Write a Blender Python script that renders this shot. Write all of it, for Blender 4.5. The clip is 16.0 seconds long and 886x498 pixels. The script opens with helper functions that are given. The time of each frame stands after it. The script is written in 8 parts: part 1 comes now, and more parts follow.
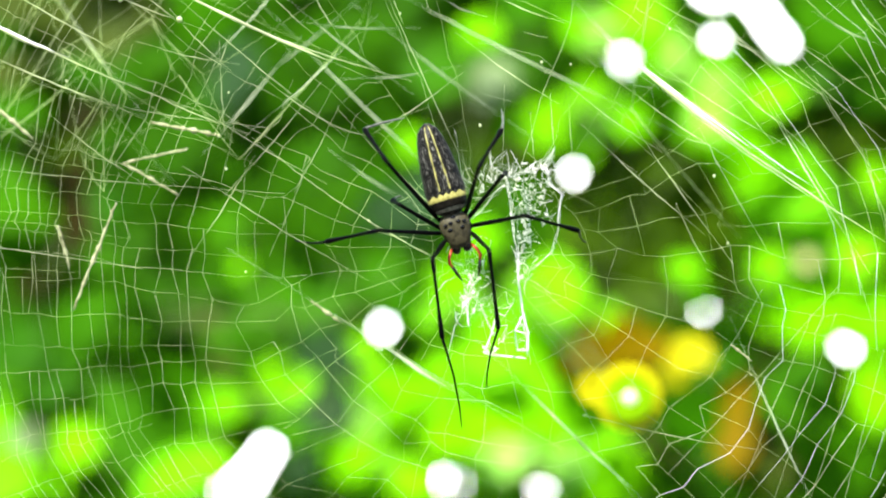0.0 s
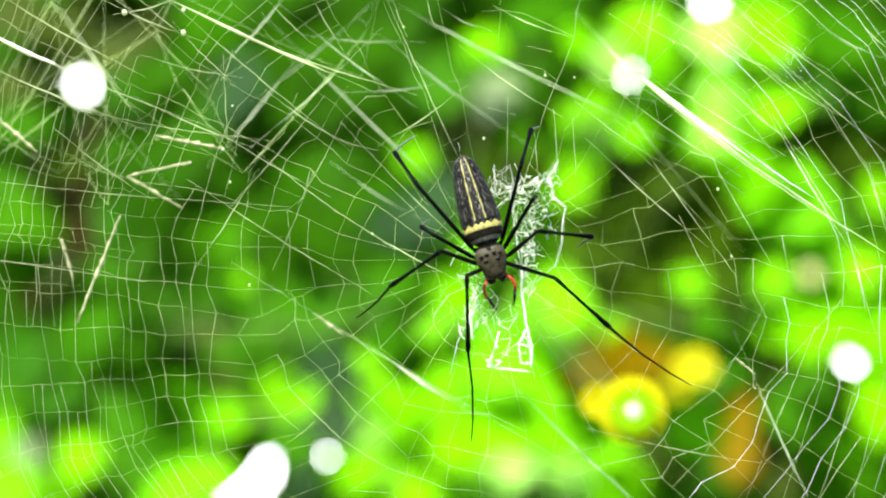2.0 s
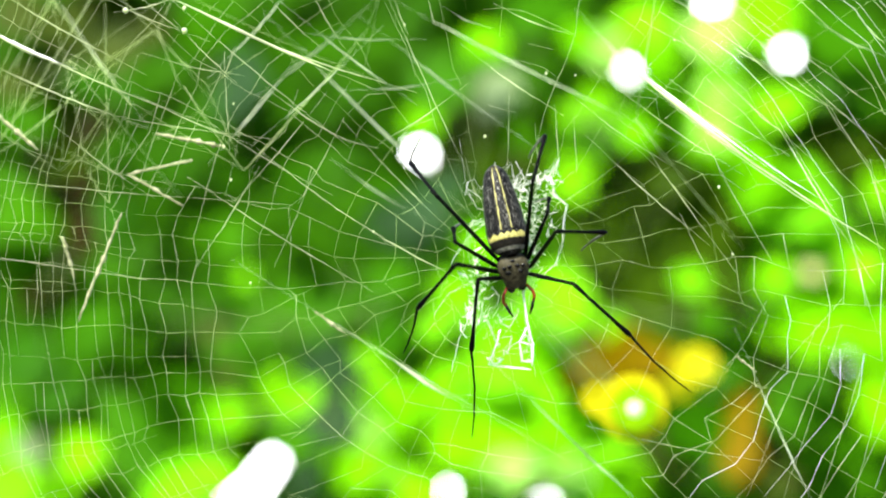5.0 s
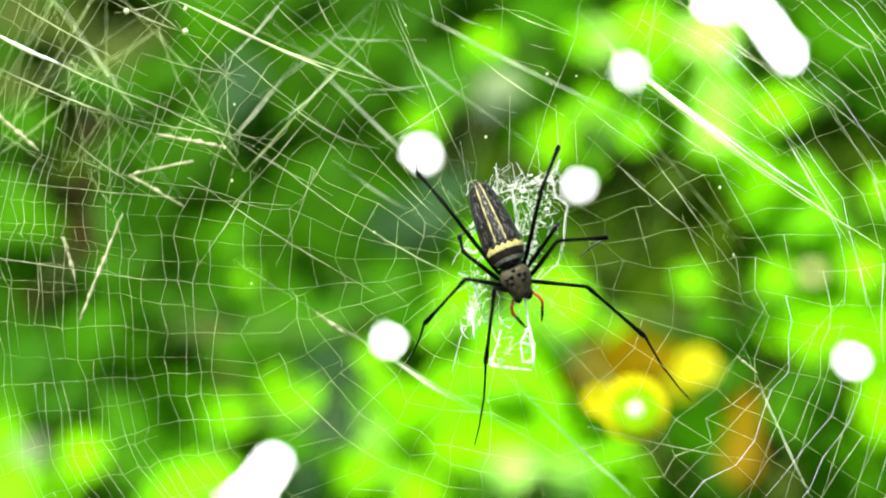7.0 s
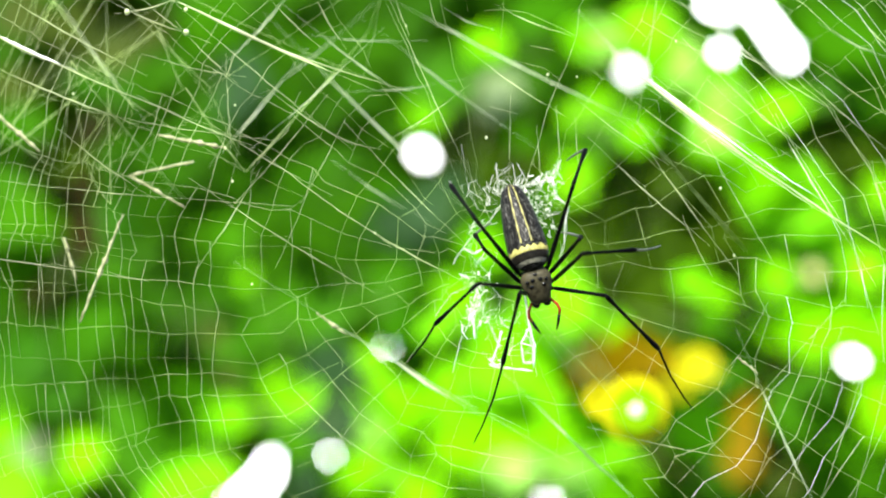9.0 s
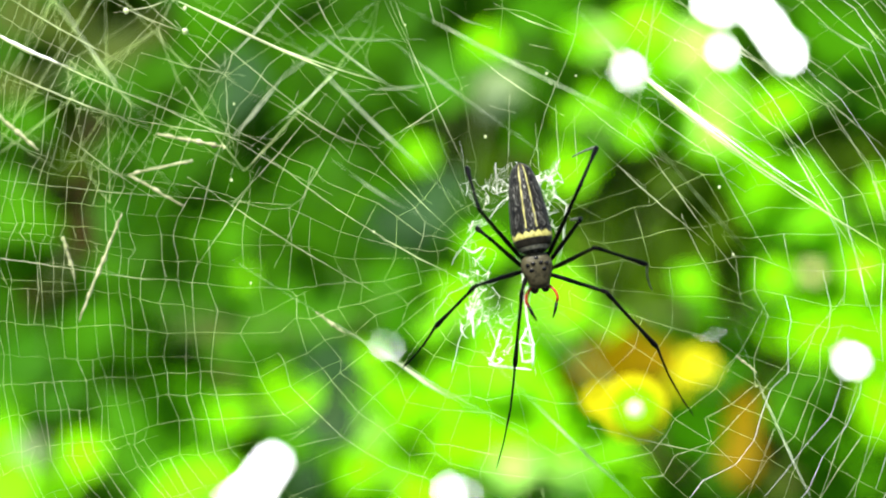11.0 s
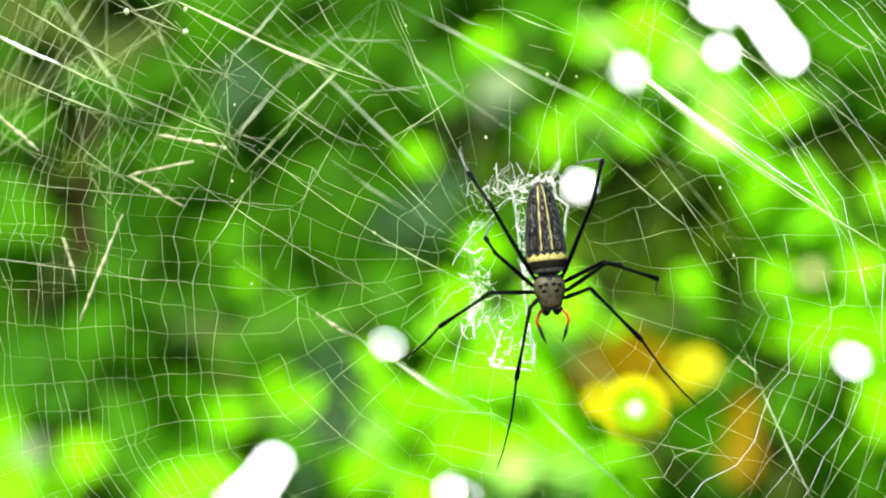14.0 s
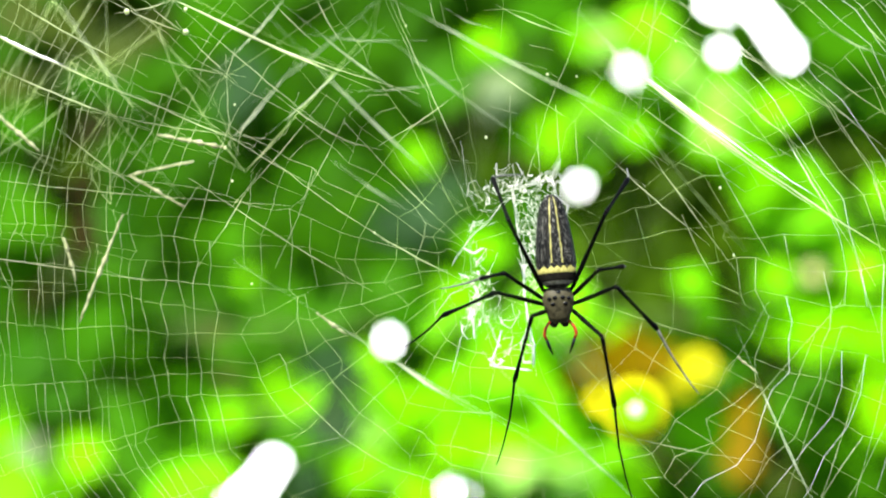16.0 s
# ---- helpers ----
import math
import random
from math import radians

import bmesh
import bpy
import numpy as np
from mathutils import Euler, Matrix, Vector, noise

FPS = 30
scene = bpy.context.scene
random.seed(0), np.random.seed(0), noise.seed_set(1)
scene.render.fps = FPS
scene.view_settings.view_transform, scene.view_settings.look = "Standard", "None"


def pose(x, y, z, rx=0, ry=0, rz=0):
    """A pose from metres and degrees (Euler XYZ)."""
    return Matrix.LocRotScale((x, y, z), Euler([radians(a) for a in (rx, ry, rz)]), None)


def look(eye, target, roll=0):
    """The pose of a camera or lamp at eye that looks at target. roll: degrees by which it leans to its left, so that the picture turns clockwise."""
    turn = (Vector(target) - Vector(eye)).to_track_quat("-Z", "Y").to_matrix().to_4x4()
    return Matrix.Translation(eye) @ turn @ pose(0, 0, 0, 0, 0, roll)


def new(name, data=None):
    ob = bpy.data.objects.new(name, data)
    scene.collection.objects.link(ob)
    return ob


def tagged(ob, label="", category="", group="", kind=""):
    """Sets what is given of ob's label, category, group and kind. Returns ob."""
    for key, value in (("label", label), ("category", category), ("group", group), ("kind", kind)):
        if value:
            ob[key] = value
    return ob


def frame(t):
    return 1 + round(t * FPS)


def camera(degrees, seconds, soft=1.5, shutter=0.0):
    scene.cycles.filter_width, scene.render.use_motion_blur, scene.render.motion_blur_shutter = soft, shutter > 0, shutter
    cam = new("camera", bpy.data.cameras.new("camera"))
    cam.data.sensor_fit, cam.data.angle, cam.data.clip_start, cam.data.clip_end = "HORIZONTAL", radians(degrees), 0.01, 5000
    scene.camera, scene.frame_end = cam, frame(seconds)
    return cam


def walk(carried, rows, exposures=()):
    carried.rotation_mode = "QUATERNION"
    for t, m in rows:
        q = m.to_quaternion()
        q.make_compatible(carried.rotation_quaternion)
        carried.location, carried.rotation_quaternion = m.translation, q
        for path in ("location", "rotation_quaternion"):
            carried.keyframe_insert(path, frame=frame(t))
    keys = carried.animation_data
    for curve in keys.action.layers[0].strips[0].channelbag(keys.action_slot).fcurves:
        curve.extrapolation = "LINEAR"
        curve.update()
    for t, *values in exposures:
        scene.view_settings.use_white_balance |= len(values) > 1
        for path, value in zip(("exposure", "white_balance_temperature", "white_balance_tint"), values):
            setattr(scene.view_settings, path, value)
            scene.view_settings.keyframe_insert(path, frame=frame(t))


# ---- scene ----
cam = camera(30.0, 16.0, soft=2.1)
walk(cam, [
    (0, pose(0, -0.5267, 1.6, 89.5888, 0, -0.1958)),
    (0.5, pose(0, -0.5267, 1.6, 89.8042, 0, -0.1175)),
    (1, pose(0, -0.5267, 1.6, 89.9510, 0, -0.0979)),
    (1.5, pose(0, -0.5267, 1.6, 90.0392, 0, -0.0783)),
    (2, pose(0, -0.5267, 1.6, 90.0450, 0, -0.0685)),
    (2.5, pose(0, -0.5267, 1.6, 90.0294, 0, -0.0685)),
    (3, pose(0, -0.5267, 1.6, 89.9902, 0, -0.0685)),
    (3.5, pose(0, -0.5267, 1.6, 89.9706, 0, -0.0587)),
    (4, pose(0, -0.5267, 1.6, 89.9608, 0, -0.0490)),
    (5.2, pose(0, -0.5267, 1.6, 89.9765, 0, -0.0294)),
    (6.5, pose(0, -0.5267, 1.6, 89.9902, 0, -0.0098)),
    (7, pose(0, -0.5267, 1.6, 89.9941, 0, 0.0000)),
    (8, pose(0, -0.5267, 1.6, 90.0000, 0, 0.0098)),
    (9, pose(0, -0.5267, 1.6, 90.0196, 0, 0.0196)),
    (10, pose(0, -0.5267, 1.6, 90.0000, 0, 0.0039)),
    (11.5, pose(0, -0.5267, 1.6, 89.9804, 0, -0.0196)),
    (12.5, pose(0, -0.5267, 1.6, 90.0000, 0, 0.0000)),
    (14, pose(0, -0.5267, 1.6, 90.0098, 0, 0.0059)),
    (14.5, pose(0, -0.5267, 1.6, 90.0000, 0, 0.0196)),
    (16, pose(0, -0.5267, 1.6, 90.0098, 0, 0.0098)),
])

# Exposure of the whole clip: bright tropical daylight, picture slightly overexposed.
scene.view_settings.exposure = 2.0
cam.data.dof.use_dof = True
cam.data.dof.focus_distance = 0.522
cam.data.dof.aperture_fstop = 4.8
cam.data.dof.aperture_blades = 0

# ---- world and sun ----
SUN_UP, SUN_TURN = 52.0, 205.0
world = bpy.data.worlds.new("sky")
scene.world = world
world.use_nodes = True
_n = world.node_tree.nodes
_bg = _n["Background"]
_sky = _n.new("ShaderNodeTexSky")
_sky.sky_type = "NISHITA"
_sky.sun_disc = False
_sky.sun_elevation = radians(SUN_UP)
_sky.sun_rotation = radians(SUN_TURN)
world.node_tree.links.new(_sky.outputs[0], _bg.inputs[0])
_bg.inputs[1].default_value = 0.095

sun_data = bpy.data.lights.new("sun", "SUN")
sun_data.energy, sun_data.angle, sun_data.color = 4.6, radians(0.5), (1.0, 0.96, 0.86)
sun = new("sun", sun_data)
_d = Vector((math.sin(radians(SUN_TURN)) * math.cos(radians(SUN_UP)),
             math.cos(radians(SUN_TURN)) * math.cos(radians(SUN_UP)), math.sin(radians(SUN_UP))))
sun.matrix_world = look(_d * 20, (0, 0, 0))

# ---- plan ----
CELL = 0.00018          # the web is laid out in cells of 0.18 mm
EYE_Y, EYE_Z = -0.5267, 1.6


def spot(h, v, y=0.0):
    """The place at depth y behind or before the web's cell (h, v)."""
    k = CELL * (y - EYE_Y) / -EYE_Y
    return Vector(((h - 784) * k, y, EYE_Z + (441 - v) * k))


def cell(y):
    return CELL * (y - EYE_Y) / -EYE_Y


# ---- materials ----
def material(name, rough=0.5, metal=0.0):
    m = bpy.data.materials.new(name)
    m.use_nodes = True
    b = m.node_tree.nodes["Principled BSDF"]
    b.inputs["Roughness"].default_value = rough
    b.inputs["Metallic"].default_value = metal
    return m, m.node_tree.nodes, m.node_tree.links, b


def ramp(nodes, stops):
    r = nodes.new("ShaderNodeValToRGB")
    el = r.color_ramp.elements
    while len(el) < len(stops):
        el.new(0.5)
    for e, (p, c) in zip(el, stops):
        e.position, e.color = p, (*c, 1)
    return r


def noisy(name, colours, scale, rough=0.5, bump=0.0, coat=0.0, detail=4.0, stretch=(1, 1, 1)):
    """A surface whose colour wanders between the colours given, with a finer grain on top."""
    m, nodes, links, b = material(name, rough)
    tc = nodes.new("ShaderNodeTexCoord")
    mp = nodes.new("ShaderNodeMapping")
    mp.inputs["Scale"].default_value = stretch
    links.new(tc.outputs["Object"], mp.inputs[0])
    n1 = nodes.new("ShaderNodeTexNoise")
    n1.inputs["Scale"].default_value, n1.inputs["Detail"].default_value = scale, detail
    links.new(mp.outputs[0], n1.inputs["Vector"])
    r = ramp(nodes, [(0.3 + 0.4 * i / max(1, len(colours) - 1), c) for i, c in enumerate(colours)])
    links.new(n1.outputs[0], r.inputs[0])
    links.new(r.outputs[0], b.inputs["Base Color"])
    b.inputs["Coat Weight"].default_value = coat
    b.inputs["Specular IOR Level"].default_value = 0.2
    if bump:
        n2 = nodes.new("ShaderNodeTexNoise")
        n2.inputs["Scale"].default_value = scale * 4
        links.new(mp.outputs[0], n2.inputs["Vector"])
        bp = nodes.new("ShaderNodeBump")
        bp.inputs["Strength"].default_value, bp.inputs["Distance"].default_value = bump, 0.2 / scale
        links.new(n2.outputs[0], bp.inputs["Height"])
        links.new(bp.outputs[0], b.inputs["Normal"])
    return m


def leafy(name, dark, light, through_light, share=0.5, rough=0.45):
    """A leaf: glossy skin, and light that shines through the blade. Each leaf or leaf of a joined mass has its own tone."""
    m, nodes, links, b = material(name, rough)
    b.inputs["Specular IOR Level"].default_value = 0.015
    geo, info = nodes.new("ShaderNodeNewGeometry"), nodes.new("ShaderNodeObjectInfo")
    add = nodes.new("ShaderNodeMath")
    add.operation = "ADD"
    links.new(geo.outputs["Random Per Island"], add.inputs[0])
    links.new(info.outputs["Random"], add.inputs[1])
    wrap = nodes.new("ShaderNodeMath")
    wrap.operation = "FRACT"
    links.new(add.outputs[0], wrap.inputs[0])
    tc, n1 = nodes.new("ShaderNodeTexCoord"), nodes.new("ShaderNodeTexNoise")
    n1.inputs["Scale"].default_value, n1.inputs["Detail"].default_value = 22, 5
    links.new(tc.outputs["Object"], n1.inputs["Vector"])
    half = nodes.new("ShaderNodeMath")
    half.operation, half.inputs[1].default_value = "MULTIPLY_ADD", 0.55
    links.new(wrap.outputs[0], half.inputs[0])
    low = nodes.new("ShaderNodeMath")
    low.operation, low.inputs[1].default_value = "MULTIPLY", 0.45
    links.new(n1.outputs[0], low.inputs[0])
    links.new(low.outputs[0], half.inputs[2])
    r = ramp(nodes, [(0.1, dark), (0.85, light)])
    links.new(half.outputs[0], r.inputs[0])
    links.new(r.outputs[0], b.inputs["Base Color"])
    t = nodes.new("ShaderNodeBsdfTranslucent")
    t.inputs[0].default_value = (*through_light, 1)
    mix = nodes.new("ShaderNodeMixShader")
    mix.inputs[0].default_value = share
    links.new(b.outputs[0], mix.inputs[1])
    links.new(t.outputs[0], mix.inputs[2])
    links.new(mix.outputs[0], nodes["Material Output"].inputs[0])
    return m


def silky(name, colour, rough=0.35, share=0.5, low=0.45):
    m, nodes, links, b = material(name, rough)
    tc, n1 = nodes.new("ShaderNodeTexCoord"), nodes.new("ShaderNodeTexNoise")
    n1.inputs["Scale"].default_value, n1.inputs["Detail"].default_value = 45, 3
    links.new(tc.outputs["Object"], n1.inputs["Vector"])
    r = ramp(nodes, [(0.35, tuple(low * c for c in colour)), (0.62, colour)])
    links.new(n1.outputs[0], r.inputs[0])
    links.new(r.outputs[0], b.inputs["Base Color"])
    t = nodes.new("ShaderNodeBsdfTranslucent")
    links.new(r.outputs[0], t.inputs[0])
    mix = nodes.new("ShaderNodeMixShader")
    mix.inputs[0].default_value = share
    links.new(b.outputs[0], mix.inputs[1])
    links.new(t.outputs[0], mix.inputs[2])
    links.new(mix.outputs[0], nodes["Material Output"].inputs[0])
    return m


SILK = silky("silk", (0.82, 0.92, 0.54))
SILK_FINE = silky("fine_silk", (0.68, 0.86, 0.36))
# White of the matted silk, and of glints painted on some threads.
SILK_WHITE = silky("white_and_glint_silk", (0.97, 0.98, 0.92), 0.3, 0.4, 0.9)
SILK_GOLD = silky("golden_silk", (0.74, 0.84, 0.58), 0.3)
HUSK = noisy("dry_husk", [(0.13, 0.14, 0.06), (0.34, 0.36, 0.20)], 300, 0.6, 0.3)
# Lit leaves: LIME holds the sunlight in its colour, HOT the highlights.
LIME = leafy("sunlit_lime_leaf", (0.096, 0.39, 0.0010), (0.174, 0.53, 0.0015), (0.153, 0.51, 0.001))
HOT = leafy("highlight_leaf", (0.26, 0.62, 0.05), (0.40, 0.78, 0.16), (0.34, 0.72, 0.10))
# Steps between lit and shaded leaf; their dimness is painted in.
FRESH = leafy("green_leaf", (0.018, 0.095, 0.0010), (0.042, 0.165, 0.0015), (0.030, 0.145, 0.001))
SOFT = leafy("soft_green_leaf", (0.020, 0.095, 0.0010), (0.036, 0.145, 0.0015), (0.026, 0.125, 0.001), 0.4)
# Thicket greens darkened to stand for shade that no canopy casts.
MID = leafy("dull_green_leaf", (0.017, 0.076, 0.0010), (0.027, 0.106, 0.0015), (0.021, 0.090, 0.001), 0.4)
SHADE = leafy("shade_green_leaf", (0.014, 0.062, 0.001), (0.026, 0.100, 0.0015), (0.018, 0.078, 0.001), 0.3)
# Olive gloom of the deep gaps, painted as leaf colour.
OLIVE = leafy("shade_olive_leaf", (0.022, 0.052, 0.0015), (0.038, 0.082, 0.002), (0.027, 0.060, 0.001), 0.3)
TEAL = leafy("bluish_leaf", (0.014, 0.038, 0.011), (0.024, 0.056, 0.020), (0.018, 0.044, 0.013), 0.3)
GREY = leafy("silvery_leaf", (0.14, 0.20, 0.085), (0.21, 0.29, 0.14), (0.14, 0.22, 0.085), 0.4)
YELLOW = leafy("yellow_leaf", (0.42, 0.40, 0.004), (0.52, 0.50, 0.008), (0.5, 0.48, 0.004))
RUST = leafy("rust_leaf", (0.110, 0.075, 0.0004), (0.190, 0.125, 0.0006), (0.15, 0.10, 0.0004))
DULL = leafy("olive_tan_leaf", (0.030, 0.048, 0.006), (0.050, 0.075, 0.011), (0.038, 0.058, 0.006), 0.35)
TAN = leafy("tan_leaf", (0.12, 0.075, 0.02), (0.18, 0.11, 0.03), (0.15, 0.10, 0.02))
RING = leafy("yellow_green_petal", (0.18, 0.42, 0.002), (0.28, 0.52, 0.004), (0.24, 0.48, 0.002))
PALE_LEAF = leafy("pale_cream_leaf", (0.62, 0.62, 0.20), (0.78, 0.76, 0.34), (0.7, 0.7, 0.25))
PETAL = leafy("white_petal", (0.75, 0.78, 0.6), (0.85, 0.88, 0.75), (0.8, 0.8, 0.65))
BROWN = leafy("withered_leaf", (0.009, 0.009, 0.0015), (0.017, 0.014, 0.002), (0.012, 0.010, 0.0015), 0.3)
BARK = noisy("bark", [(0.012, 0.006, 0.003), (0.030, 0.016, 0.008)], 14, 0.9, 0.6, stretch=(1, 1, 0.25))
SOIL = noisy("leaf_litter", [(0.012, 0.009, 0.005), (0.03, 0.024, 0.012), (0.018, 0.026, 0.008)], 9, 0.95, 0.6, detail=8.0)
TWIG = noisy("green_stem", [(0.05, 0.09, 0.02), (0.09, 0.13, 0.03)], 40, 0.6, 0.3)
LEG = noisy("black_leg", [(0.0006, 0.0006, 0.0008), (0.0018, 0.0018, 0.002)], 600, 0.5, 0.2)
PALE = noisy("pale_leg_tip", [(0.02, 0.022, 0.02), (0.14, 0.15, 0.13)], 500, 0.4, 0.2)
SHELL = noisy("grey_carapace", [(0.007, 0.0062, 0.003), (0.042, 0.038, 0.019), (0.022, 0.020, 0.010)], 420, 0.5, 0.5)
FANG = noisy("black_jaw", [(0.001, 0.001, 0.001), (0.003, 0.003, 0.0025)], 500, 0.2, 0.15, 0.3)
RED = noisy("red_palp", [(0.16, 0.012, 0.004), (0.26, 0.03, 0.008)], 500, 0.35, 0.1)
CREAM = noisy("yellow_marking", [(0.12, 0.115, 0.028), (0.28, 0.265, 0.078)], 900, 0.5, 0.3)
BLACK = noisy("black_band", [(0.003, 0.003, 0.002), (0.010, 0.009, 0.007)], 700, 0.35, 0.3)
SKIN = noisy("speckled_abdomen", [(0.0008, 0.0008, 0.0008), (0.002, 0.002, 0.002), (0.005, 0.005, 0.0045), (0.13, 0.13, 0.115)], 3000, 0.42, 0.4,
             detail=2.0, stretch=(1.0, 1.0, 0.22))
PALE_BAND = noisy("pale_band", [(0.06, 0.06, 0.04), (0.22, 0.22, 0.17)], 1200, 0.5, 0.3)
PALE_SPECK = noisy("pale_speckle", [(0.008, 0.008, 0.006), (0.11, 0.11, 0.095)], 1500, 0.5, 0.3)


for m in (SKIN, BLACK):
    m.node_tree.nodes["Principled BSDF"].inputs["Specular IOR Level"].default_value = 0.06
LEG.node_tree.nodes["Principled BSDF"].inputs["Specular IOR Level"].default_value = 0.04

# ---- mesh helpers ----
def mesh(name, verts, faces, mat, smooth=True):
    me = bpy.data.meshes.new(name)
    me.from_pydata([tuple(v) for v in verts], [], faces)
    me.materials.append(mat)
    if smooth:
        me.polygons.foreach_set("use_smooth", [True] * len(me.polygons))
    me.update()
    return me


def part(name, me, parent=None, label=""):
    ob = new(name, me)
    ob.parent = parent
    return tagged(ob, label)


def empty(name, place=(0, 0, 0)):
    ob = new(name)
    ob.empty_display_size = 0.02
    ob.location = place
    return ob


def tube(verts, faces, path, radii, sides=5):
    """Adds a round tube along a path to the lists of vertices and faces."""
    path = [Vector(p) for p in path]
    base = len(verts)
    n = len(path)
    for i, p in enumerate(path):
        d = path[min(i + 1, n - 1)] - path[max(i - 1, 0)]
        if d.length < 1e-9:
            d = Vector((0, 0, 1))
        d.normalize()
        a = d.cross(Vector((0, 1, 0.01)))
        if a.length < 1e-4:
            a = d.cross(Vector((1, 0, 0)))
        a.normalize()
        b = d.cross(a)
        r = radii[i] if isinstance(radii, (list, tuple)) else radii
        for k in range(sides):
            w = 2 * math.pi * k / sides
            verts.append(p + (a * math.cos(w) + b * math.sin(w)) * r)
    for i in range(n - 1):
        for k in range(sides):
            q = (k + 1) % sides
            faces.append((base + i * sides + k, base + i * sides + q, base + (i + 1) * sides + q, base + (i + 1) * sides + k))
    faces.append(tuple(base + k for k in range(sides))[::-1])
    faces.append(tuple(base + (n - 1) * sides + k for k in range(sides)))


def tube_mesh(name, path, radii, mat, sides=5):
    v, f = [], []
    tube(v, f, path, radii, sides)
    return mesh(name, v, f, mat)


def ball(verts, faces, centre, size, rings=6, sides=8):
    """Adds an ellipsoid."""
    c, base = Vector(centre), len(verts)
    for i in range(rings + 1):
        a = math.pi * i / rings
        for k in range(sides):
            w = 2 * math.pi * k / sides
            verts.append(c + Vector((size[0] * math.sin(a) * math.cos(w), size[1] * math.sin(a) * math.sin(w), size[2] * math.cos(a))))
    for i in range(rings):
        for k in range(sides):
            q = (k + 1) % sides
            faces.append((base + i * sides + k, base + i * sides + q, base + (i + 1) * sides + q, base + (i + 1) * sides + k))


def leaf_shape(wide, fold=0.18, curl=0.12, steps=6):
    """A leaf blade of length 1 along +z, in the xz plane, with a fold along its midrib and a curled tip."""
    v, f = [], []
    for i in range(steps + 1):
        s = i / steps
        w = wide * (math.sin(math.pi * s ** 0.8) ** 0.8) + 0.004
        y = curl * s * s
        v += [(-w, y - fold * w, s), (0, y, s), (w, y - fold * w, s)]
    for i in range(steps):
        a = 3 * i
        f += [(a, a + 1, a + 4, a + 3), (a + 1, a + 2, a + 5, a + 4)]
    return v, f


LEAVES = [leaf_shape(0.34), leaf_shape(0.44, 0.1, 0.2), leaf_shape(0.27, 0.25, 0.06), leaf_shape(0.5, 0.12, 0.1)]

# ---- setting: ground, bright sky behind the thicket ----
gv, gf = [], []
G = 24
for j in range(G + 1):
    for i in range(G + 1):
        x, y = (i / G * 2 - 1), (j / G * 2 - 1)
        x, y = 900 * x * abs(x) ** 2, 900 * y * abs(y) ** 2
        gv.append((x, y, 0.05 * noise.noise(Vector((x, y, 0)) * 0.7)))
for j in range(G):
    for i in range(G):
        a = j * (G + 1) + i
        gf.append((a, a + 1, a + G + 2, a + G + 1))
tagged(new("ground", mesh("ground", gv, gf, SOIL)), "dark forest floor of leaf litter", "ground", kind="structure")

m, nodes, links, b = material("bright_sky")
b.inputs["Base Color"].default_value = (0.8, 0.8, 0.8, 1)
b.inputs["Emission Color"].default_value = (1.0, 1.0, 0.97, 1)
b.inputs["Emission Strength"].default_value = 4.5
tagged(new("backdrop", mesh("backdrop", [(-2.6, 6, 0.2), (2.6, 6, 0.2), (2.6, 6, 3.2), (-2.6, 6, 3.2)], [(0, 1, 2, 3)], m, False)),
       "glaring white sky far behind the thicket", "sky", kind="structure")

# ---- the thicket: dense dark leaves with a few holes where the sky glares through ----
WALL_Y = 2.3
HOLES = [(1330, 10, 9), (1346, 30, 9), (1362, 52, 9), (1380, 76, 9), (1394, 92, 8), (1278, 12, 8), (1262, 10, 9), (490, 808, 10),
         (470, 836, 13), (446, 868, 15), (415, 890, 12), (808, 874, 10), (688, 602, 4), (746, 272, 6), (1018, 335, 2.6), (1025, 325, 2.6), (1514, 640, 9), (1508, 634, 8),
         (585, 802, 7), (150, 148, 8), (970, 882, 9), (672, 794, 5), (1256, 566, 2.5), (1114, 124, 6), (1276, 96, 4)]


def blade(verts, faces, shape, place, size, spin, lean, turn):
    """Adds one leaf to a joined mass."""
    rot = Matrix.Rotation(turn, 3, "Z") @ Matrix.Rotation(lean, 3, "X") @ Matrix.Rotation(spin, 3, "Y")
    base = len(verts)
    sv, sf = shape
    verts += [place + rot @ (Vector(p) - Vector((0, 0, 0.5))) * size for p in sv]
    faces += [tuple(base + i for i in f) for f in sf]


def covers(h, v, size, holes):
    for a, b_, r in holes:
        if math.hypot(h - a, v - b_) < r + size:
            return True
    return False


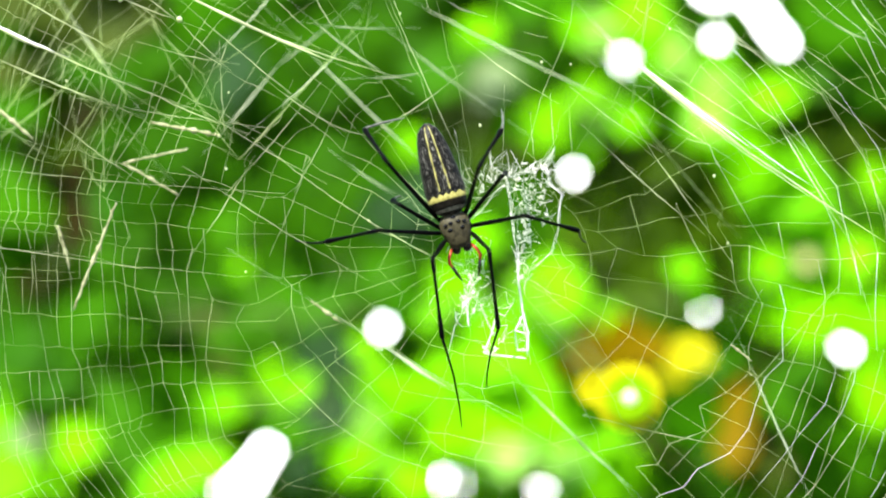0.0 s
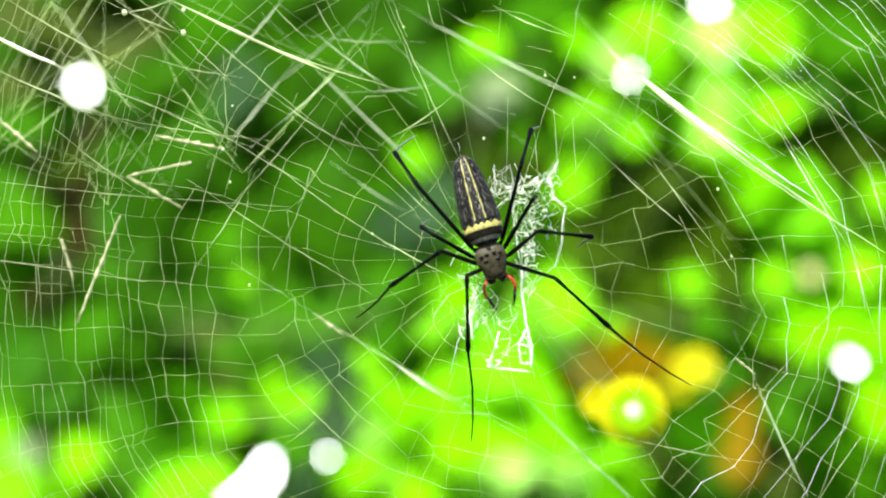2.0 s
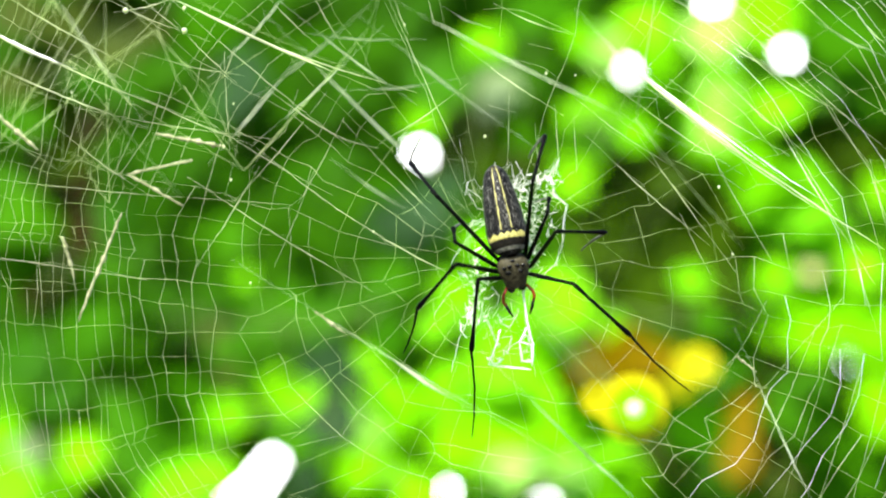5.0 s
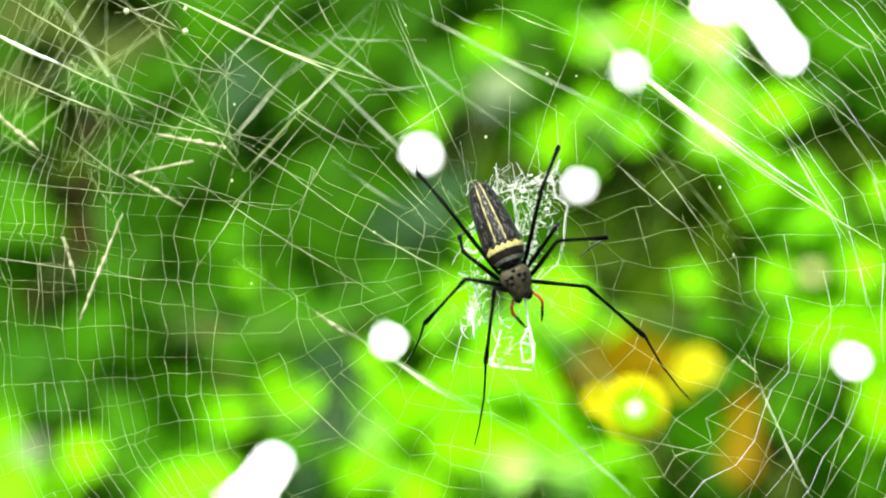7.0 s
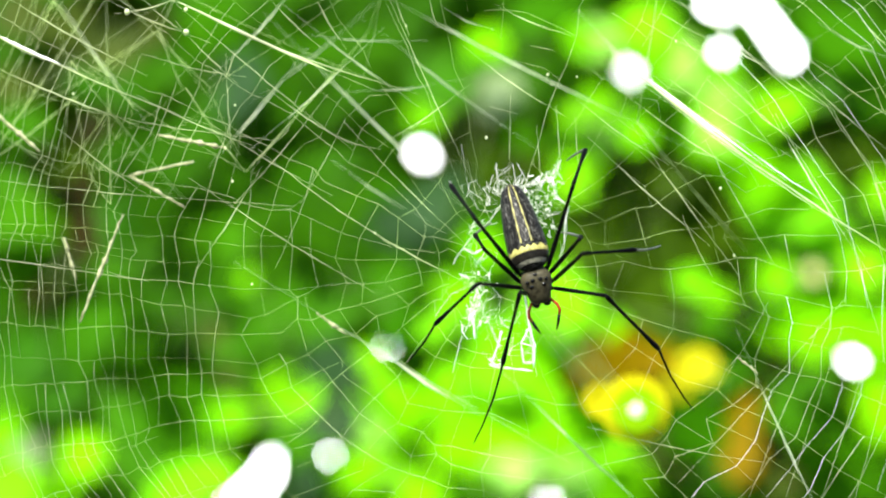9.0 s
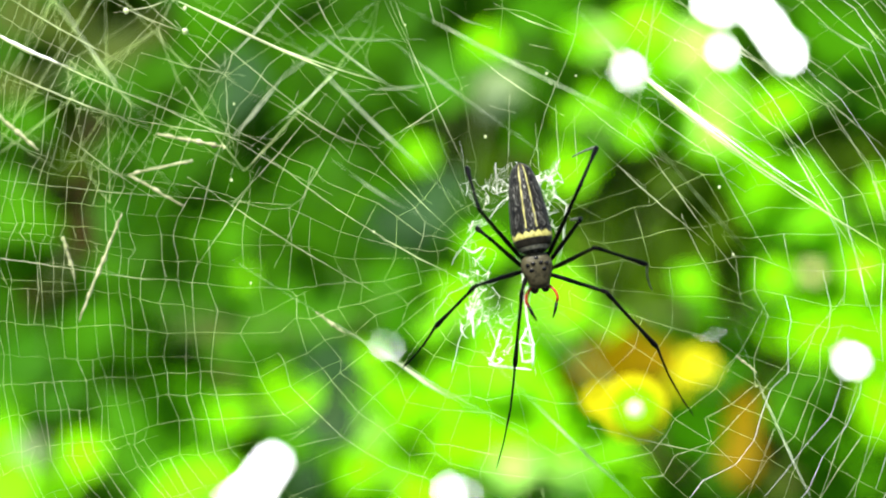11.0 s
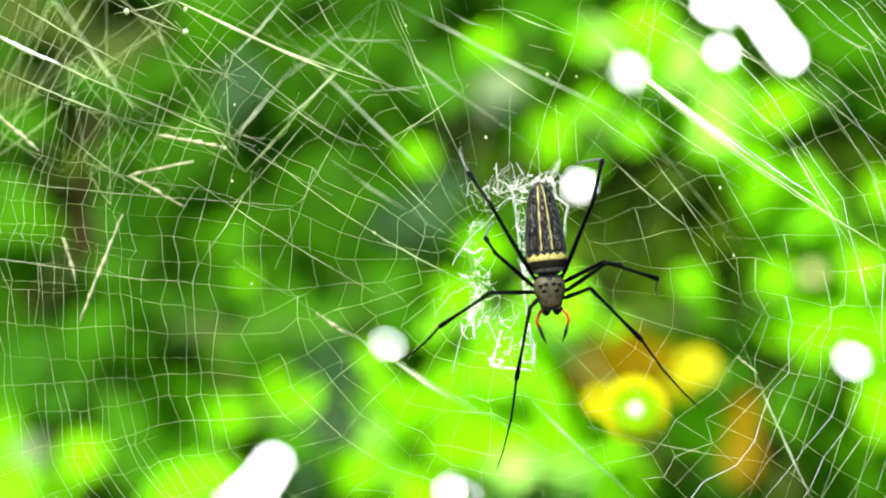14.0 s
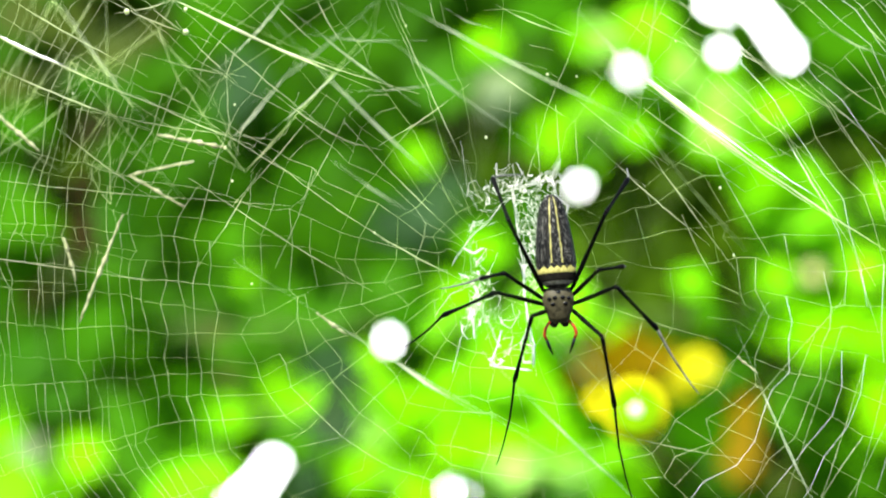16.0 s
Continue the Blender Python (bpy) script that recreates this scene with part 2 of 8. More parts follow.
def thicket(name, label, mat, y, pitch, size, keep, seed, lean=(-0.5, 0.05)):
    rng = random.Random(seed)
    v, f = [], []
    c = cell(y)
    h = -420
    while h < 2000:
        q = -320
        while q < 1220:
            hh, vv = h + rng.uniform(-0.5, 0.5) * pitch, q + rng.uniform(-0.5, 0.5) * pitch
            s = size * rng.uniform(0.75, 1.25)
            q += pitch
            if not keep(hh, vv, rng):
                continue
            if not covers(hh, vv, s * 0.5, HOLES):
                blade(v, f, rng.choice(LEAVES), spot(hh, vv, y + rng.uniform(0, 0.14)), s * c,
                      rng.uniform(0, 6.28), rng.uniform(*lean), rng.uniform(-0.3, 0.3))
        h += pitch
    for q in range(1180, 2140, 90):             # the same growth goes on down to the ground and to both sides, with larger leaves
        for h in range(-1500, 3100, 90):
            if keep(700, 600, rng):
                hh, vv = h + rng.uniform(-45, 45), q + rng.uniform(-45, 45)
                blade(v, f, rng.choice(LEAVES), spot(hh, vv, y + rng.uniform(0, 0.2)), 250 * c, rng.uniform(0, 6.28), rng.uniform(-0.5, 0.05), rng.uniform(-0.3, 0.3))
    for q in range(-700, 1180, 90):
        for h in list(range(-1500, -380, 90)) + list(range(1990, 3100, 90)) + (list(range(-380, 1990, 90)) if q < -290 else []):
            if keep(700, 600, rng):
                hh, vv = h + rng.uniform(-45, 45), q + rng.uniform(-45, 45)
                blade(v, f, rng.choice(LEAVES), spot(hh, vv, y + rng.uniform(0, 0.2)), 250 * c, rng.uniform(0, 6.28), rng.uniform(-0.5, 0.05), rng.uniform(-0.3, 0.3))
    for a, b_, r in HOLES:          # leaves that fringe the holes
        if not keep(a, b_, rng):
            continue
        for out, long in ((20, 58), (44, 74), (70, 90)):
            count = int(6.28 * (r + out) / (long * 0.34)) + 3
            for i in range(count):
                w = 6.28 * (i + rng.uniform(-0.2, 0.2)) / count
                away = r + max(out, 0.5 * long)
                hh, vv = a + math.cos(w) * away, b_ + math.sin(w) * away
                if any(math.hypot(hh - a2, vv - b2) < r2 + out * 0.9 for a2, b2, r2 in HOLES if (a2, b2) != (a, b_)):
                    continue
                blade(v, f, LEAVES[0], spot(hh, vv, y + rng.uniform(0, 0.2)), long * c, -w, rng.uniform(-0.2, 0.2), rng.uniform(-0.2, 0.2))
    return tagged(new(name, mesh(name, v, f, mat)), label, "foliage", kind="stuff")


# Ellipses where the wall gets olive leaves whose colour holds the shade.
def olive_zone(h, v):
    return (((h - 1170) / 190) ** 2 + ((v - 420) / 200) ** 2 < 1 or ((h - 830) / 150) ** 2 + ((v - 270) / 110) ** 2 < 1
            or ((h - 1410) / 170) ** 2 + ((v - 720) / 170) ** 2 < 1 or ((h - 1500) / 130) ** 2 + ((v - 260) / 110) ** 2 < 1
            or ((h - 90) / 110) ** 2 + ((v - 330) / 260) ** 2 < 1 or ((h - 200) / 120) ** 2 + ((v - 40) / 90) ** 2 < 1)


# The sun reaches this wall; its shade comes from the leaf colours.
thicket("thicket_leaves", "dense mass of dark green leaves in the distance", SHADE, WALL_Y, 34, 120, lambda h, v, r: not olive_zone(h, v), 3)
thicket("shaded_leaves", "dense mass of dull olive leaves, deep shade put into their colour", OLIVE, WALL_Y + 0.05, 34, 120, lambda h, v, r: olive_zone(h, v), 4)


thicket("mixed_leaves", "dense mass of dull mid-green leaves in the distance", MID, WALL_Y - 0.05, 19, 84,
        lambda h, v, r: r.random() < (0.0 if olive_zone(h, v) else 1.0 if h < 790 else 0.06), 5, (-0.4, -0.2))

# ---- bright foliage in front of the thicket ----
SHAPES = {}


def leaf_mesh(i, mat):
    if (i, mat.name) not in SHAPES:
        v, f = LEAVES[i]
        SHAPES[i, mat.name] = mesh("leaf", v, f, mat)
    return SHAPES[i, mat.name]


def branch(name, label, mat, y, leaves, seed, category="plant", group="", shapes=(1, 3, 3, 0)):
    """A twig with leaves of its own; leaves: cell across, cell down, length in cells, spin in degrees."""
    rng = random.Random(seed)
    clear = []
    for h, v, size, _ in leaves:            # leaves leave the sky holes free
        for a, b_, r in HOLES * 2:
            d, need = math.hypot(h - a, v - b_), r + 0.40 * size
            if d < need:
                h, v = a + (h - a) * need / max(d, 1), b_ + (v - b_) * need / max(d, 1)
        clear.append((h, v))
    places = [spot(h, v, y + rng.uniform(-0.12, 0.12)) for h, v in clear]
    root = empty(name, places[0])
    rest = sorted(places, key=lambda p: p.z)
    path = [rest[0] + Vector((rng.uniform(-0.1, 0.1), WALL_Y + 0.12 - y, -0.22))]
    foot = path[0] + Vector((rng.uniform(-0.1, 0.1), 0.2, 0))
    path = [Vector((foot.x, foot.y, -0.03)), Vector((foot.x, foot.y, foot.z * 0.5))] + path + [p + Vector((0, 0.035, 0)) for p in rest]
    part("twig", tube_mesh("twig", [p - places[0] for p in path], [0.006 - 0.0045 * i / len(path) for i in range(len(path))], TWIG), root)
    for p, (h, v, s, spin) in zip(places, leaves):
        ob = part("leaf", leaf_mesh(shapes[rng.randrange(4)], mat), root)
        sz = s * cell(p.y)
        rot = Matrix.Rotation(rng.uniform(-0.35, 0.35), 4, "Z") @ Matrix.Rotation(rng.uniform(-0.6, -0.15), 4, "X") @ Matrix.Rotation(radians(spin), 4, "Y")
        ob.matrix_basis = Matrix.Translation(p - places[0]) @ rot @ Matrix.Diagonal((sz, sz, sz, 1)) @ Matrix.Translation((0, 0, -0.5))
    return tagged(root, label, category, group)


# The sun on lime and hot branches is part of their leaf colour.
MOODS = {"lime": (LIME, 0, "thin branch with lime-green leaves, sunlight put into their colour"), "fresh": (FRESH, 0.16, "thin branch with fresh mid-green leaves"),
         "soft": (SOFT, 0.25, "thin branch with dull mid-green leaves, shade put into their colour"), "hot": (HOT, -0.15, "thin branch with small yellow-green leaves, highlights put into their colour")}


def foliage(i, mood, leaves):
    """Branches of one mood: leaves that stand close together share a twig."""
    mat, back, label = MOODS[mood]
    left, n = [(h, v, 1.2 * size, spin) for h, v, size, spin in leaves], 0
    while left:
        bunch = [left.pop(0)]
        for one in bunch:
            for other in [q for q in left if math.hypot(q[0] - one[0], q[1] - one[1]) < 150]:
                bunch.append(other)
                left.remove(other)
        branch("leafy_branch", label, mat, 1.75 + 0.08 * (i % 4) + back, bunch, 40 + i + 100 * n, "branch", "branches behind the web")
        n += 1


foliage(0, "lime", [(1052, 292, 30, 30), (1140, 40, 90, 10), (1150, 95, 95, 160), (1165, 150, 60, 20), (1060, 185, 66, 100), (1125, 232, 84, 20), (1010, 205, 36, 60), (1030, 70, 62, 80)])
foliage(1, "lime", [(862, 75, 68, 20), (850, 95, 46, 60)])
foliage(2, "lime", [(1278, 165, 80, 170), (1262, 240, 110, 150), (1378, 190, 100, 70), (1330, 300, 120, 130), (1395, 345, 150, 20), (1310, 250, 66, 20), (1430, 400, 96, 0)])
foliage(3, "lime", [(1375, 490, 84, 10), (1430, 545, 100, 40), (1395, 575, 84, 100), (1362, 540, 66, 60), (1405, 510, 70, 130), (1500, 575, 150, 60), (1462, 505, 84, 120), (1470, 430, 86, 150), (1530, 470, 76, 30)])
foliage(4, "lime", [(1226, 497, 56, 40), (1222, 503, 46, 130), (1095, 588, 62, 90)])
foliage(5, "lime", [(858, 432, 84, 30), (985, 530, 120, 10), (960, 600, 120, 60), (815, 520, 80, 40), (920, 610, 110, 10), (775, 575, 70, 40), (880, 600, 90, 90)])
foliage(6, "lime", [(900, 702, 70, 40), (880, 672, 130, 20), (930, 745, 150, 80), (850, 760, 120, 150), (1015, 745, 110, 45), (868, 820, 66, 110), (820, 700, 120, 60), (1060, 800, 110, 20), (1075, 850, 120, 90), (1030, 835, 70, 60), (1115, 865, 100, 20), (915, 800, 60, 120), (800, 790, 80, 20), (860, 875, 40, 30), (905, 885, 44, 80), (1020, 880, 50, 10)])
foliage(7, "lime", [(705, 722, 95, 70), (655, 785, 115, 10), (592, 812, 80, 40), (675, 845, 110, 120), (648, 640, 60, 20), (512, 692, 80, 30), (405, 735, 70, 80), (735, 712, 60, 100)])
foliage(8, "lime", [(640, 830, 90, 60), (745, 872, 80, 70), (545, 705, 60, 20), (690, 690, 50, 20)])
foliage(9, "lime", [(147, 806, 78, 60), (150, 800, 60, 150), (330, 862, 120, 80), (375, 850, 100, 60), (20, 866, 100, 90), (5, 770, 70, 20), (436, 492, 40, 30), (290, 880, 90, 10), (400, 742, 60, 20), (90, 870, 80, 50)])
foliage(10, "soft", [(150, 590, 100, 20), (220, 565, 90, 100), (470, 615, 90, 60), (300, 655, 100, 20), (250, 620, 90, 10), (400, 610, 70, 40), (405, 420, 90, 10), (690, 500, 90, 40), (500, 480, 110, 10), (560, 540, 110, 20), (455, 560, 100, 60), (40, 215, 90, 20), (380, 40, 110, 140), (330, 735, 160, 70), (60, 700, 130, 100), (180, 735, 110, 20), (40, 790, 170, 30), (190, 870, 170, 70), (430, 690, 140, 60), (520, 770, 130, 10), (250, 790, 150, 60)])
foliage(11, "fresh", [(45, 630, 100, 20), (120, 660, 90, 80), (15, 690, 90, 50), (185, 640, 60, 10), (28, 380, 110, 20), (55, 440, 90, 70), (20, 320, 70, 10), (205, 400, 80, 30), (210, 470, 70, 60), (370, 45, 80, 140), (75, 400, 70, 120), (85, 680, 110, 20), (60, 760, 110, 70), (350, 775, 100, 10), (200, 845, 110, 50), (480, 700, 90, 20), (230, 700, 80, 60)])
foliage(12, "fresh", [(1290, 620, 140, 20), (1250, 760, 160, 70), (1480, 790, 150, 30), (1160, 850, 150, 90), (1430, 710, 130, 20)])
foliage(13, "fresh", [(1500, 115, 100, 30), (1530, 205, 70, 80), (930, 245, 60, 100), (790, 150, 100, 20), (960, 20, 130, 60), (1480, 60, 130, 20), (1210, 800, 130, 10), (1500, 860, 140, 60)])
foliage(14, "lime", [(1556, 335, 80, 20), (1556, 718, 120, 10), (1558, 650, 90, 20), (1540, 590, 110, 80), (1556, 560, 100, 20), (1440, 590, 90, 60), (1555, 760, 80, 20)])
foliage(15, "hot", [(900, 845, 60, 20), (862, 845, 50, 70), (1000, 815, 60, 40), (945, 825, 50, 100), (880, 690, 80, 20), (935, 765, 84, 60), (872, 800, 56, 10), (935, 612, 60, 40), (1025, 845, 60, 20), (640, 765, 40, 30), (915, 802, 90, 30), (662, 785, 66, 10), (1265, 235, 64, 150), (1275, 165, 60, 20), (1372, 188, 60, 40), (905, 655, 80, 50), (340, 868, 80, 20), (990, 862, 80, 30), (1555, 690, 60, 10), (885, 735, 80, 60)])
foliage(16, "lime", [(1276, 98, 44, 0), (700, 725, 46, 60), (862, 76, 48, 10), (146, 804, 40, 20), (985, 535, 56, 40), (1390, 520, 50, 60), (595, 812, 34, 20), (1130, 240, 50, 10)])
branch("leafy_branch", "thin branch with broad lime-green leaves, sunlight put into their colour", LIME, 1.55,
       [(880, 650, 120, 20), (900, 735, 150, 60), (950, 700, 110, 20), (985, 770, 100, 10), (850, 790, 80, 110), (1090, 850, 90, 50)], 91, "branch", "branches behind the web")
branch("yellowing_branch", "branch with bright yellow dying leaves", YELLOW, 1.5,
       [(1236, 645, 70, 20), (1202, 682, 52, 120)], 71, "branch")
branch("rusty_branch", "branch with rusty orange-brown withered leaves", RUST, 1.64,
       [(1075, 648, 150, 90), (1150, 640, 120, 60), (1020, 670, 90, 120), (1120, 610, 90, 90)], 72, "branch", "", (0, 2, 0, 0))
branch("rusty_sprig", "two narrow orange-brown withered leaves hanging", RUST, 1.7, [(1312, 800, 130, 5), (1318, 735, 100, 12)], 79, "branch", "", (2, 2, 2, 2))
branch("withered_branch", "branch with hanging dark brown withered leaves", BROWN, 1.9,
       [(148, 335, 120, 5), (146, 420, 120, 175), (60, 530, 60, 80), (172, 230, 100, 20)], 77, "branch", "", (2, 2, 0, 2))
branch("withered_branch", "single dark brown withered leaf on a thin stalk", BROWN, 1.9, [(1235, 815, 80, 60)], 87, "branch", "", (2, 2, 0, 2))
branch("tan_sprig", "dull olive-tan withered leaves on a thin stalk", DULL, 2.0, [(1400, 672, 110, 30), (1452, 748, 100, 100), (1372, 800, 110, 10), (1420, 850, 100, 60)], 88, "leaf")
branch("tan_sprig", "dull olive-tan withered leaf on a thin stalk", DULL, 2.0, [(1180, 800, 100, 80)], 89, "leaf")
branch("tan_sprig", "small tan withered leaf on a thin stalk", TAN, 1.5, [(1056, 600, 30, 30)], 80, "leaf")
branch("silvery_sprig", "two pale silvery-green leaves on a thin stalk", GREY, 1.8, [(884, 158, 84, 12), (872, 188, 44, 20)], 74, "leaf")
branch("tan_sprig", "dull olive-tan withered leaves on a thin stalk", DULL, 1.95, [(380, 590, 56, 30), (405, 664, 50, 100)], 83, "leaf")
branch("tan_sprig", "dull olive-tan withered leaves on a thin stalk", DULL, 1.95, [(120, 40, 110, 30), (40, 25, 110, 100), (200, 95, 90, 10), (20, 150, 90, 60), (270, 60, 80, 20)], 84, "leaf")
branch("silvery_sprig", "single small pale leaf on a thin stalk", PALE_LEAF, 1.5, [(1438, 482, 34, 40)], 78, "leaf")
branch("silvery_sprig", "single pale silvery-green leaf on a thin stalk", GREY, 1.8, [(48, 800, 80, 40)], 75, "leaf")
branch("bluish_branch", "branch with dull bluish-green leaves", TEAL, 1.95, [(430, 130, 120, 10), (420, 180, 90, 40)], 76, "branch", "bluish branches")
# Added to darken the thicket here; the darkness is put into the leaf colour.
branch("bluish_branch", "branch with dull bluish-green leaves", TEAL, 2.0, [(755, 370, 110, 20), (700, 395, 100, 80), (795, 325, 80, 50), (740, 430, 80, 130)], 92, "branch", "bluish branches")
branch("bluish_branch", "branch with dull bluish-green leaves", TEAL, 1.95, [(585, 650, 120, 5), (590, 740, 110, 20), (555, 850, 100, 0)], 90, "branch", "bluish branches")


# ---- a small yellow flower closer behind the web, with a bud beside it ----
def petals(parent, count, inner, outer, mat, tilt, y, name):
    me = leaf_mesh(3, mat)
    for i in range(count):
        ob = part(name, me, parent)
        w = 2 * math.pi * (i + 0.5 * (y < 0)) / count
        ob.matrix_basis = (Matrix.Rotation(w, 4, "Y") @ Matrix.Translation((0, y, inner)) @ Matrix.Rotation(tilt, 4, "X")
                           @ Matrix.Diagonal((outer - inner, outer - inner, outer - inner, 1)))


FLOWER_Y = 0.25
u = cell(FLOWER_Y)
flower = tagged(empty("yellow_flower", spot(1123, 724, FLOWER_Y)), "small yellow flower with green ring and white centre", "flower")
petals(flower, 20, 8 * u, 62 * u, YELLOW, 0.03, 0.0, "petal")
petals(flower, 14, 4 * u, 46 * u, RING, 0.05, -0.003, "inner_petal")
bv, bf = [], []
ball(bv, bf, (0, -0.0042, 0), (12 * u, 0.0012, 12 * u), 8, 14)
part("centre", mesh("centre", bv, bf, PETAL), flower, "white flower centre")
part("stalk", tube_mesh("stalk", [(0, 0.001, 0), (0.004, 0.05, -0.002), (0.02, 0.8, 0.0), (0.05, WALL_Y, 0.05)], [0.001, 0.0012, 0.0016, 0.003], TWIG), flower)
bud = tagged(empty("yellow_bud", spot(1060, 708, FLOWER_Y + 0.03)), "half-open yellow flower bud", "flower")
petals(bud, 12, 2 * u, 34 * u, YELLOW, 0.25, 0.0, "petal")
part("stalk", tube_mesh("stalk", [(0, 0.001, 0), (0.004, 0.05, -0.002), (0.02, 0.8, 0.0), (0.05, WALL_Y, 0.05)], [0.001, 0.0012, 0.0016, 0.003], TWIG), bud)


# ---- single leaves that sway in the breeze before the holes in the thicket ----
SWAY = [(740, 275, 70, 0.7), (690, 600, 84, 2.24), (1016, 328, 92, 4.2), (1362, 50, 150, 0.9), (1514, 640, 90, 0.3), (808, 872, 84, 3.4), (585, 802, 66, 1.6),
        (150, 148, 66, 2.2), (1272, 50, 110, 5.0), (970, 882, 76, 5.6), (1112, 122, 80, 1.2), (672, 794, 66, 3.0), (1256, 566, 60, 1.0)]
sway_leaves = []
for i, (h, v, size, way) in enumerate(SWAY):
    y = 1.2 if i in (1, 12) else 2.12 + 0.02 * (i % 4)
    root = empty("swaying_leaf", spot(h, v, y))
    ob = part("blade", leaf_mesh(3, HOT if i in (8, 10) else LIME if i in (0, 2, 3, 4) else FRESH), root)
    sz = size * cell(y)
    ob.matrix_basis = Matrix.Rotation(-0.35, 4, "X") @ Matrix.Rotation(way, 4, "Y") @ Matrix.Diagonal((sz, sz, sz, 1)) @ Matrix.Translation((0, 0, -0.5))
    tip = Matrix.Rotation(way, 3, "Y") @ Vector((0, 0, -0.5)) * sz
    part("stalk", tube_mesh("stalk", [tip, tip * 1.3 + Vector((0, 0.06, 0)), tip * 1.6 + Vector((0, 2.42 - y, 0))], [0.0015, 0.002, 0.003], TWIG), root)
    tagged(root, "single green leaf swaying on a thin stalk", "leaf", "swaying leaves")
    sway_leaves.append((root, way, size * cell(y)))

# ---- a leaf that the breeze turns edge-on and back into the sun ----
turning = empty("turning_leaf", spot(1270, 522, 1.7))
ob = part("blade", leaf_mesh(3, LIME), turning)
sz = 58 * cell(1.7)
ob.matrix_basis = Matrix.Rotation(-0.35, 4, "X") @ Matrix.Diagonal((sz, sz, sz, 1)) @ Matrix.Translation((0, 0, -0.5))
part("stalk", tube_mesh("stalk", [(0, 0, -0.5 * sz), (0.004, 0.08, -0.75 * sz), (0.01, 0.75, -1.2 * sz)], [0.0010, 0.0014, 0.003], TWIG), turning)
tagged(turning, "single lime-green leaf turning on a thin stalk", "leaf")

# ---- the orb web ----
web = tagged(empty("spider_web", (0, 0, 0)), "large silvery orb web with a tangled hub", "spider web")
rng = random.Random(11)
HUB = (880, 470)


def wmesh(name, pts, width, mat, sides=4):
    return tube_mesh(name, pts, width, mat, sides)


def reach(w, r):
    """Where a ring of radius r stands at angle w (radians, up is positive): stretched to one side, flattened low on the other."""
    c, d = math.cos(w), math.sin(w)
    if c > 0:
        g = r * (1 + 0.14 * c * c - 0.10 * math.sin(2 * w))
        return g * c, g * d
    if d < 0 and r > 460:
        flat = max(0.0, min(1.0, (-c - 0.38) / 0.4))
        return -r * (-c + (1 + c) * 0.75 * flat), d * (460 + (r - 460) * (1 - 0.62 * c * c))
    return r * c, r * d


angles, w = [], 0.0
while w < 360:
    angles.append(w + rng.uniform(-1.5, 1.5))
    w += 10.3
radials = [(a, rng.uniform(60, 150), 1) for a in angles]
radials += [((a + b_) / 2 + rng.uniform(-1.0, 1.0), rng.uniform(330, 440), 0) for a, b_ in zip(angles, angles[1:] + [angles[0] + 360])]
radials += [(a + 2.6 + rng.uniform(-0.6, 0.6), rng.uniform(640, 760), 0) for a, b_ in zip(angles, angles[1:]) if 158 < a < 235 and rng.random() < 0.6]
radials.sort()
rings, r = [], 62.0
while r < 1330:
    rings.append(r)
    r += (27 if r < 125 else 44 if r < 330 else 42 if r < 480 else 26 if r < 640 else 18) * rng.uniform(0.75, 1.25)


def wob(a, r):
    """The web's slack: how much a point is pulled aside, in cells."""
    p = Vector((math.cos(a) * r / 120, math.sin(a) * r / 120, 3.7))
    return 17 * noise.noise(p * 0.8), 17 * noise.noise(p * 0.8 + Vector((7, 3, 1))), 0.004 * noise.noise(p * 0.5)


def web_point(a_deg, r):
    a = radians(a_deg)
    gx, gy = reach(a, r)
    dx, dy, dz = wob(a, r)
    h, v = HUB[0] + gx + dx, HUB[1] - gy + dy
    if h < 450 and v > 380:                 # the lower far side hangs askew
        v -= 0.17 * (450 - h) * min(1.0, (v - 380) / 130)
    return spot(h, v, dz)


def seen(a, r):
    gx, gy = reach(radians(a), r)
    return -110 < HUB[0] + gx < 1680 and -110 < HUB[1] - gy < 1080


def node(n, k, memo={}):
    """Where spoke n and ring k are tied: every tie pulls the spoke a little out of line."""
    if (n, k) not in memo:
        a = radials[n][0]
        r = rings[k]
        slack = 1.8 if r < 480 else 1.0        # looser near the hub
        memo[n, k] = web_point(a + math.degrees(slack * rng.uniform(-4.5, 4.5) / r), r + slack * rng.uniform(-8, 8))
    return memo[n, k]


def right_side(a):
    return a % 360 < 60 or a % 360 > 322


for n, (a, start, main) in enumerate(radials):
    if 66 < a < 118 and rng.random() < 0.6 or 118 <= a < 150 and not main and rng.random() < 0.5:
        continue
    pts = [node(n, k) for k, r in enumerate(rings) if r > start - 30 and (seen(a, r) or r < 300)]
    if len(pts) > 2:
        width = (0.000024 if right_side(a) else 0.000025 if main else 0.000021) * rng.uniform(0.8, 1.2)
        part("radial_thread", wmesh("radial_thread", pts, [width * rng.uniform(0.8, 1.2) for _ in pts], SILK if main and rng.random() < 0.5 else SILK_FINE), web)


def spiral(run, a, k):
    if len(run) > 1:
        bright = right_side(a) and rings[k] > 400
        low_left = 168 < a % 360 < 262 and rings[k] > 330
        width = (0.000046 if bright else 0.000029 if low_left else 0.000026) * rng.uniform(0.75, 1.25)
        # Part of the bright threads turn white in place of sun glints.
        part("spiral_thread", wmesh("spiral_thread", run, [width * rng.uniform(0.8, 1.2) for _ in run], SILK_WHITE if bright and rng.random() < 0.4 else SILK if bright or low_left or rng.random() < 0.6 else SILK_FINE), web)


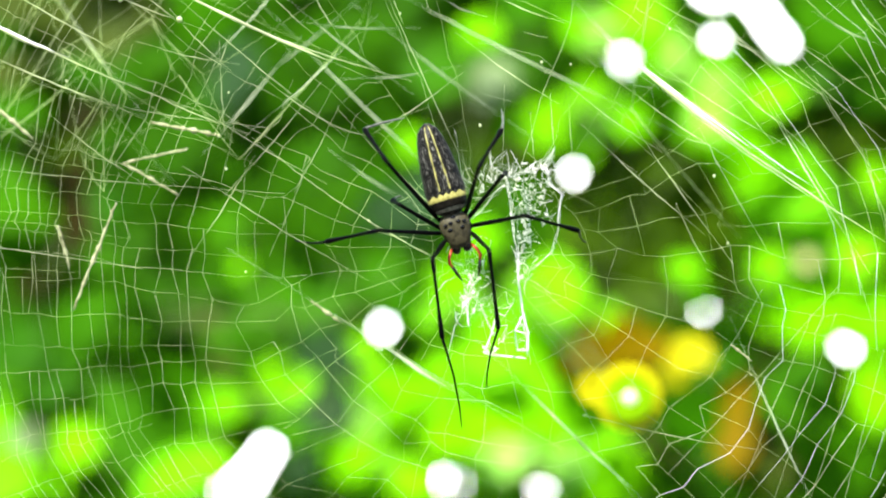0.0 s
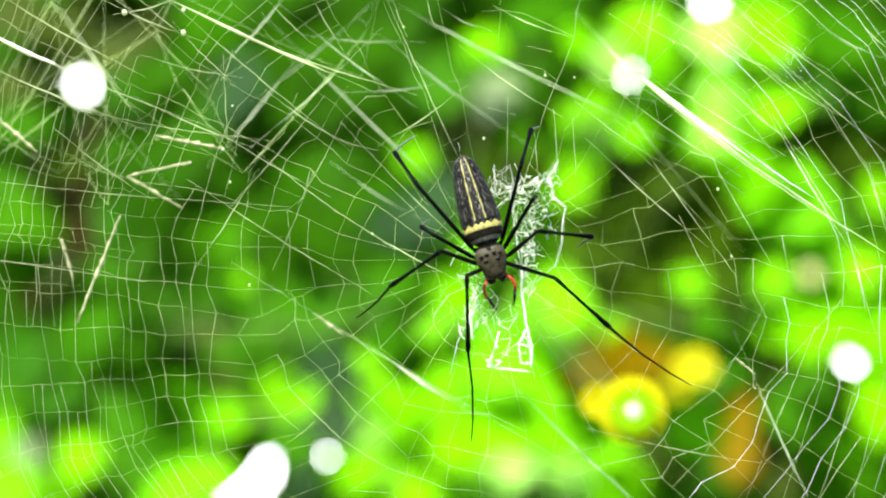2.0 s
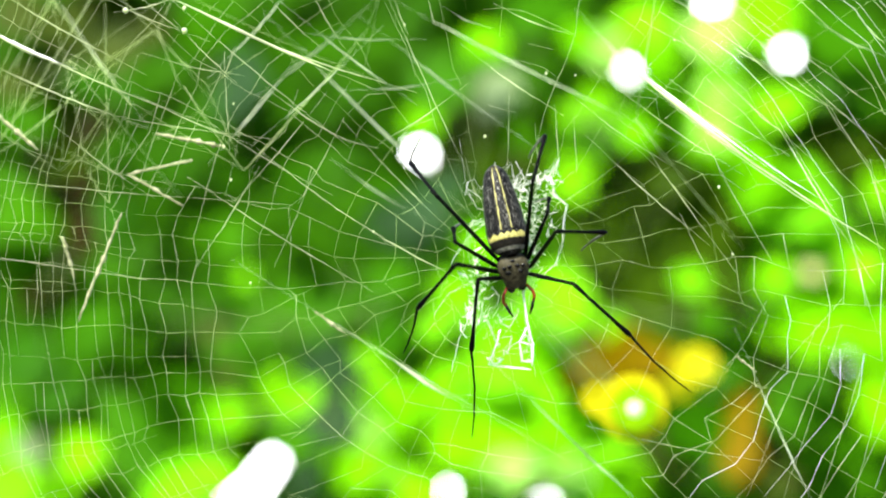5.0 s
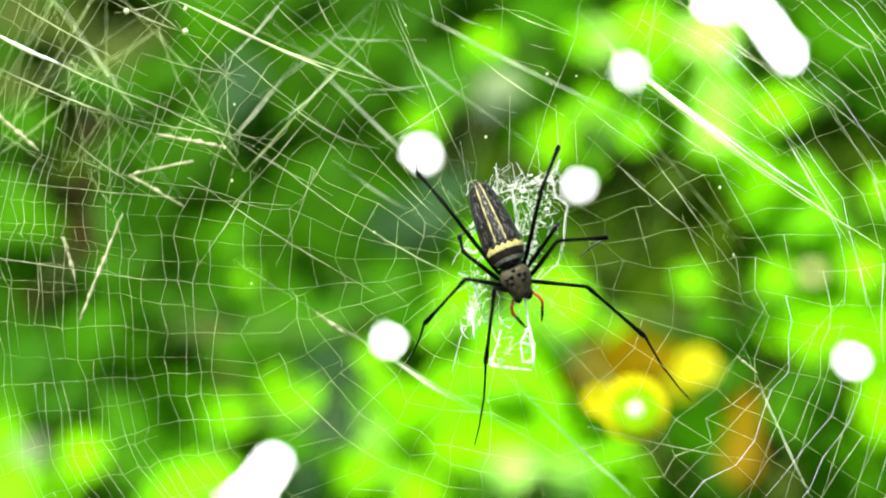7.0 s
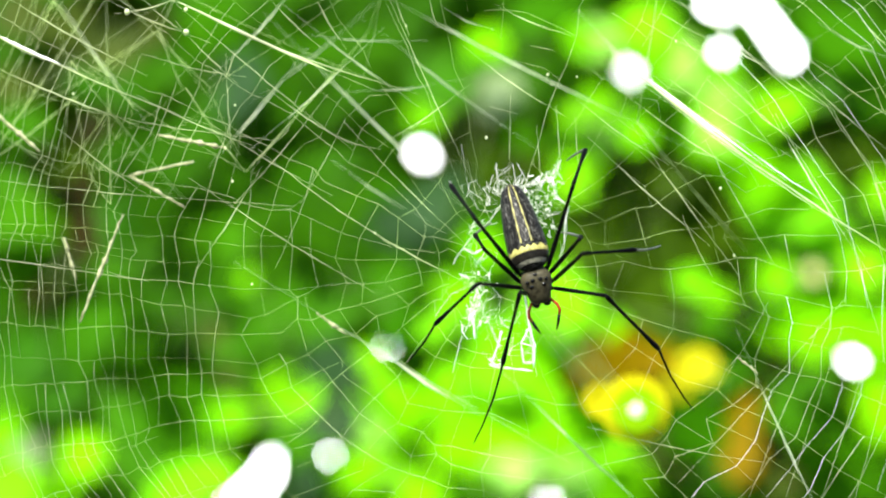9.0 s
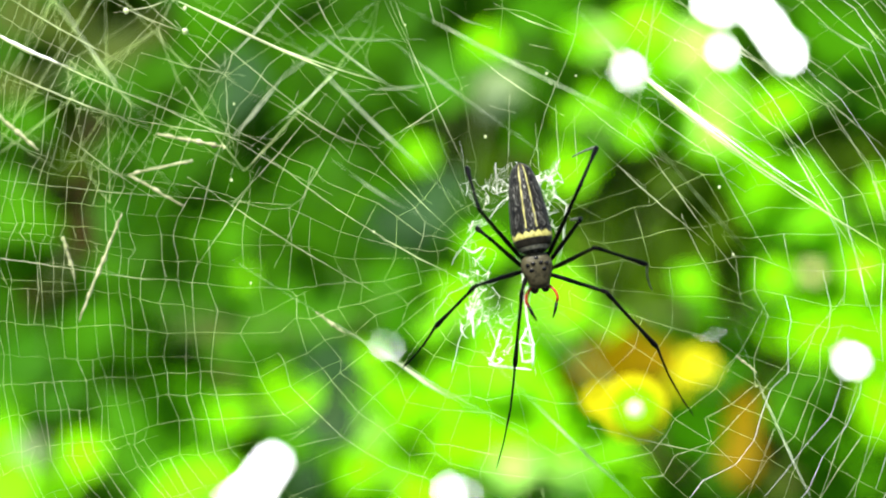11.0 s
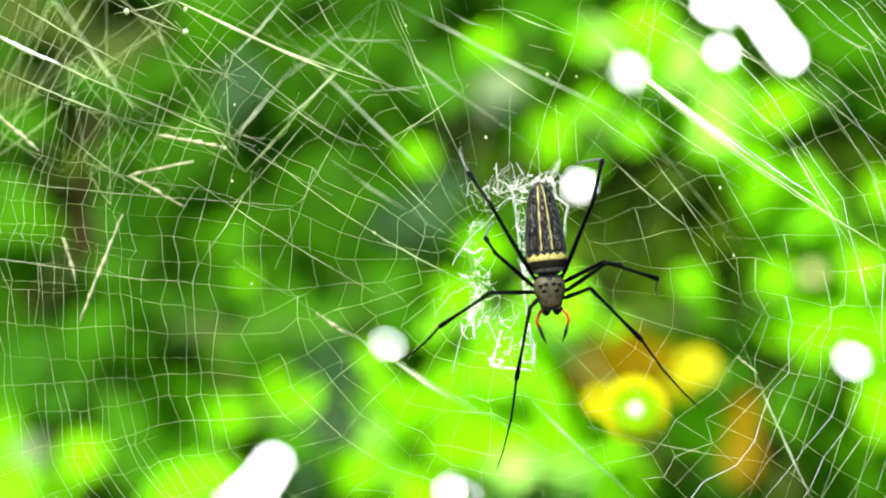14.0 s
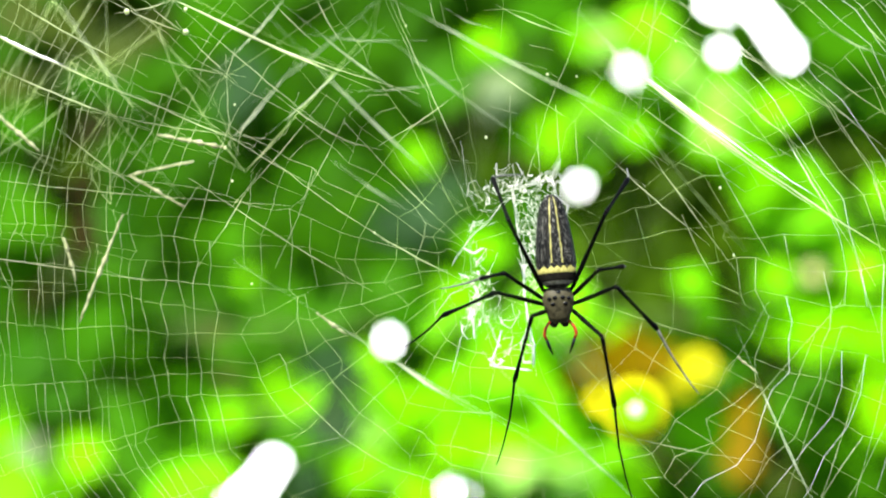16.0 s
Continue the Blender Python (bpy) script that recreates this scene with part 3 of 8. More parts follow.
for k, r in enumerate(rings):
    run = []
    for n in list(range(len(radials))) + [0]:
        a, start, main = radials[n]
        if start > r + 20 and seen(a, r):
            continue
        lost = 0.42 if 60 < a < 134 else 0.30 if 134 <= a < 152 and r < 800 else 0.10 if right_side(a) else 0.06
        if not seen(a, r) or rng.random() < lost:
            spiral(run, a, k)
            run = []
            continue
        run.append(node(n, k))
        if len(run) > 9:
            spiral(run, a, k)
            run = run[-1:]
    spiral(run, a, k)

# stray strands of the barrier web: start and end cells, width in cells, depth in mm
STRANDS_A = [(318, 4, 580, 124, 7.6, 6), (480, 80, 680, 148, 5, 8), (-10, 60, 100, 112, 8, 3), (80, 104, 300, 195, 5, 3), (280, 187, 412, 245, 4, 3),
             (-10, 118, 200, 205, 5, 0), (200, 205, 420, 240, 2, 0), (412, 245, 500, 140, 7, 22), (500, 140, 610, 50, 6, 30), (190, 0, 330, 60, 3, 0),
             (330, 60, 400, 130, 3, 0), (285, 105, 400, 130, 3, 2), (400, 130, 406, 240, 3, 2), (350, 40, 560, 215, 3, 0), (20, 0, 205, 105, 4, 8)]
STRANDS_B = [(500, 178, 595, 240, 4, 0), (595, 240, 655, 260, 3, 0), (560, 116, 748, 300, 7, 26), (705, 35, 830, 310, 3, 0), (755, 32, 1065, 188, 7, 26),
             (110, 12, 215, 160, 6, 26), (630, 314, 715, 368, 5, 24), (640, 398, 790, 482, 4, 2), (560, 553, 855, 730, 3.5, 14), (940, 708, 1115, 875, 7, 18),
             (700, 640, 800, 706, 7.1, 14), (500, 0, 440, 70, 5, 20), (700, 0, 718, 50, 3, 0), (760, 0, 770, 40, 3, 0), (560, 0, 600, 70, 4, 6)]
STRANDS_C = [(1120, 124, 1330, 286, 9, 5), (1135, 128, 1320, 262, 5, 3), (1200, 196, 1400, 334, 7, 5), (1270, 250, 1450, 372, 6, 3), (1312, 272, 1570, 445, 7, 4)]
STRANDS_H = [ (1130, 185, 1275, 285, 4, 4), (1200, 0, 1345, 108, 4, 0), (1345, 682, 1432, 875, 5, 12),
             (1060, 60, 1140, 140, 6, 26), (1250, 110, 1400, 250, 3, 0), (1400, 250, 1500, 410, 3, 0), (1320, 20, 1570, 205, 3, 0), (900, 20, 985, 55, 4, 6),
             (805, 25, 850, 45, 5, 10), (850, 105, 965, 185, 4, 4), (1225, 170, 1360, 255, 4, 6), (1440, 590, 1250, 800, 2, 8), (1530, 40, 1570, 80, 4, 0)]
STRANDS_D = [(225, 20, 302, 0, 4, 0), (265, 10, 322, 54, 3, 0), (480, 0, 548, 68, 3, 0), (410, 100, 492, 12, 4, 12), (400, 132, 412, 98, 3, 0), (412, 245, 548, 325, 3, 0),
             (395, 355, 600, 482, 3, 0), (548, 205, 440, 332, 3, 0), (440, 332, 368, 445, 3, 0), (0, 320, 395, 356, 2, 0), (130, 250, 242, 332, 3, 0), (560, 55, 682, 147, 5, 12),
             (590, 66, 700, 72, 4, 14), (650, 260, 792, 402, 3, 0), (595, 240, 545, 335, 2, 0)]
STRANDS_E = [(545, 335, 500, 445, 2, 0), (500, 215, 620, 105, 4, 10), (700, 240, 800, 172, 3, 0), (500, 298, 645, 402, 3, 0), (720, 95, 880, 215, 6, 24), (660, 160, 770, 148, 4, 14),
             (1018, 228, 1022, 292, 3, 0), (1050, 200, 1152, 272, 4, 0), (1152, 272, 1272, 440, 3, 0), (1080, 280, 1216, 402, 4, 0),
             (1216, 402, 1250, 470, 3, 0), (1270, 290, 1345, 425, 3, 0), (1300, 85, 1348, 112, 5, 0)]
STRANDS_F = [(1370, 130, 1472, 192, 4, 0), (1472, 192, 1548, 312, 4, 0), (1330, 190, 1382, 232, 4, 0), (1382, 232, 1512, 445, 4, 0), (1400, 120, 1570, 265, 3, 0), (1480, 60, 1545, 92, 5, 12),
             (1430, 620, 1372, 760, 1.8, 0), (1372, 760, 1320, 890, 1.4, 0), (1470, 640, 1400, 850, 1.3, 0), (1515, 690, 1450, 890, 1.3, 0), (1560, 700, 1510, 890, 1.3, 0), (1345, 560, 1300, 640, 1.3, 0),
             (1548, 312, 1570, 400, 4, 0), (1512, 445, 1545, 560, 3, 0), (1300, 810, 1100, 770, 2, 0)]
# Rows at depth -1 are glints, drawn as thick white strands.
STRANDS_G = [(2, 64, 104, 112, 7.1, -1), (1140, 134, 1335, 280, 7.1, -1), (1325, 265, 1440, 345, 6, -1), (926, 430, 930, 545, 4, -6), (930, 545, 945, 640, 4, -6), (990, 283, 985, 210, 3, 0), (830, 300, 845, 350, 2, 0), (900, 290, 902, 200, 2, 0), (955, 300, 950, 240, 2, 0)]
for row in STRANDS_G + STRANDS_A + STRANDS_B + STRANDS_C + STRANDS_D + STRANDS_E + STRANDS_F + STRANDS_H:
    h0, v0, h1, v1, wd, deep = row
    y0 = deep * (2.6 if deep > 9 else 1.0) / 1000.0
    n, tail = 18, 0.5 if deep > 9 else 0.3
    pts, rad = [], []
    for i in range(n + 1):
        s = -tail + (1 + 2 * tail) * i / n
        sag = 3.0 * math.sin(math.pi * s)
        pts.append(spot(h0 + (h1 - h0) * s + rng.uniform(-0.7, 0.7), v0 + (v1 - v0) * s + sag + rng.uniform(-0.7, 0.7), y0))
        full = math.sin(math.pi * min(max(s, 0.0), 1.0)) ** 0.7
        rad.append(cell(y0) * max(0.16, wd * (0.40 if wd > 7 else 0.20 if deep > 9 else 0.15) * rng.uniform(0.75, 1.2) * full))
    part("barrier_strand", wmesh("barrier_strand", pts, rad, SILK_GOLD if deep > 9 else SILK_WHITE if deep < 0 else SILK, 5), web)

# a loose maze of fine strands behind the orb, out of its plane, knotted where they meet
ties = [(rng.uniform(-80, 780), rng.uniform(-80, 360), rng.uniform(0.012, 0.07)) for _ in range(26)]
ties += [(rng.uniform(1000, 1640), rng.uniform(-60, 900), rng.uniform(0.012, 0.08)) for _ in range(3)]
for i, a in enumerate(ties):
    far = sorted(ties, key=lambda q: abs(math.hypot(q[0] - a[0], 1.6 * (q[1] - a[1])) - 260))
    far = [q for q in far[:24] if abs(q[1] - a[1]) > 0.3 * abs(q[0] - a[0]) and 60 < math.hypot(q[0] - a[0], q[1] - a[1]) < 420]
    for b_ in rng.sample(far, min(len(far), rng.choice((1, 2, 2)))):
        pts = []
        for k in range(6):
            s = k / 5
            pts.append(spot(a[0] + (b_[0] - a[0]) * s + rng.uniform(-1, 1), a[1] + (b_[1] - a[1]) * s + 5 * math.sin(math.pi * s), a[2] + (b_[2] - a[2]) * s))
        part("maze_strand", wmesh("maze_strand", pts, cell(a[2]) * rng.uniform(0.16, 0.4), SILK_FINE), web)

# torn, matted silk behind the spider
tv, tf = [], []


def knot(h, v, spread_h, spread_v, count, width, deep=4):
    """A torn net: scattered nodes, each tied to its nearest neighbours by slack threads."""
    tufts = [(h + rng.gauss(0, spread_h), v + rng.gauss(0, spread_v)) for _ in range(max(3, count // 14))]
    nodes_ = []
    for _ in range(count):
        th, tv_ = rng.choice(tufts) if rng.random() < 0.6 else (h + rng.gauss(0, spread_h), v + rng.gauss(0, spread_v))
        nodes_.append((th + rng.gauss(0, 0.2 * spread_h), tv_ + rng.gauss(0, 0.2 * spread_v), (deep + rng.uniform(-2, 2)) / 1000))
    for i, a in enumerate(nodes_):
        near = rng.sample(sorted(nodes_, key=lambda q: (q[0] - a[0]) ** 2 + (q[1] - a[1]) ** 2)[1:10], 3)
        for b_ in near[:rng.choice((1, 2, 2))]:
            pts = []
            n = 6
            far = math.hypot(b_[0] - a[0], b_[1] - a[1])
            sx, sy = rng.gauss(0, 0.08 * far), rng.gauss(0.03 * far, 0.08 * far)
            for k in range(n + 1):
                s = k / n
                m_ = math.sin(math.pi * s)
                pts.append(spot(a[0] + (b_[0] - a[0]) * s + sx * m_, a[1] + (b_[1] - a[1]) * s + sy * m_, a[2] + (b_[2] - a[2]) * s))
            tube(tv, tf, pts, CELL * width * rng.choice((0.10, 0.14, 0.18, 0.26, 0.5)), 4)


def rope(places, count, spread, width):
    """Several threads that run side by side along one line, twisted and frayed."""
    for _ in range(count):
        pts = []
        ox, oy = rng.gauss(0, spread), rng.gauss(0, spread)
        for (h0, v0), (h1, v1) in zip(places, places[1:]):
            n = max(2, int(math.hypot(h1 - h0, v1 - v0) / 9))
            for k in range(n):
                ox, oy = 0.82 * ox + rng.gauss(0, spread * 0.42), 0.82 * oy + rng.gauss(0, spread * 0.42)
                u = k / n
                pts.append(spot(h0 + (h1 - h0) * u + ox, v0 + (v1 - v0) * u + oy, (-7 if v0 > 500 else -2) / 1000 + rng.uniform(-0.001, 0.001)))
        pts.append(spot(*places[-1], pts[-1].y))
        tube(tv, tf, pts, CELL * width * rng.uniform(0.35, 0.95), 4)


# the edges of the torn net, then its matted filling
rope([(990, 283), (978, 312), (960, 320), (935, 326), (905, 335)], 7, 3.4, 0.2)
rope([(978, 314), (985, 350), (1005, 365), (1000, 400), (998, 432)], 5, 2.0, 0.26)
rope([(905, 335), (912, 375), (918, 430), (925, 470)], 6, 2.8, 0.28)
rope([(905, 335), (880, 342), (872, 330)], 3, 1.6, 0.24)
rope([(880, 342), (878, 288)], 2, 0.8, 0.24)
rope([(928, 318), (905, 312), (880, 310), (845, 346), (830, 345), (814, 250)], 1, 0.8, 0.18)
rope([(830, 345), (845, 372), (872, 376), (900, 350)], 2, 1.6, 0.20)
rope([(912, 322), (905, 290), (882, 310)], 2, 1.2, 0.24)
rope([(998, 432), (985, 470), (950, 500)], 3, 2.0, 0.24)
rope([(925, 470), (928, 520), (935, 570), (945, 610), (943, 650)], 9, 1.8, 0.5)
rope([(866, 644), (890, 650), (942, 656)], 7, 1.4, 0.55)
rope([(888, 585), (880, 612), (868, 642)], 6, 1.4, 0.55)
rope([(860, 560), (880, 608), (885, 600)], 3, 1.5, 0.26)
rope([(838, 502), (845, 520), (835, 560), (840, 600)], 6, 3.0, 0.32)
rope([(835, 560), (815, 600), (800, 660)], 2, 1.0, 0.24)
rope([(945, 640), (926, 640), (922, 606), (938, 575)], 5, 1.2, 0.5)
rope([(922, 606), (944, 612)], 4, 1.0, 0.5)
rope([(900, 350), (860, 395), (826, 425), (800, 470)], 3, 3.0, 0.16)
rope([(826, 425), (835, 470), (838, 502)], 3, 2.5, 0.18)
rope([(838, 502), (800, 520), (770, 560)], 2, 2.0, 0.14)
for row in [(850, 425, 17, 18, 26, 0.6), (848, 482, 15, 22, 34, 0.6), (835, 552, 9, 22, 60, 0.8), (866, 540, 16, 22, 26, 0.6), (900, 590, 20, 26, 30, 0.6), (842, 440, 10, 6, 16, 0.8), (825, 488, 8, 6, 14, 0.8), (952, 352, 20, 24, 300, 0.62), (940, 415, 13, 22, 150, 0.6), (915, 338, 12, 10, 90, 0.8), (956, 318, 15, 6, 90, 0.9), (866, 336, 24, 16, 40, 0.5), (938, 455, 10, 28, 120, 0.7), (836, 562, 9, 11, 60, 1.0), (840, 505, 10, 12, 36, 0.9),
            (932, 495, 7, 30, 80, 0.9), (882, 611, 3, 4, 24, 1.3), (900, 325, 18, 12, 50, 0.5),
            (936, 612, 5, 16, 36, 1.2), (880, 640, 7, 5, 26, 1.2)]:
    knot(*row, deep=-7 if row[1] > 500 else -2)
tagged(part("matted_silk", mesh("matted_silk", tv, tf, SILK_WHITE), web, "torn white matted silk round the hub"), kind="stuff")


# anchor threads that tie the web's rim to the thicket
for a, far in ((12, (2100, 250)), (58, (1900, -250)), (122, (-150, -280)), (186, (-350, 600)), (236, (250, 1180)), (318, (1800, 1150))):
    rim = web_point(a, 1000 if 60 < a < 300 else 900)
    end = spot(*far, WALL_Y + 0.15)
    pts = [rim.lerp(end, k / 6) - Vector((0, 0, 0.02 * math.sin(math.pi * k / 6))) for k in range(7)]
    pts = [web_point(a, 620)] + pts
    part("anchor_thread", wmesh("anchor_thread", pts, 0.00005, SILK), web)

# ---- dry husks and twigs caught in the barrier web ----
def husk(name, label, h0, v0, h1, v1, width, deep, seed):
    r = random.Random(seed)
    n = 24
    a, b_ = spot(h0, v0, deep), spot(h1, v1, deep)
    mid = (a + b_) / 2
    pts = [a.lerp(b_, i / n) - mid + Vector((r.uniform(-1, 1), r.uniform(-1, 1), r.uniform(-1, 1))) * CELL * 0.9 for i in range(n + 1)]
    knobs = [r.randrange(2, n - 1) for _ in range(3)]
    rad = [CELL * width * (0.75 if i in knobs else 0.36 + 0.12 * math.sin(1.3 * i + seed)) * r.uniform(0.7, 1.15) * (0.35 + 0.65 * math.sin(math.pi * (i + 1.5) / (n + 3)) ** 0.5) for i in range(n + 1)]
    ob = new(name, tube_mesh(name, pts, rad, HUSK, 7))
    ob.location = mid
    return tagged(ob, label, "debris", "dry bits caught in the web")


husk("dry_twig", "straw-coloured dry stalk caught in the web", -20, 190, 70, 268, 9, 0.030, 1)
husk("dry_twig", "knobbly pale dry stalk caught in the web", 278, 238, 400, 262, 8, 0.022, 2)
husk("dry_twig", "bent pale dry stalk caught in the web", 228, 310, 342, 285, 6, 0.030, 3)
husk("dry_twig", "bent pale dry stalk caught in the web", 228, 310, 326, 366, 6, 0.030, 4)
husk("dry_twig", "thin straw-coloured dry stalk hanging in the web", 216, 380, 140, 570, 7, 0.022, 5)
husk("dry_twig", "thin straw-coloured dry stalk hanging in the web", 112, 420, 134, 495, 7, 0.030, 6)
husk("dry_twig", "small pale dry bit caught in the web", 560, 553, 612, 592, 6, 0.026, 7)
husk("dry_twig", "small pale dry bit caught in the web", 1305, 632, 1340, 660, 5, 0.004, 8)
for h, v, s in [(1274, 333, 6), (224, 20, 12), (328, 56, 12), (328, 16, 9), (860, 243, 6), (968, 132, 5), (1020, 135, 4), (410, 320, 5), (1340, 685, 4),
                (415, 185, 5), (1298, 452, 5), (718, 45, 4), (445, 502, 5), (128, 165, 5), (398, 262, 6), (975, 150, 3), (1195, 72, 4), (662, 412, 5)]:
    bv, bf = [], []
    ball(bv, bf, (0, 0, 0), (CELL * s * 0.36, CELL * s * 0.36, CELL * s * 0.46))
    for p in bv:
        p *= 1 + 0.7 * noise.noise(p * 1600 + Vector((h, v, 0)))
    ob = new("silk_speck", mesh("silk_speck", bv, bf, SILK))
    ob.location = spot(h, v, -0.0006)
    tagged(ob, "tiny pale speck stuck to the web", "debris", "specks in the web")

# ---- the spider ----
spider = tagged(empty("spider"), "black orb-weaver with yellow-striped abdomen on its web", "spider")
ABD_START, ABD_LEN = 0.0045, 0.0299


def abdomen_at(s, a, lift=0.0):
    """A place on the abdomen: s from waist to tip, angle a from the middle of the back."""
    prof = [(0, 0.30), (0.03, 0.62), (0.08, 0.86), (0.16, 0.98), (0.28, 1.0), (0.5, 0.91), (0.7, 0.78), (0.82, 0.67), (0.91, 0.53), (0.97, 0.32), (1, 0.05)]
    for (s0, r0), (s1, r1) in zip(prof, prof[1:]):
        if s <= s1:
            u = (s - s0) / (s1 - s0)
            r = r0 + (r1 - r0) * u
            break
    x = math.sin(a) * (0.0064 * r + lift)
    y = -math.cos(a) * (0.0056 * r + lift) - 0.0008
    return Vector((x, y, ABD_START + ABD_LEN * s))


def patch(name, s0, s1, a0, a1, mat, lift=0.0, ns=14, na=6, ragged=0.0):
    v, f = [], []
    for i in range(ns + 1):
        for k in range(na + 1):
            s = s0 + (s1 - s0) * i / ns
            a = a0(s) + (a1(s) - a0(s)) * k / na
            if ragged and i == ns:
                s += ragged * (0.5 + 0.5 * math.cos(a * 15 + 2 * math.sin(3 * a)))
            edge = 0.35 if (k in (0, na) or i in (0, ns)) else 1.0
            v.append(abdomen_at(min(s, 1.0), a, lift * edge))
    for i in range(ns):
        for k in range(na):
            q = i * (na + 1) + k
            f.append((q, q + 1, q + na + 2, q + na + 1))
    return mesh(name, v, f, mat)


abdomen = part("abdomen", patch("abdomen", 0, 1, lambda s: -math.pi, lambda s: math.pi, SKIN, 0, 40, 40), spider, "dark speckled grey-black abdomen")
for sg in (-1, 1):
    part("yellow_stripe", patch("yellow_stripe", 0.25, 0.985, lambda s: sg * (0.19 + 0.07 * (1 - s) + 0.012 * math.sin(38 * s)), lambda s: sg * (0.24 + 0.05 * s * s + 0.07 * (1 - s) + 0.014 * math.sin(31 * s + 1)), CREAM, 0.00008, 24, 3), abdomen, "pale yellow stripe")
    for k in range(34):
        w0, s0 = rng.uniform(0.42, 1.55), rng.uniform(0.22, 0.84)
        s1, wide = s0 + rng.uniform(0.05, 0.16), rng.uniform(0.012, 0.034)
        part("grey_streak", patch("grey_streak", s0, s1, lambda s: sg * w0, lambda s: sg * (w0 + wide * math.sin(math.pi * (s - s0) / (s1 - s0) * 0.9 + 0.15)), PALE_SPECK, 0.00003, 6, 2), abdomen, "thin pale streak")
    part("black_line", patch("black_line", 0.24, 0.96, lambda s: sg * (0.07 + 0.012 * math.sin(25 * s)), lambda s: sg * (0.125 + 0.012 * math.sin(31 * s)), BLACK, 0.00004, 18, 2), abdomen, "thin black line")
    for w1 in (0.62, 0.86, 1.12):
        part("black_line", patch("black_line", 0.22, 0.62 + 0.2 * w1, lambda s: sg * (w1 + 0.03 * math.sin(27 * s + 9 * w1)), lambda s: sg * (w1 + 0.085 - 0.06 * s + 0.03 * math.sin(21 * s + 9 * w1)), BLACK, 0.00004, 18, 2), abdomen, "thin black line")
    part("black_line", patch("black_line", 0.26, 0.93, lambda s: sg * (0.36 + 0.02 * math.sin(29 * s)), lambda s: sg * (0.46 + 0.03 * math.sin(23 * s)), BLACK, 0.00004, 18, 2), abdomen, "thin black line")
part("yellow_band", patch("yellow_band", 0.150, 0.194, lambda s: -1.35, lambda s: 1.35, CREAM, 0.00010, 4, 40, 0.03), abdomen, "ragged yellow cross band")
part("black_band", patch("black_band", 0.075, 0.143, lambda s: -1.5, lambda s: 1.5, BLACK, 0.00006, 4, 24), abdomen, "black cross band")
part("front_band", patch("front_band", 0.035, 0.068, lambda s: -1.3, lambda s: 1.3, PALE_BAND, 0.00006, 3, 24), abdomen, "pale grey front band")

# head and thorax: a rounded box that narrows to the jaws
cv, cf = [], []
prof = [(0.0052, 0.0022, 0.0016), (0.0046, 0.0038, 0.0026), (0.0030, 0.0050, 0.0032), (0.0008, 0.0053, 0.0034), (-0.0014, 0.0048, 0.0034), (-0.0034, 0.0040, 0.0034), (-0.0052, 0.0035, 0.0030), (-0.0060, 0.0024, 0.0018)]
NS = 20
for z, rx, ry in prof:
    for k in range(NS):
        w = 2 * math.pi * k / NS
        c, s = math.cos(w), math.sin(w)
        cv.append(Vector((0.94 * rx * math.copysign(abs(c) ** 0.75, c), ry * math.copysign(abs(s) ** 0.8, s) - 0.0004, z)))
for i in range(len(prof) - 1):
    for k in range(NS):
        q = (k + 1) % NS
        cf.append((i * NS + k, i * NS + q, (i + 1) * NS + q, (i + 1) * NS + k))
cf.append(tuple(range(NS)))
cf.append(tuple((len(prof) - 1) * NS + k for k in range(NS))[::-1])
carapace = part("carapace", mesh("carapace", cv, cf, SHELL), spider, "grey-brown hairy carapace")
for x, z, r in ((-0.0019, 0.0006, 0.0009), (0.0019, 0.0006, 0.0009), (-0.0012, 0.0027, 0.0008), (0.0012, 0.0027, 0.0008), (-0.0030, 0.0024, 0.0007), (0.0030, 0.0024, 0.0007), (0, 0.0040, 0.0010)):
    bv, bf = [], []
    ball(bv, bf, (x, -0.0036 + 0.06 * abs(x) + (0.0007 if z > 0.0035 else 0), z), (r, 0.0004, 0.8 * r))
    part("dimple", mesh("dimple", bv, bf, FANG), carapace, "dark dimple")
for sg in (-1, 1):
    bv, bf = [], []
    ball(bv, bf, (sg * 0.0017, -0.0004, -0.0062), (0.0015, 0.0016, 0.0017), 8, 10)
    part("jaw", mesh("jaw", bv, bf, FANG), spider, "glossy black jaw")
    bv, bf = [], []
    for ex, ez in ((0.0008, -0.0056), (0.0022, -0.0054)):
        ball(bv, bf, (sg * ex, -0.0028, ez), (0.00035, 0.0003, 0.00035), 5, 7)
    part("eye_pair", mesh("eye_pair", bv, bf, FANG), carapace, "tiny black eyes")
    palp = part("pedipalp", tube_mesh("pedipalp", [(sg * 0.0030, -0.0008, -0.0056), (sg * 0.0046, -0.0016, -0.0078), (sg * 0.0050, -0.0022, -0.0096), (sg * 0.0044, -0.0022, -0.0112)],
                [0.00042, 0.0005, 0.00052, 0.00046], RED, 8), spider, "red feeler")
    part("palp_tip", tube_mesh("palp_tip", [(sg * 0.0044, -0.0022, -0.0111), (sg * 0.0036, -0.0018, -0.0138), (sg * 0.0026, -0.0012, -0.0164)],
         [0.0005, 0.00052, 0.0002], FANG, 8), palp, "black feeler tip")

LEG_LENGTHS = [(18.46, 25.95, 35.58), (24.89, 20.69, 24.65), (18.63, 8.41, 13.29), (28.84, 18.59, 14.21)]
HIPS = [(-22, 14), (-27, 1), (-28, -10), (-25, -24), (25, 16), (29, 3), (27, -13), (25, -24)]


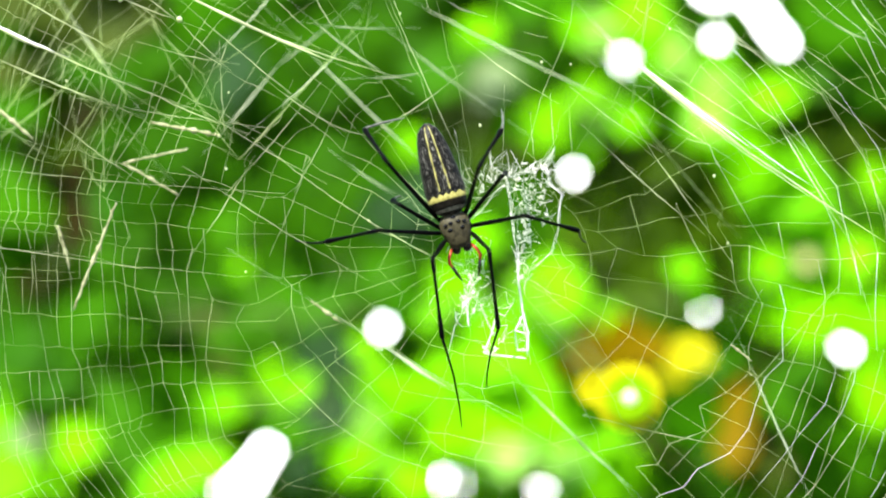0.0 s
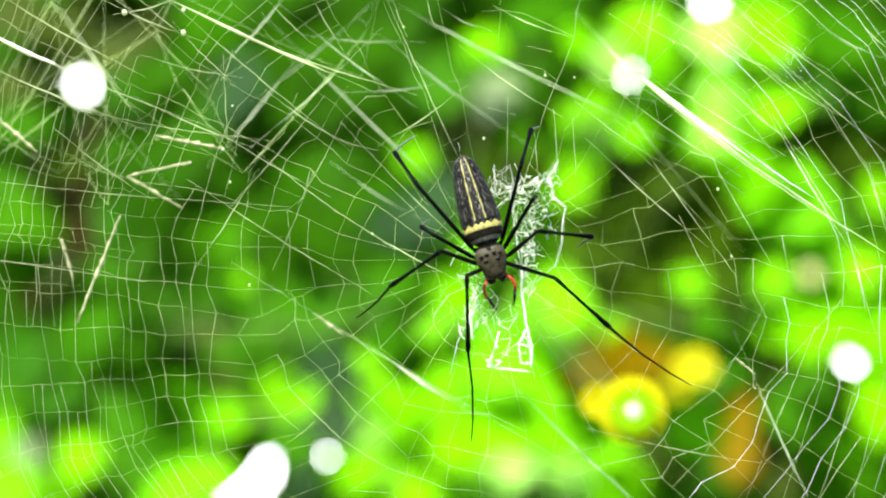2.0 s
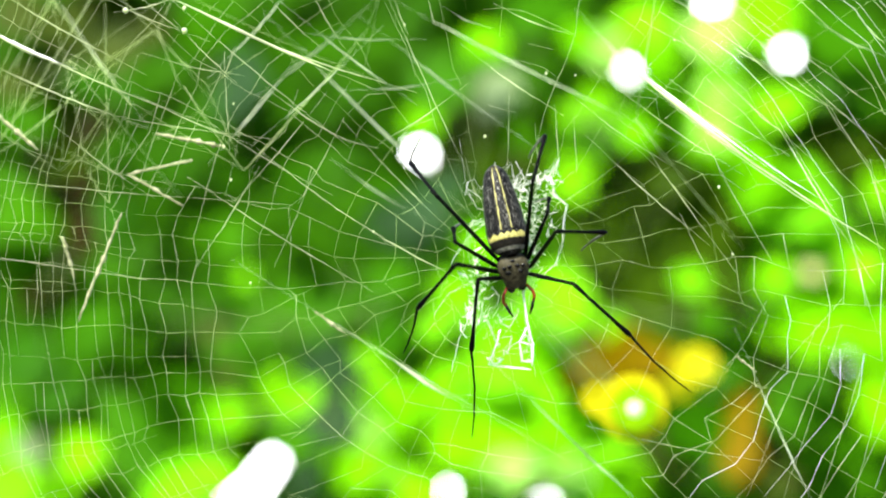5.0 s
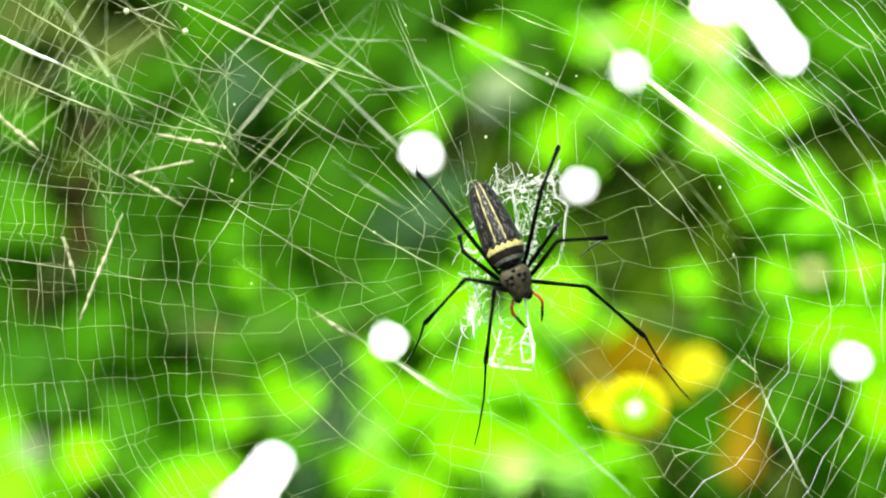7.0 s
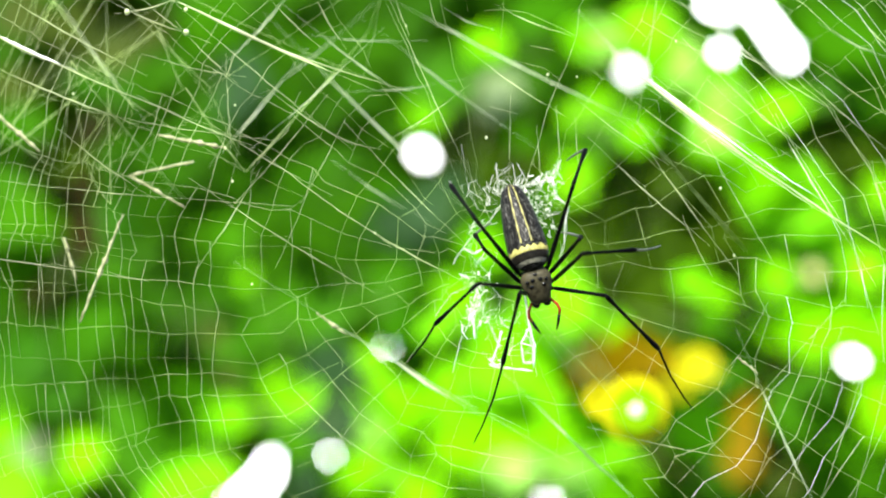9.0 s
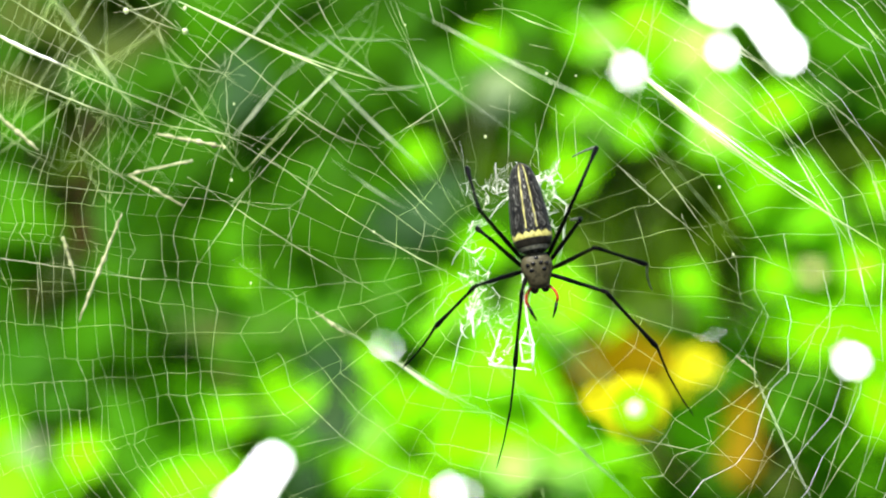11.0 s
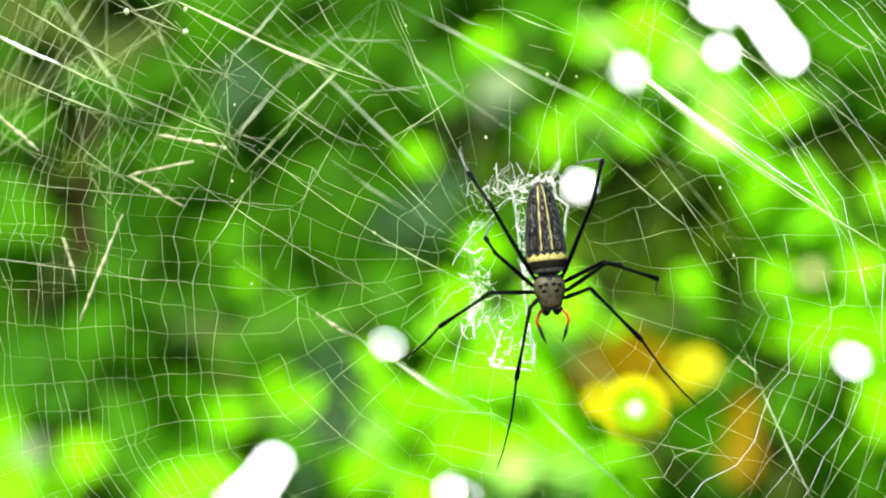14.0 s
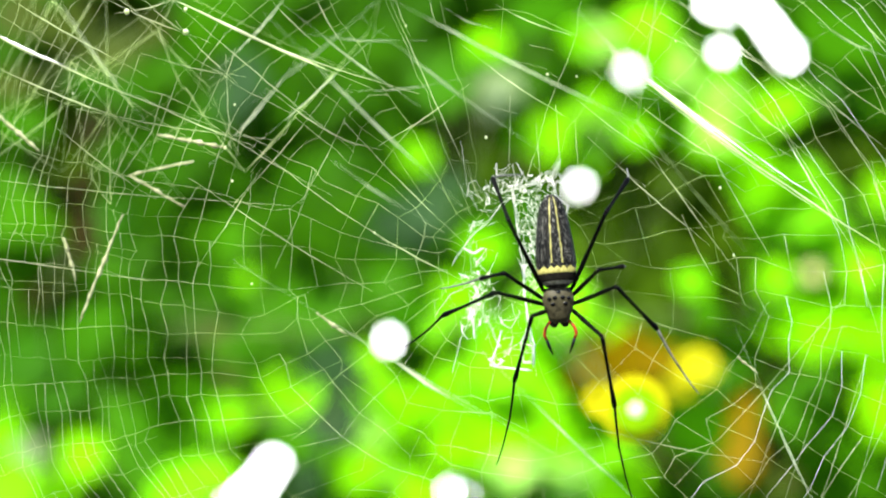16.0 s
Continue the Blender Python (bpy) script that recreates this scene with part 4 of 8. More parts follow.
def limb(name, length, stops, mat, bend=0.0, sides=9):
    """A leg segment along +z; stops: share of the length and radius in mm."""
    path = [(bend * length * math.sin(math.pi * s), 0, length * s) for s, _ in stops]
    return tube_mesh(name, path, [1.14 * r / 1000 for _, r in stops], mat, sides)


legs = []
for i, (hx, hf) in enumerate(HIPS):
    la, lb, lc = [q / 1000 for q in LEG_LENGTHS[i % 4]]
    slim = 0.85 if i % 4 == 2 else 1.0
    hip = Vector((hx * CELL, 0.0002, -hf * CELL))
    inner = Vector((hip.x * 0.55, 0.0006, hip.z * 0.7))
    leg = part("leg", tube_mesh("leg", [inner, hip.lerp(inner, 0.4), hip], [0.0010, 0.0010, 0.0007], LEG, 9), spider, "long thin black leg")
    femur = part("femur", limb("femur", la, [(0, 0.5), (0.06, 0.62), (0.3, 0.66), (0.7, 0.55), (0.93, 0.52), (0.97, 0.6), (1, 0.5)], LEG), leg)
    tibia = part("tibia", limb("tibia", lb, [(0, 0.52), (0.05, 0.66), (0.13, 0.58), (0.2, 0.48), (0.6, 0.46), (0.78, 0.6), (0.93, 0.78), (0.98, 0.66), (1, 0.45)], LEG), leg)
    tarsus = part("tarsus", limb("tarsus", lc, [(0, 0.42), (0.1, 0.36), (0.4, 0.3), (0.75, 0.24), (0.95, 0.18), (1, 0.06)], PALE if i % 4 > 1 or i == 5 else LEG, 0.03 if hx > 0 else -0.03), leg)
    legs.append((femur, tibia, tarsus))


def motions():
    walk(spider, [
        (0.0, pose(0.00586, -0.0100, 1.60264, 10.4, -16.4)),
        (0.5, pose(0.00896, -0.0100, 1.60046, 13.0, -15.9)),
        (0.75, pose(0.00957, -0.0100, 1.59956, 12.8, -15.2)),
        (1.0, pose(0.01017, -0.0100, 1.59867, 12.5, -14.6)),
        (1.25, pose(0.01179, -0.0100, 1.59815, 12.9, -15.1)),
        (1.5, pose(0.01340, -0.0100, 1.59763, 13.3, -15.6)),
        (2.0, pose(0.01576, -0.0100, 1.59724, 15.3, -16.1)),
        (2.5, pose(0.01854, -0.0100, 1.59656, 20.6, -14.0)),
        (3.0, pose(0.02018, -0.0100, 1.59598, 19.9, -10.6)),
        (3.5, pose(0.02285, -0.0100, 1.59529, 23.7, -6.9)),
        (4.0, pose(0.02302, -0.0100, 1.59564, 26.0, -6.0)),
        (4.2, pose(0.02307, -0.0100, 1.59575, 26.6, -5.7)),
        (4.5, pose(0.02286, -0.0100, 1.59514, 26.6, -7.2)),
        (5.0, pose(0.02232, -0.0100, 1.59358, 26.4, -10.9)),
        (5.5, pose(0.02170, -0.0100, 1.59177, 25.6, -15.1)),
        (6.0, pose(0.02116, -0.0100, 1.59021, 24.5, -18.7)),
        (6.3, pose(0.02095, -0.0100, 1.58960, 23.9, -20.0)),
        (6.5, pose(0.02141, -0.0100, 1.58983, 23.6, -20.6)),
        (7.0, pose(0.02285, -0.0100, 1.59054, 22.3, -22.2)),
        (7.5, pose(0.02441, -0.0100, 1.59021, 21.3, -23.4)),
        (8.0, pose(0.02588, -0.0100, 1.58989, 21.9, -22.7)),
        (8.5, pose(0.02774, -0.0100, 1.58969, 20.9, -18.1)),
        (9.0, pose(0.02913, -0.0100, 1.58938, 20.7, -14.8)),
        (9.2, pose(0.02916, -0.0100, 1.58963, 20.4, -14.5)),
        (9.5, pose(0.02921, -0.0100, 1.59018, 19.7, -13.8)),
        (10.0, pose(0.02933, -0.0100, 1.59137, 18.1, -12.2)),
        (10.5, pose(0.02946, -0.0100, 1.59264, 16.1, -10.5)),
        (11.0, pose(0.02957, -0.0100, 1.59371, 14.2, -9.1)),
        (11.3, pose(0.02961, -0.0100, 1.59414, 13.3, -8.6)),
        (11.5, pose(0.03023, -0.0100, 1.59431, 13.8, -8.0)),
        (12.0, pose(0.03219, -0.0100, 1.59488, 15.1, -6.0)),
        (12.5, pose(0.03347, -0.0100, 1.59357, 17.9, -7.8)),
        (13.0, pose(0.03362, -0.0100, 1.59035, 10.2, -9.0)),
        (13.5, pose(0.03335, -0.0100, 1.58853, 8.1, -6.7)),
        (14.0, pose(0.03331, -0.0100, 1.58715, 8.8, -5.5)),
        (14.2, pose(0.03353, -0.0100, 1.58690, 10.2, -4.8)),
        (14.5, pose(0.03365, -0.0100, 1.58664, 11.7, -3.4)),
        (14.75, pose(0.03399, -0.0100, 1.58624, 13.5, -2.9)),
        (15.0, pose(0.03433, -0.0100, 1.58584, 15.2, -2.5)),
        (15.2, pose(0.03537, -0.0100, 1.58529, 15.9, -2.7)),
        (15.5, pose(0.03590, -0.0100, 1.58431, 14.5, -1.5)),
        (15.7, pose(0.03593, -0.0100, 1.58394, 15.1, -2.7)),
        (16.0, pose(0.03597, -0.0100, 1.58328, 14.1, -3.9)),
    ])
    # the abdomen tips back towards the web on its waist
    waist = Matrix.Translation((0, 0, 0.0050))
    walk(abdomen, [(t, waist @ pose(0, 0, 0, tip) @ waist.inverted()) for t, tip in
                   ((0, -15), (1, -18), (2, -26), (3, -34), (4, -42), (6.5, -38), (8, -41), (9, -42), (10.5, -30), (12, -22), (13.5, -15), (14.5, -18), (16, -22))])
    walk(legs[0][0], [
        (0.0, pose(-0.00396, 0.00020, -0.00252, 71.6, -99.4)), (0.5, pose(-0.00396, 0.00020, -0.00252, 62.3, -54.1)), (0.75, pose(-0.00396, 0.00020, -0.00252, 63.6, -58.0)),
        (1.0, pose(-0.00396, 0.00020, -0.00252, 64.8, -62.2)), (1.25, pose(-0.00396, 0.00020, -0.00252, 65.9, -57.9)), (1.5, pose(-0.00396, 0.00020, -0.00252, 66.8, -53.5)),
        (2.0, pose(-0.00396, 0.00020, -0.00252, 68.4, -47.7)), (2.5, pose(-0.00396, 0.00020, -0.00252, 61.8, -42.8)), (3.0, pose(-0.00396, 0.00020, -0.00252, 60.0, -39.9)),
        (3.5, pose(-0.00396, 0.00020, -0.00252, 58.3, -45.5)), (4.0, pose(-0.00396, 0.00020, -0.00252, 54.6, -49.7)), (4.2, pose(-0.00396, 0.00020, -0.00252, 53.4, -51.0)),
        (4.5, pose(-0.00396, 0.00020, -0.00252, 52.6, -48.2)), (5.0, pose(-0.00396, 0.00020, -0.00252, 50.7, -41.7)), (5.5, pose(-0.00396, 0.00020, -0.00252, 48.9, -35.0)),
        (6.0, pose(-0.00396, 0.00020, -0.00252, 47.9, -29.7)), (6.3, pose(-0.00396, 0.00020, -0.00252, 47.6, -27.7)), (6.5, pose(-0.00396, 0.00020, -0.00252, 49.9, -26.1)),
        (7.0, pose(-0.00396, 0.00020, -0.00252, 57.0, -21.0)), (7.5, pose(-0.00396, 0.00020, -0.00252, 58.6, -15.2)), (8.0, pose(-0.00396, 0.00020, -0.00252, 56.1, -23.1)),
        (8.5, pose(-0.00396, 0.00020, -0.00252, 62.3, -20.5)), (9.0, pose(-0.00396, 0.00020, -0.00252, 62.5, -16.4)), (9.2, pose(-0.00396, 0.00020, -0.00252, 63.6, -17.3)),
        (9.5, pose(-0.00396, 0.00020, -0.00252, 66.0, -19.5)), (10.0, pose(-0.00396, 0.00020, -0.00252, 71.2, -25.8)), (10.5, pose(-0.00396, 0.00020, -0.00252, 76.7, -37.7)),
        (11.0, pose(-0.00396, 0.00020, -0.00252, 80.7, -58.6)), (11.3, pose(-0.00396, 0.00020, -0.00252, 81.8, -72.3)), (11.5, pose(-0.00396, 0.00020, -0.00252, 78.9, -73.8)),
        (12.0, pose(-0.00396, 0.00020, -0.00252, 70.0, -78.6)), (12.5, pose(-0.00396, 0.00020, -0.00252, 68.6, -63.0)), (13.0, pose(-0.00396, 0.00020, -0.00252, 74.1, -73.9)),
        (13.5, pose(-0.00396, 0.00020, -0.00252, 76.0, -87.7)), (14.0, pose(-0.00396, 0.00020, -0.00252, 78.3, -71.6)), (14.2, pose(-0.00396, 0.00020, -0.00252, 78.1, -67.2)),
        (14.5, pose(-0.00396, 0.00020, -0.00252, 76.5, -63.2)), (14.75, pose(-0.00396, 0.00020, -0.00252, 75.9, -57.1)), (15.0, pose(-0.00396, 0.00020, -0.00252, 75.2, -52.3)),
        (15.2, pose(-0.00396, 0.00020, -0.00252, 70.9, -51.5)), (15.5, pose(-0.00396, 0.00020, -0.00252, 70.9, -51.5)), (15.7, pose(-0.00396, 0.00020, -0.00252, 69.0, -49.7)),
        (16.0, pose(-0.00396, 0.00020, -0.00252, 68.8, -54.7)),
    ])
    walk(legs[0][1], [
        (0.0, pose(-0.00970, -0.01732, -0.00347, -4.9, -171.1)), (0.5, pose(-0.01091, -0.01615, 0.00251, -17.3, -172.0)), (0.75, pose(-0.01091, -0.01634, 0.00183, -16.0, -172.1)),
        (1.0, pose(-0.01090, -0.01651, 0.00114, -14.7, -172.3)), (1.25, pose(-0.01035, -0.01665, 0.00148, -11.5, -170.3)), (1.5, pose(-0.00981, -0.01677, 0.00180, -8.0, -168.2)),
        (2.0, pose(-0.00899, -0.01697, 0.00206, -9.7, -166.2)), (2.5, pose(-0.00989, -0.01607, 0.00388, -4.5, -165.5)), (3.0, pose(-0.00988, -0.01579, 0.00457, -3.4, -167.2)),
        (3.5, pose(-0.01087, -0.01551, 0.00428, -6.7, -170.1)), (4.0, pose(-0.01211, -0.01485, 0.00440, -4.3, -170.3)), (4.2, pose(-0.01250, -0.01463, 0.00440, -3.5, -170.4)),
        (4.5, pose(-0.01232, -0.01448, 0.00495, -3.2, -169.3)), (5.0, pose(-0.01174, -0.01409, 0.00620, -2.6, -166.3)), (5.5, pose(-0.01092, -0.01372, 0.00742, -2.4, -162.7)),
        (6.0, pose(-0.01009, -0.01349, 0.00825, -2.6, -159.7)), (6.3, pose(-0.00975, -0.01343, 0.00851, -2.8, -158.5)), (6.5, pose(-0.00920, -0.01392, 0.00816, -2.8, -157.4)),
        (7.0, pose(-0.00757, -0.01528, 0.00687, -2.6, -154.0)), (7.5, pose(-0.00648, -0.01556, 0.00676, 0.4, -149.1)), (8.0, pose(-0.00800, -0.01512, 0.00696, -6.0, -151.3)),
        (8.5, pose(-0.00696, -0.01615, 0.00552, -7.1, -153.7)), (9.0, pose(-0.00637, -0.01618, 0.00566, -6.3, -155.6)), (9.2, pose(-0.00641, -0.01634, 0.00532, -6.4, -156.3)),
        (9.5, pose(-0.00647, -0.01666, 0.00457, -6.6, -157.9)), (10.0, pose(-0.00655, -0.01727, 0.00285, -7.1, -161.3)), (10.5, pose(-0.00657, -0.01776, 0.00085, -7.9, -164.8)),
        (11.0, pose(-0.00652, -0.01802, -0.00096, -8.9, -167.7)), (11.3, pose(-0.00648, -0.01807, -0.00171, -9.3, -168.9)), (11.5, pose(-0.00737, -0.01792, -0.00153, -9.2, -169.1)),
        (12.0, pose(-0.01016, -0.01715, -0.00127, -9.0, -169.5)), (12.5, pose(-0.00996, -0.01699, 0.00054, -9.5, -167.8)), (13.0, pose(-0.00881, -0.01756, -0.00113, -13.6, -164.7)),
        (13.5, pose(-0.00842, -0.01772, -0.00234, -21.5, -166.8)), (14.0, pose(-0.00752, -0.01788, -0.00134, -17.5, -166.3)), (14.2, pose(-0.00747, -0.01787, -0.00105, -17.0, -166.4)),
        (14.5, pose(-0.00780, -0.01776, -0.00058, -15.8, -169.2)), (14.75, pose(-0.00774, -0.01770, -0.00007, -15.2, -169.0)), (15.0, pose(-0.00769, -0.01765, 0.00037, -14.9, -168.9)),
        (15.2, pose(-0.00869, -0.01725, 0.00124, -15.8, -168.8)), (15.5, pose(-0.00869, -0.01725, 0.00124, -16.8, -168.8)), (15.7, pose(-0.00901, -0.01704, 0.00176, -13.1, -167.5)),
        (16.0, pose(-0.00942, -0.01701, 0.00134, -19.4, -165.4)),
    ])
    walk(legs[0][2], [
        (0.0, pose(-0.01368, -0.01513, -0.02901, -20.8, -175.8)), (0.5, pose(-0.01437, -0.00846, -0.02203, -5.3, -177.6)), (0.75, pose(-0.01433, -0.00919, -0.02287, -10.2, -178.2)),
        (1.0, pose(-0.01426, -0.00992, -0.02372, -14.5, -178.7)), (1.25, pose(-0.01465, -0.01146, -0.02357, -16.8, -175.6)), (1.5, pose(-0.01506, -0.01315, -0.02335, -18.8, -172.4)),
        (2.0, pose(-0.01510, -0.01258, -0.02278, -17.4, -168.2)), (2.5, pose(-0.01635, -0.01402, -0.02116, -12.8, -169.7)), (3.0, pose(-0.01563, -0.01426, -0.02068, -14.6, -171.6)),
        (3.5, pose(-0.01531, -0.01249, -0.02111, -11.0, -172.5)), (4.0, pose(-0.01646, -0.01293, -0.02110, -7.5, -175.5)), (4.2, pose(-0.01682, -0.01304, -0.02113, -6.4, -176.4)),
        (4.5, pose(-0.01714, -0.01304, -0.02051, -7.0, -175.1)), (5.0, pose(-0.01790, -0.01292, -0.01897, -8.7, -171.9)), (5.5, pose(-0.01861, -0.01263, -0.01734, -11.2, -168.2)),
        (6.0, pose(-0.01909, -0.01229, -0.01606, -13.8, -165.1)), (6.3, pose(-0.01925, -0.01214, -0.01560, -14.9, -163.9)), (6.5, pose(-0.01915, -0.01265, -0.01577, -15.6, -162.1)),
        (7.0, pose(-0.01891, -0.01411, -0.01643, -17.4, -156.6)), (7.5, pose(-0.01979, -0.01574, -0.01551, -19.4, -152.9)), (8.0, pose(-0.02039, -0.01241, -0.01567, -16.7, -152.8)),
        (8.5, pose(-0.01835, -0.01293, -0.01757, -19.9, -153.3)), (9.0, pose(-0.01702, -0.01334, -0.01783, -19.2, -153.1)), (9.2, pose(-0.01675, -0.01346, -0.01830, -18.5, -153.7)),
        (9.5, pose(-0.01616, -0.01370, -0.01932, -17.0, -155.0)), (10.0, pose(-0.01483, -0.01406, -0.02153, -13.7, -157.7)), (10.5, pose(-0.01331, -0.01418, -0.02394, -10.0, -160.5)),
        (11.0, pose(-0.01196, -0.01403, -0.02601, -6.6, -162.8)), (11.3, pose(-0.01142, -0.01388, -0.02684, -5.1, -163.7)), (11.5, pose(-0.01224, -0.01376, -0.02667, -4.3, -164.9)),
        (12.0, pose(-0.01482, -0.01308, -0.02647, -1.8, -168.9)), (12.5, pose(-0.01535, -0.01271, -0.02447, 0.4, -165.0)), (13.0, pose(-0.01547, -0.01148, -0.02545, -14.4, -162.9)),
        (13.5, pose(-0.01393, -0.00822, -0.02585, -19.3, -164.9)), (14.0, pose(-0.01338, -0.01010, -0.02538, -21.7, -165.3)), (14.2, pose(-0.01329, -0.01029, -0.02517, -20.2, -166.3)),
        (14.5, pose(-0.01250, -0.01069, -0.02510, -18.7, -167.7)), (14.75, pose(-0.01250, -0.01088, -0.02464, -18.3, -168.0)), (15.0, pose(-0.01251, -0.01099, -0.02424, -18.1, -168.2)),
        (15.2, pose(-0.01356, -0.01020, -0.02325, -15.1, -168.3)), (15.5, pose(-0.01350, -0.00977, -0.02313, -19.9, -169.3)), (15.7, pose(-0.01450, -0.01115, -0.02291, -21.6, -168.2)),
        (16.0, pose(-0.01558, -0.00840, -0.02235, -21.4, -168.0)),
    ])
    walk(legs[1][0], [
        (0.0, pose(-0.00486, 0.00020, -0.00018, 34.7, -63.9)), (0.5, pose(-0.00486, 0.00020, -0.00018, 9.8, -71.5)), (0.75, pose(-0.00486, 0.00020, -0.00018, 16.6, -68.3)),
        (1.0, pose(-0.00486, 0.00020, -0.00018, 21.0, -65.5)), (1.25, pose(-0.00486, 0.00020, -0.00018, 31.1, -60.8)), (1.5, pose(-0.00486, 0.00020, -0.00018, 38.5, -56.0)),
        (2.0, pose(-0.00486, 0.00020, -0.00018, 50.8, -37.6)), (2.5, pose(-0.00486, 0.00020, -0.00018, 45.0, -36.4)), (3.0, pose(-0.00486, 0.00020, -0.00018, 46.1, -34.7)),
        (3.5, pose(-0.00486, 0.00020, -0.00018, 42.7, -46.3)), (4.0, pose(-0.00486, 0.00020, -0.00018, 41.4, -46.6)), (4.2, pose(-0.00486, 0.00020, -0.00018, 41.0, -46.7)),
        (4.5, pose(-0.00486, 0.00020, -0.00018, 40.9, -45.4)), (5.0, pose(-0.00486, 0.00020, -0.00018, 40.8, -42.3)), (5.5, pose(-0.00486, 0.00020, -0.00018, 41.1, -39.1)),
        (6.0, pose(-0.00486, 0.00020, -0.00018, 41.9, -36.8)), (6.3, pose(-0.00486, 0.00020, -0.00018, 42.3, -35.9)), (6.5, pose(-0.00486, 0.00020, -0.00018, 43.0, -35.4)),
        (7.0, pose(-0.00486, 0.00020, -0.00018, 45.5, -34.1)), (7.5, pose(-0.00486, 0.00020, -0.00018, 44.8, -31.7)), (8.0, pose(-0.00486, 0.00020, -0.00018, 41.3, -32.9)),
        (8.5, pose(-0.00486, 0.00020, -0.00018, 44.9, -37.6)), (9.0, pose(-0.00486, 0.00020, -0.00018, 43.8, -47.1)), (9.2, pose(-0.00486, 0.00020, -0.00018, 44.5, -48.6)),
        (9.5, pose(-0.00486, 0.00020, -0.00018, 45.8, -51.9)), (10.0, pose(-0.00486, 0.00020, -0.00018, 48.2, -59.8)), (10.5, pose(-0.00486, 0.00020, -0.00018, 50.0, -69.6)),
        (11.0, pose(-0.00486, 0.00020, -0.00018, 50.8, -78.6)), (11.3, pose(-0.00486, 0.00020, -0.00018, 50.8, -82.4)), (11.5, pose(-0.00486, 0.00020, -0.00018, 50.0, -80.1)),
        (12.0, pose(-0.00486, 0.00020, -0.00018, 46.8, -74.0)), (12.5, pose(-0.00486, 0.00020, -0.00018, 46.3, -64.6)), (13.0, pose(-0.00486, 0.00020, -0.00018, 48.8, -74.7)),
        (13.5, pose(-0.00486, 0.00020, -0.00018, 48.3, -78.6)), (14.0, pose(-0.00486, 0.00020, -0.00018, 53.3, -70.5)), (14.2, pose(-0.00486, 0.00020, -0.00018, 53.0, -67.5)),
        (14.5, pose(-0.00486, 0.00020, -0.00018, 52.7, -66.1)), (14.75, pose(-0.00486, 0.00020, -0.00018, 51.6, -63.7)), (15.0, pose(-0.00486, 0.00020, -0.00018, 50.5, -61.7)),
        (15.2, pose(-0.00486, 0.00020, -0.00018, 47.1, -60.1)), (15.5, pose(-0.00486, 0.00020, -0.00018, 45.8, -61.3)), (15.7, pose(-0.00486, 0.00020, -0.00018, 44.2, -59.3)),
        (16.0, pose(-0.00486, 0.00020, -0.00018, 44.3, -56.7)),
    ])
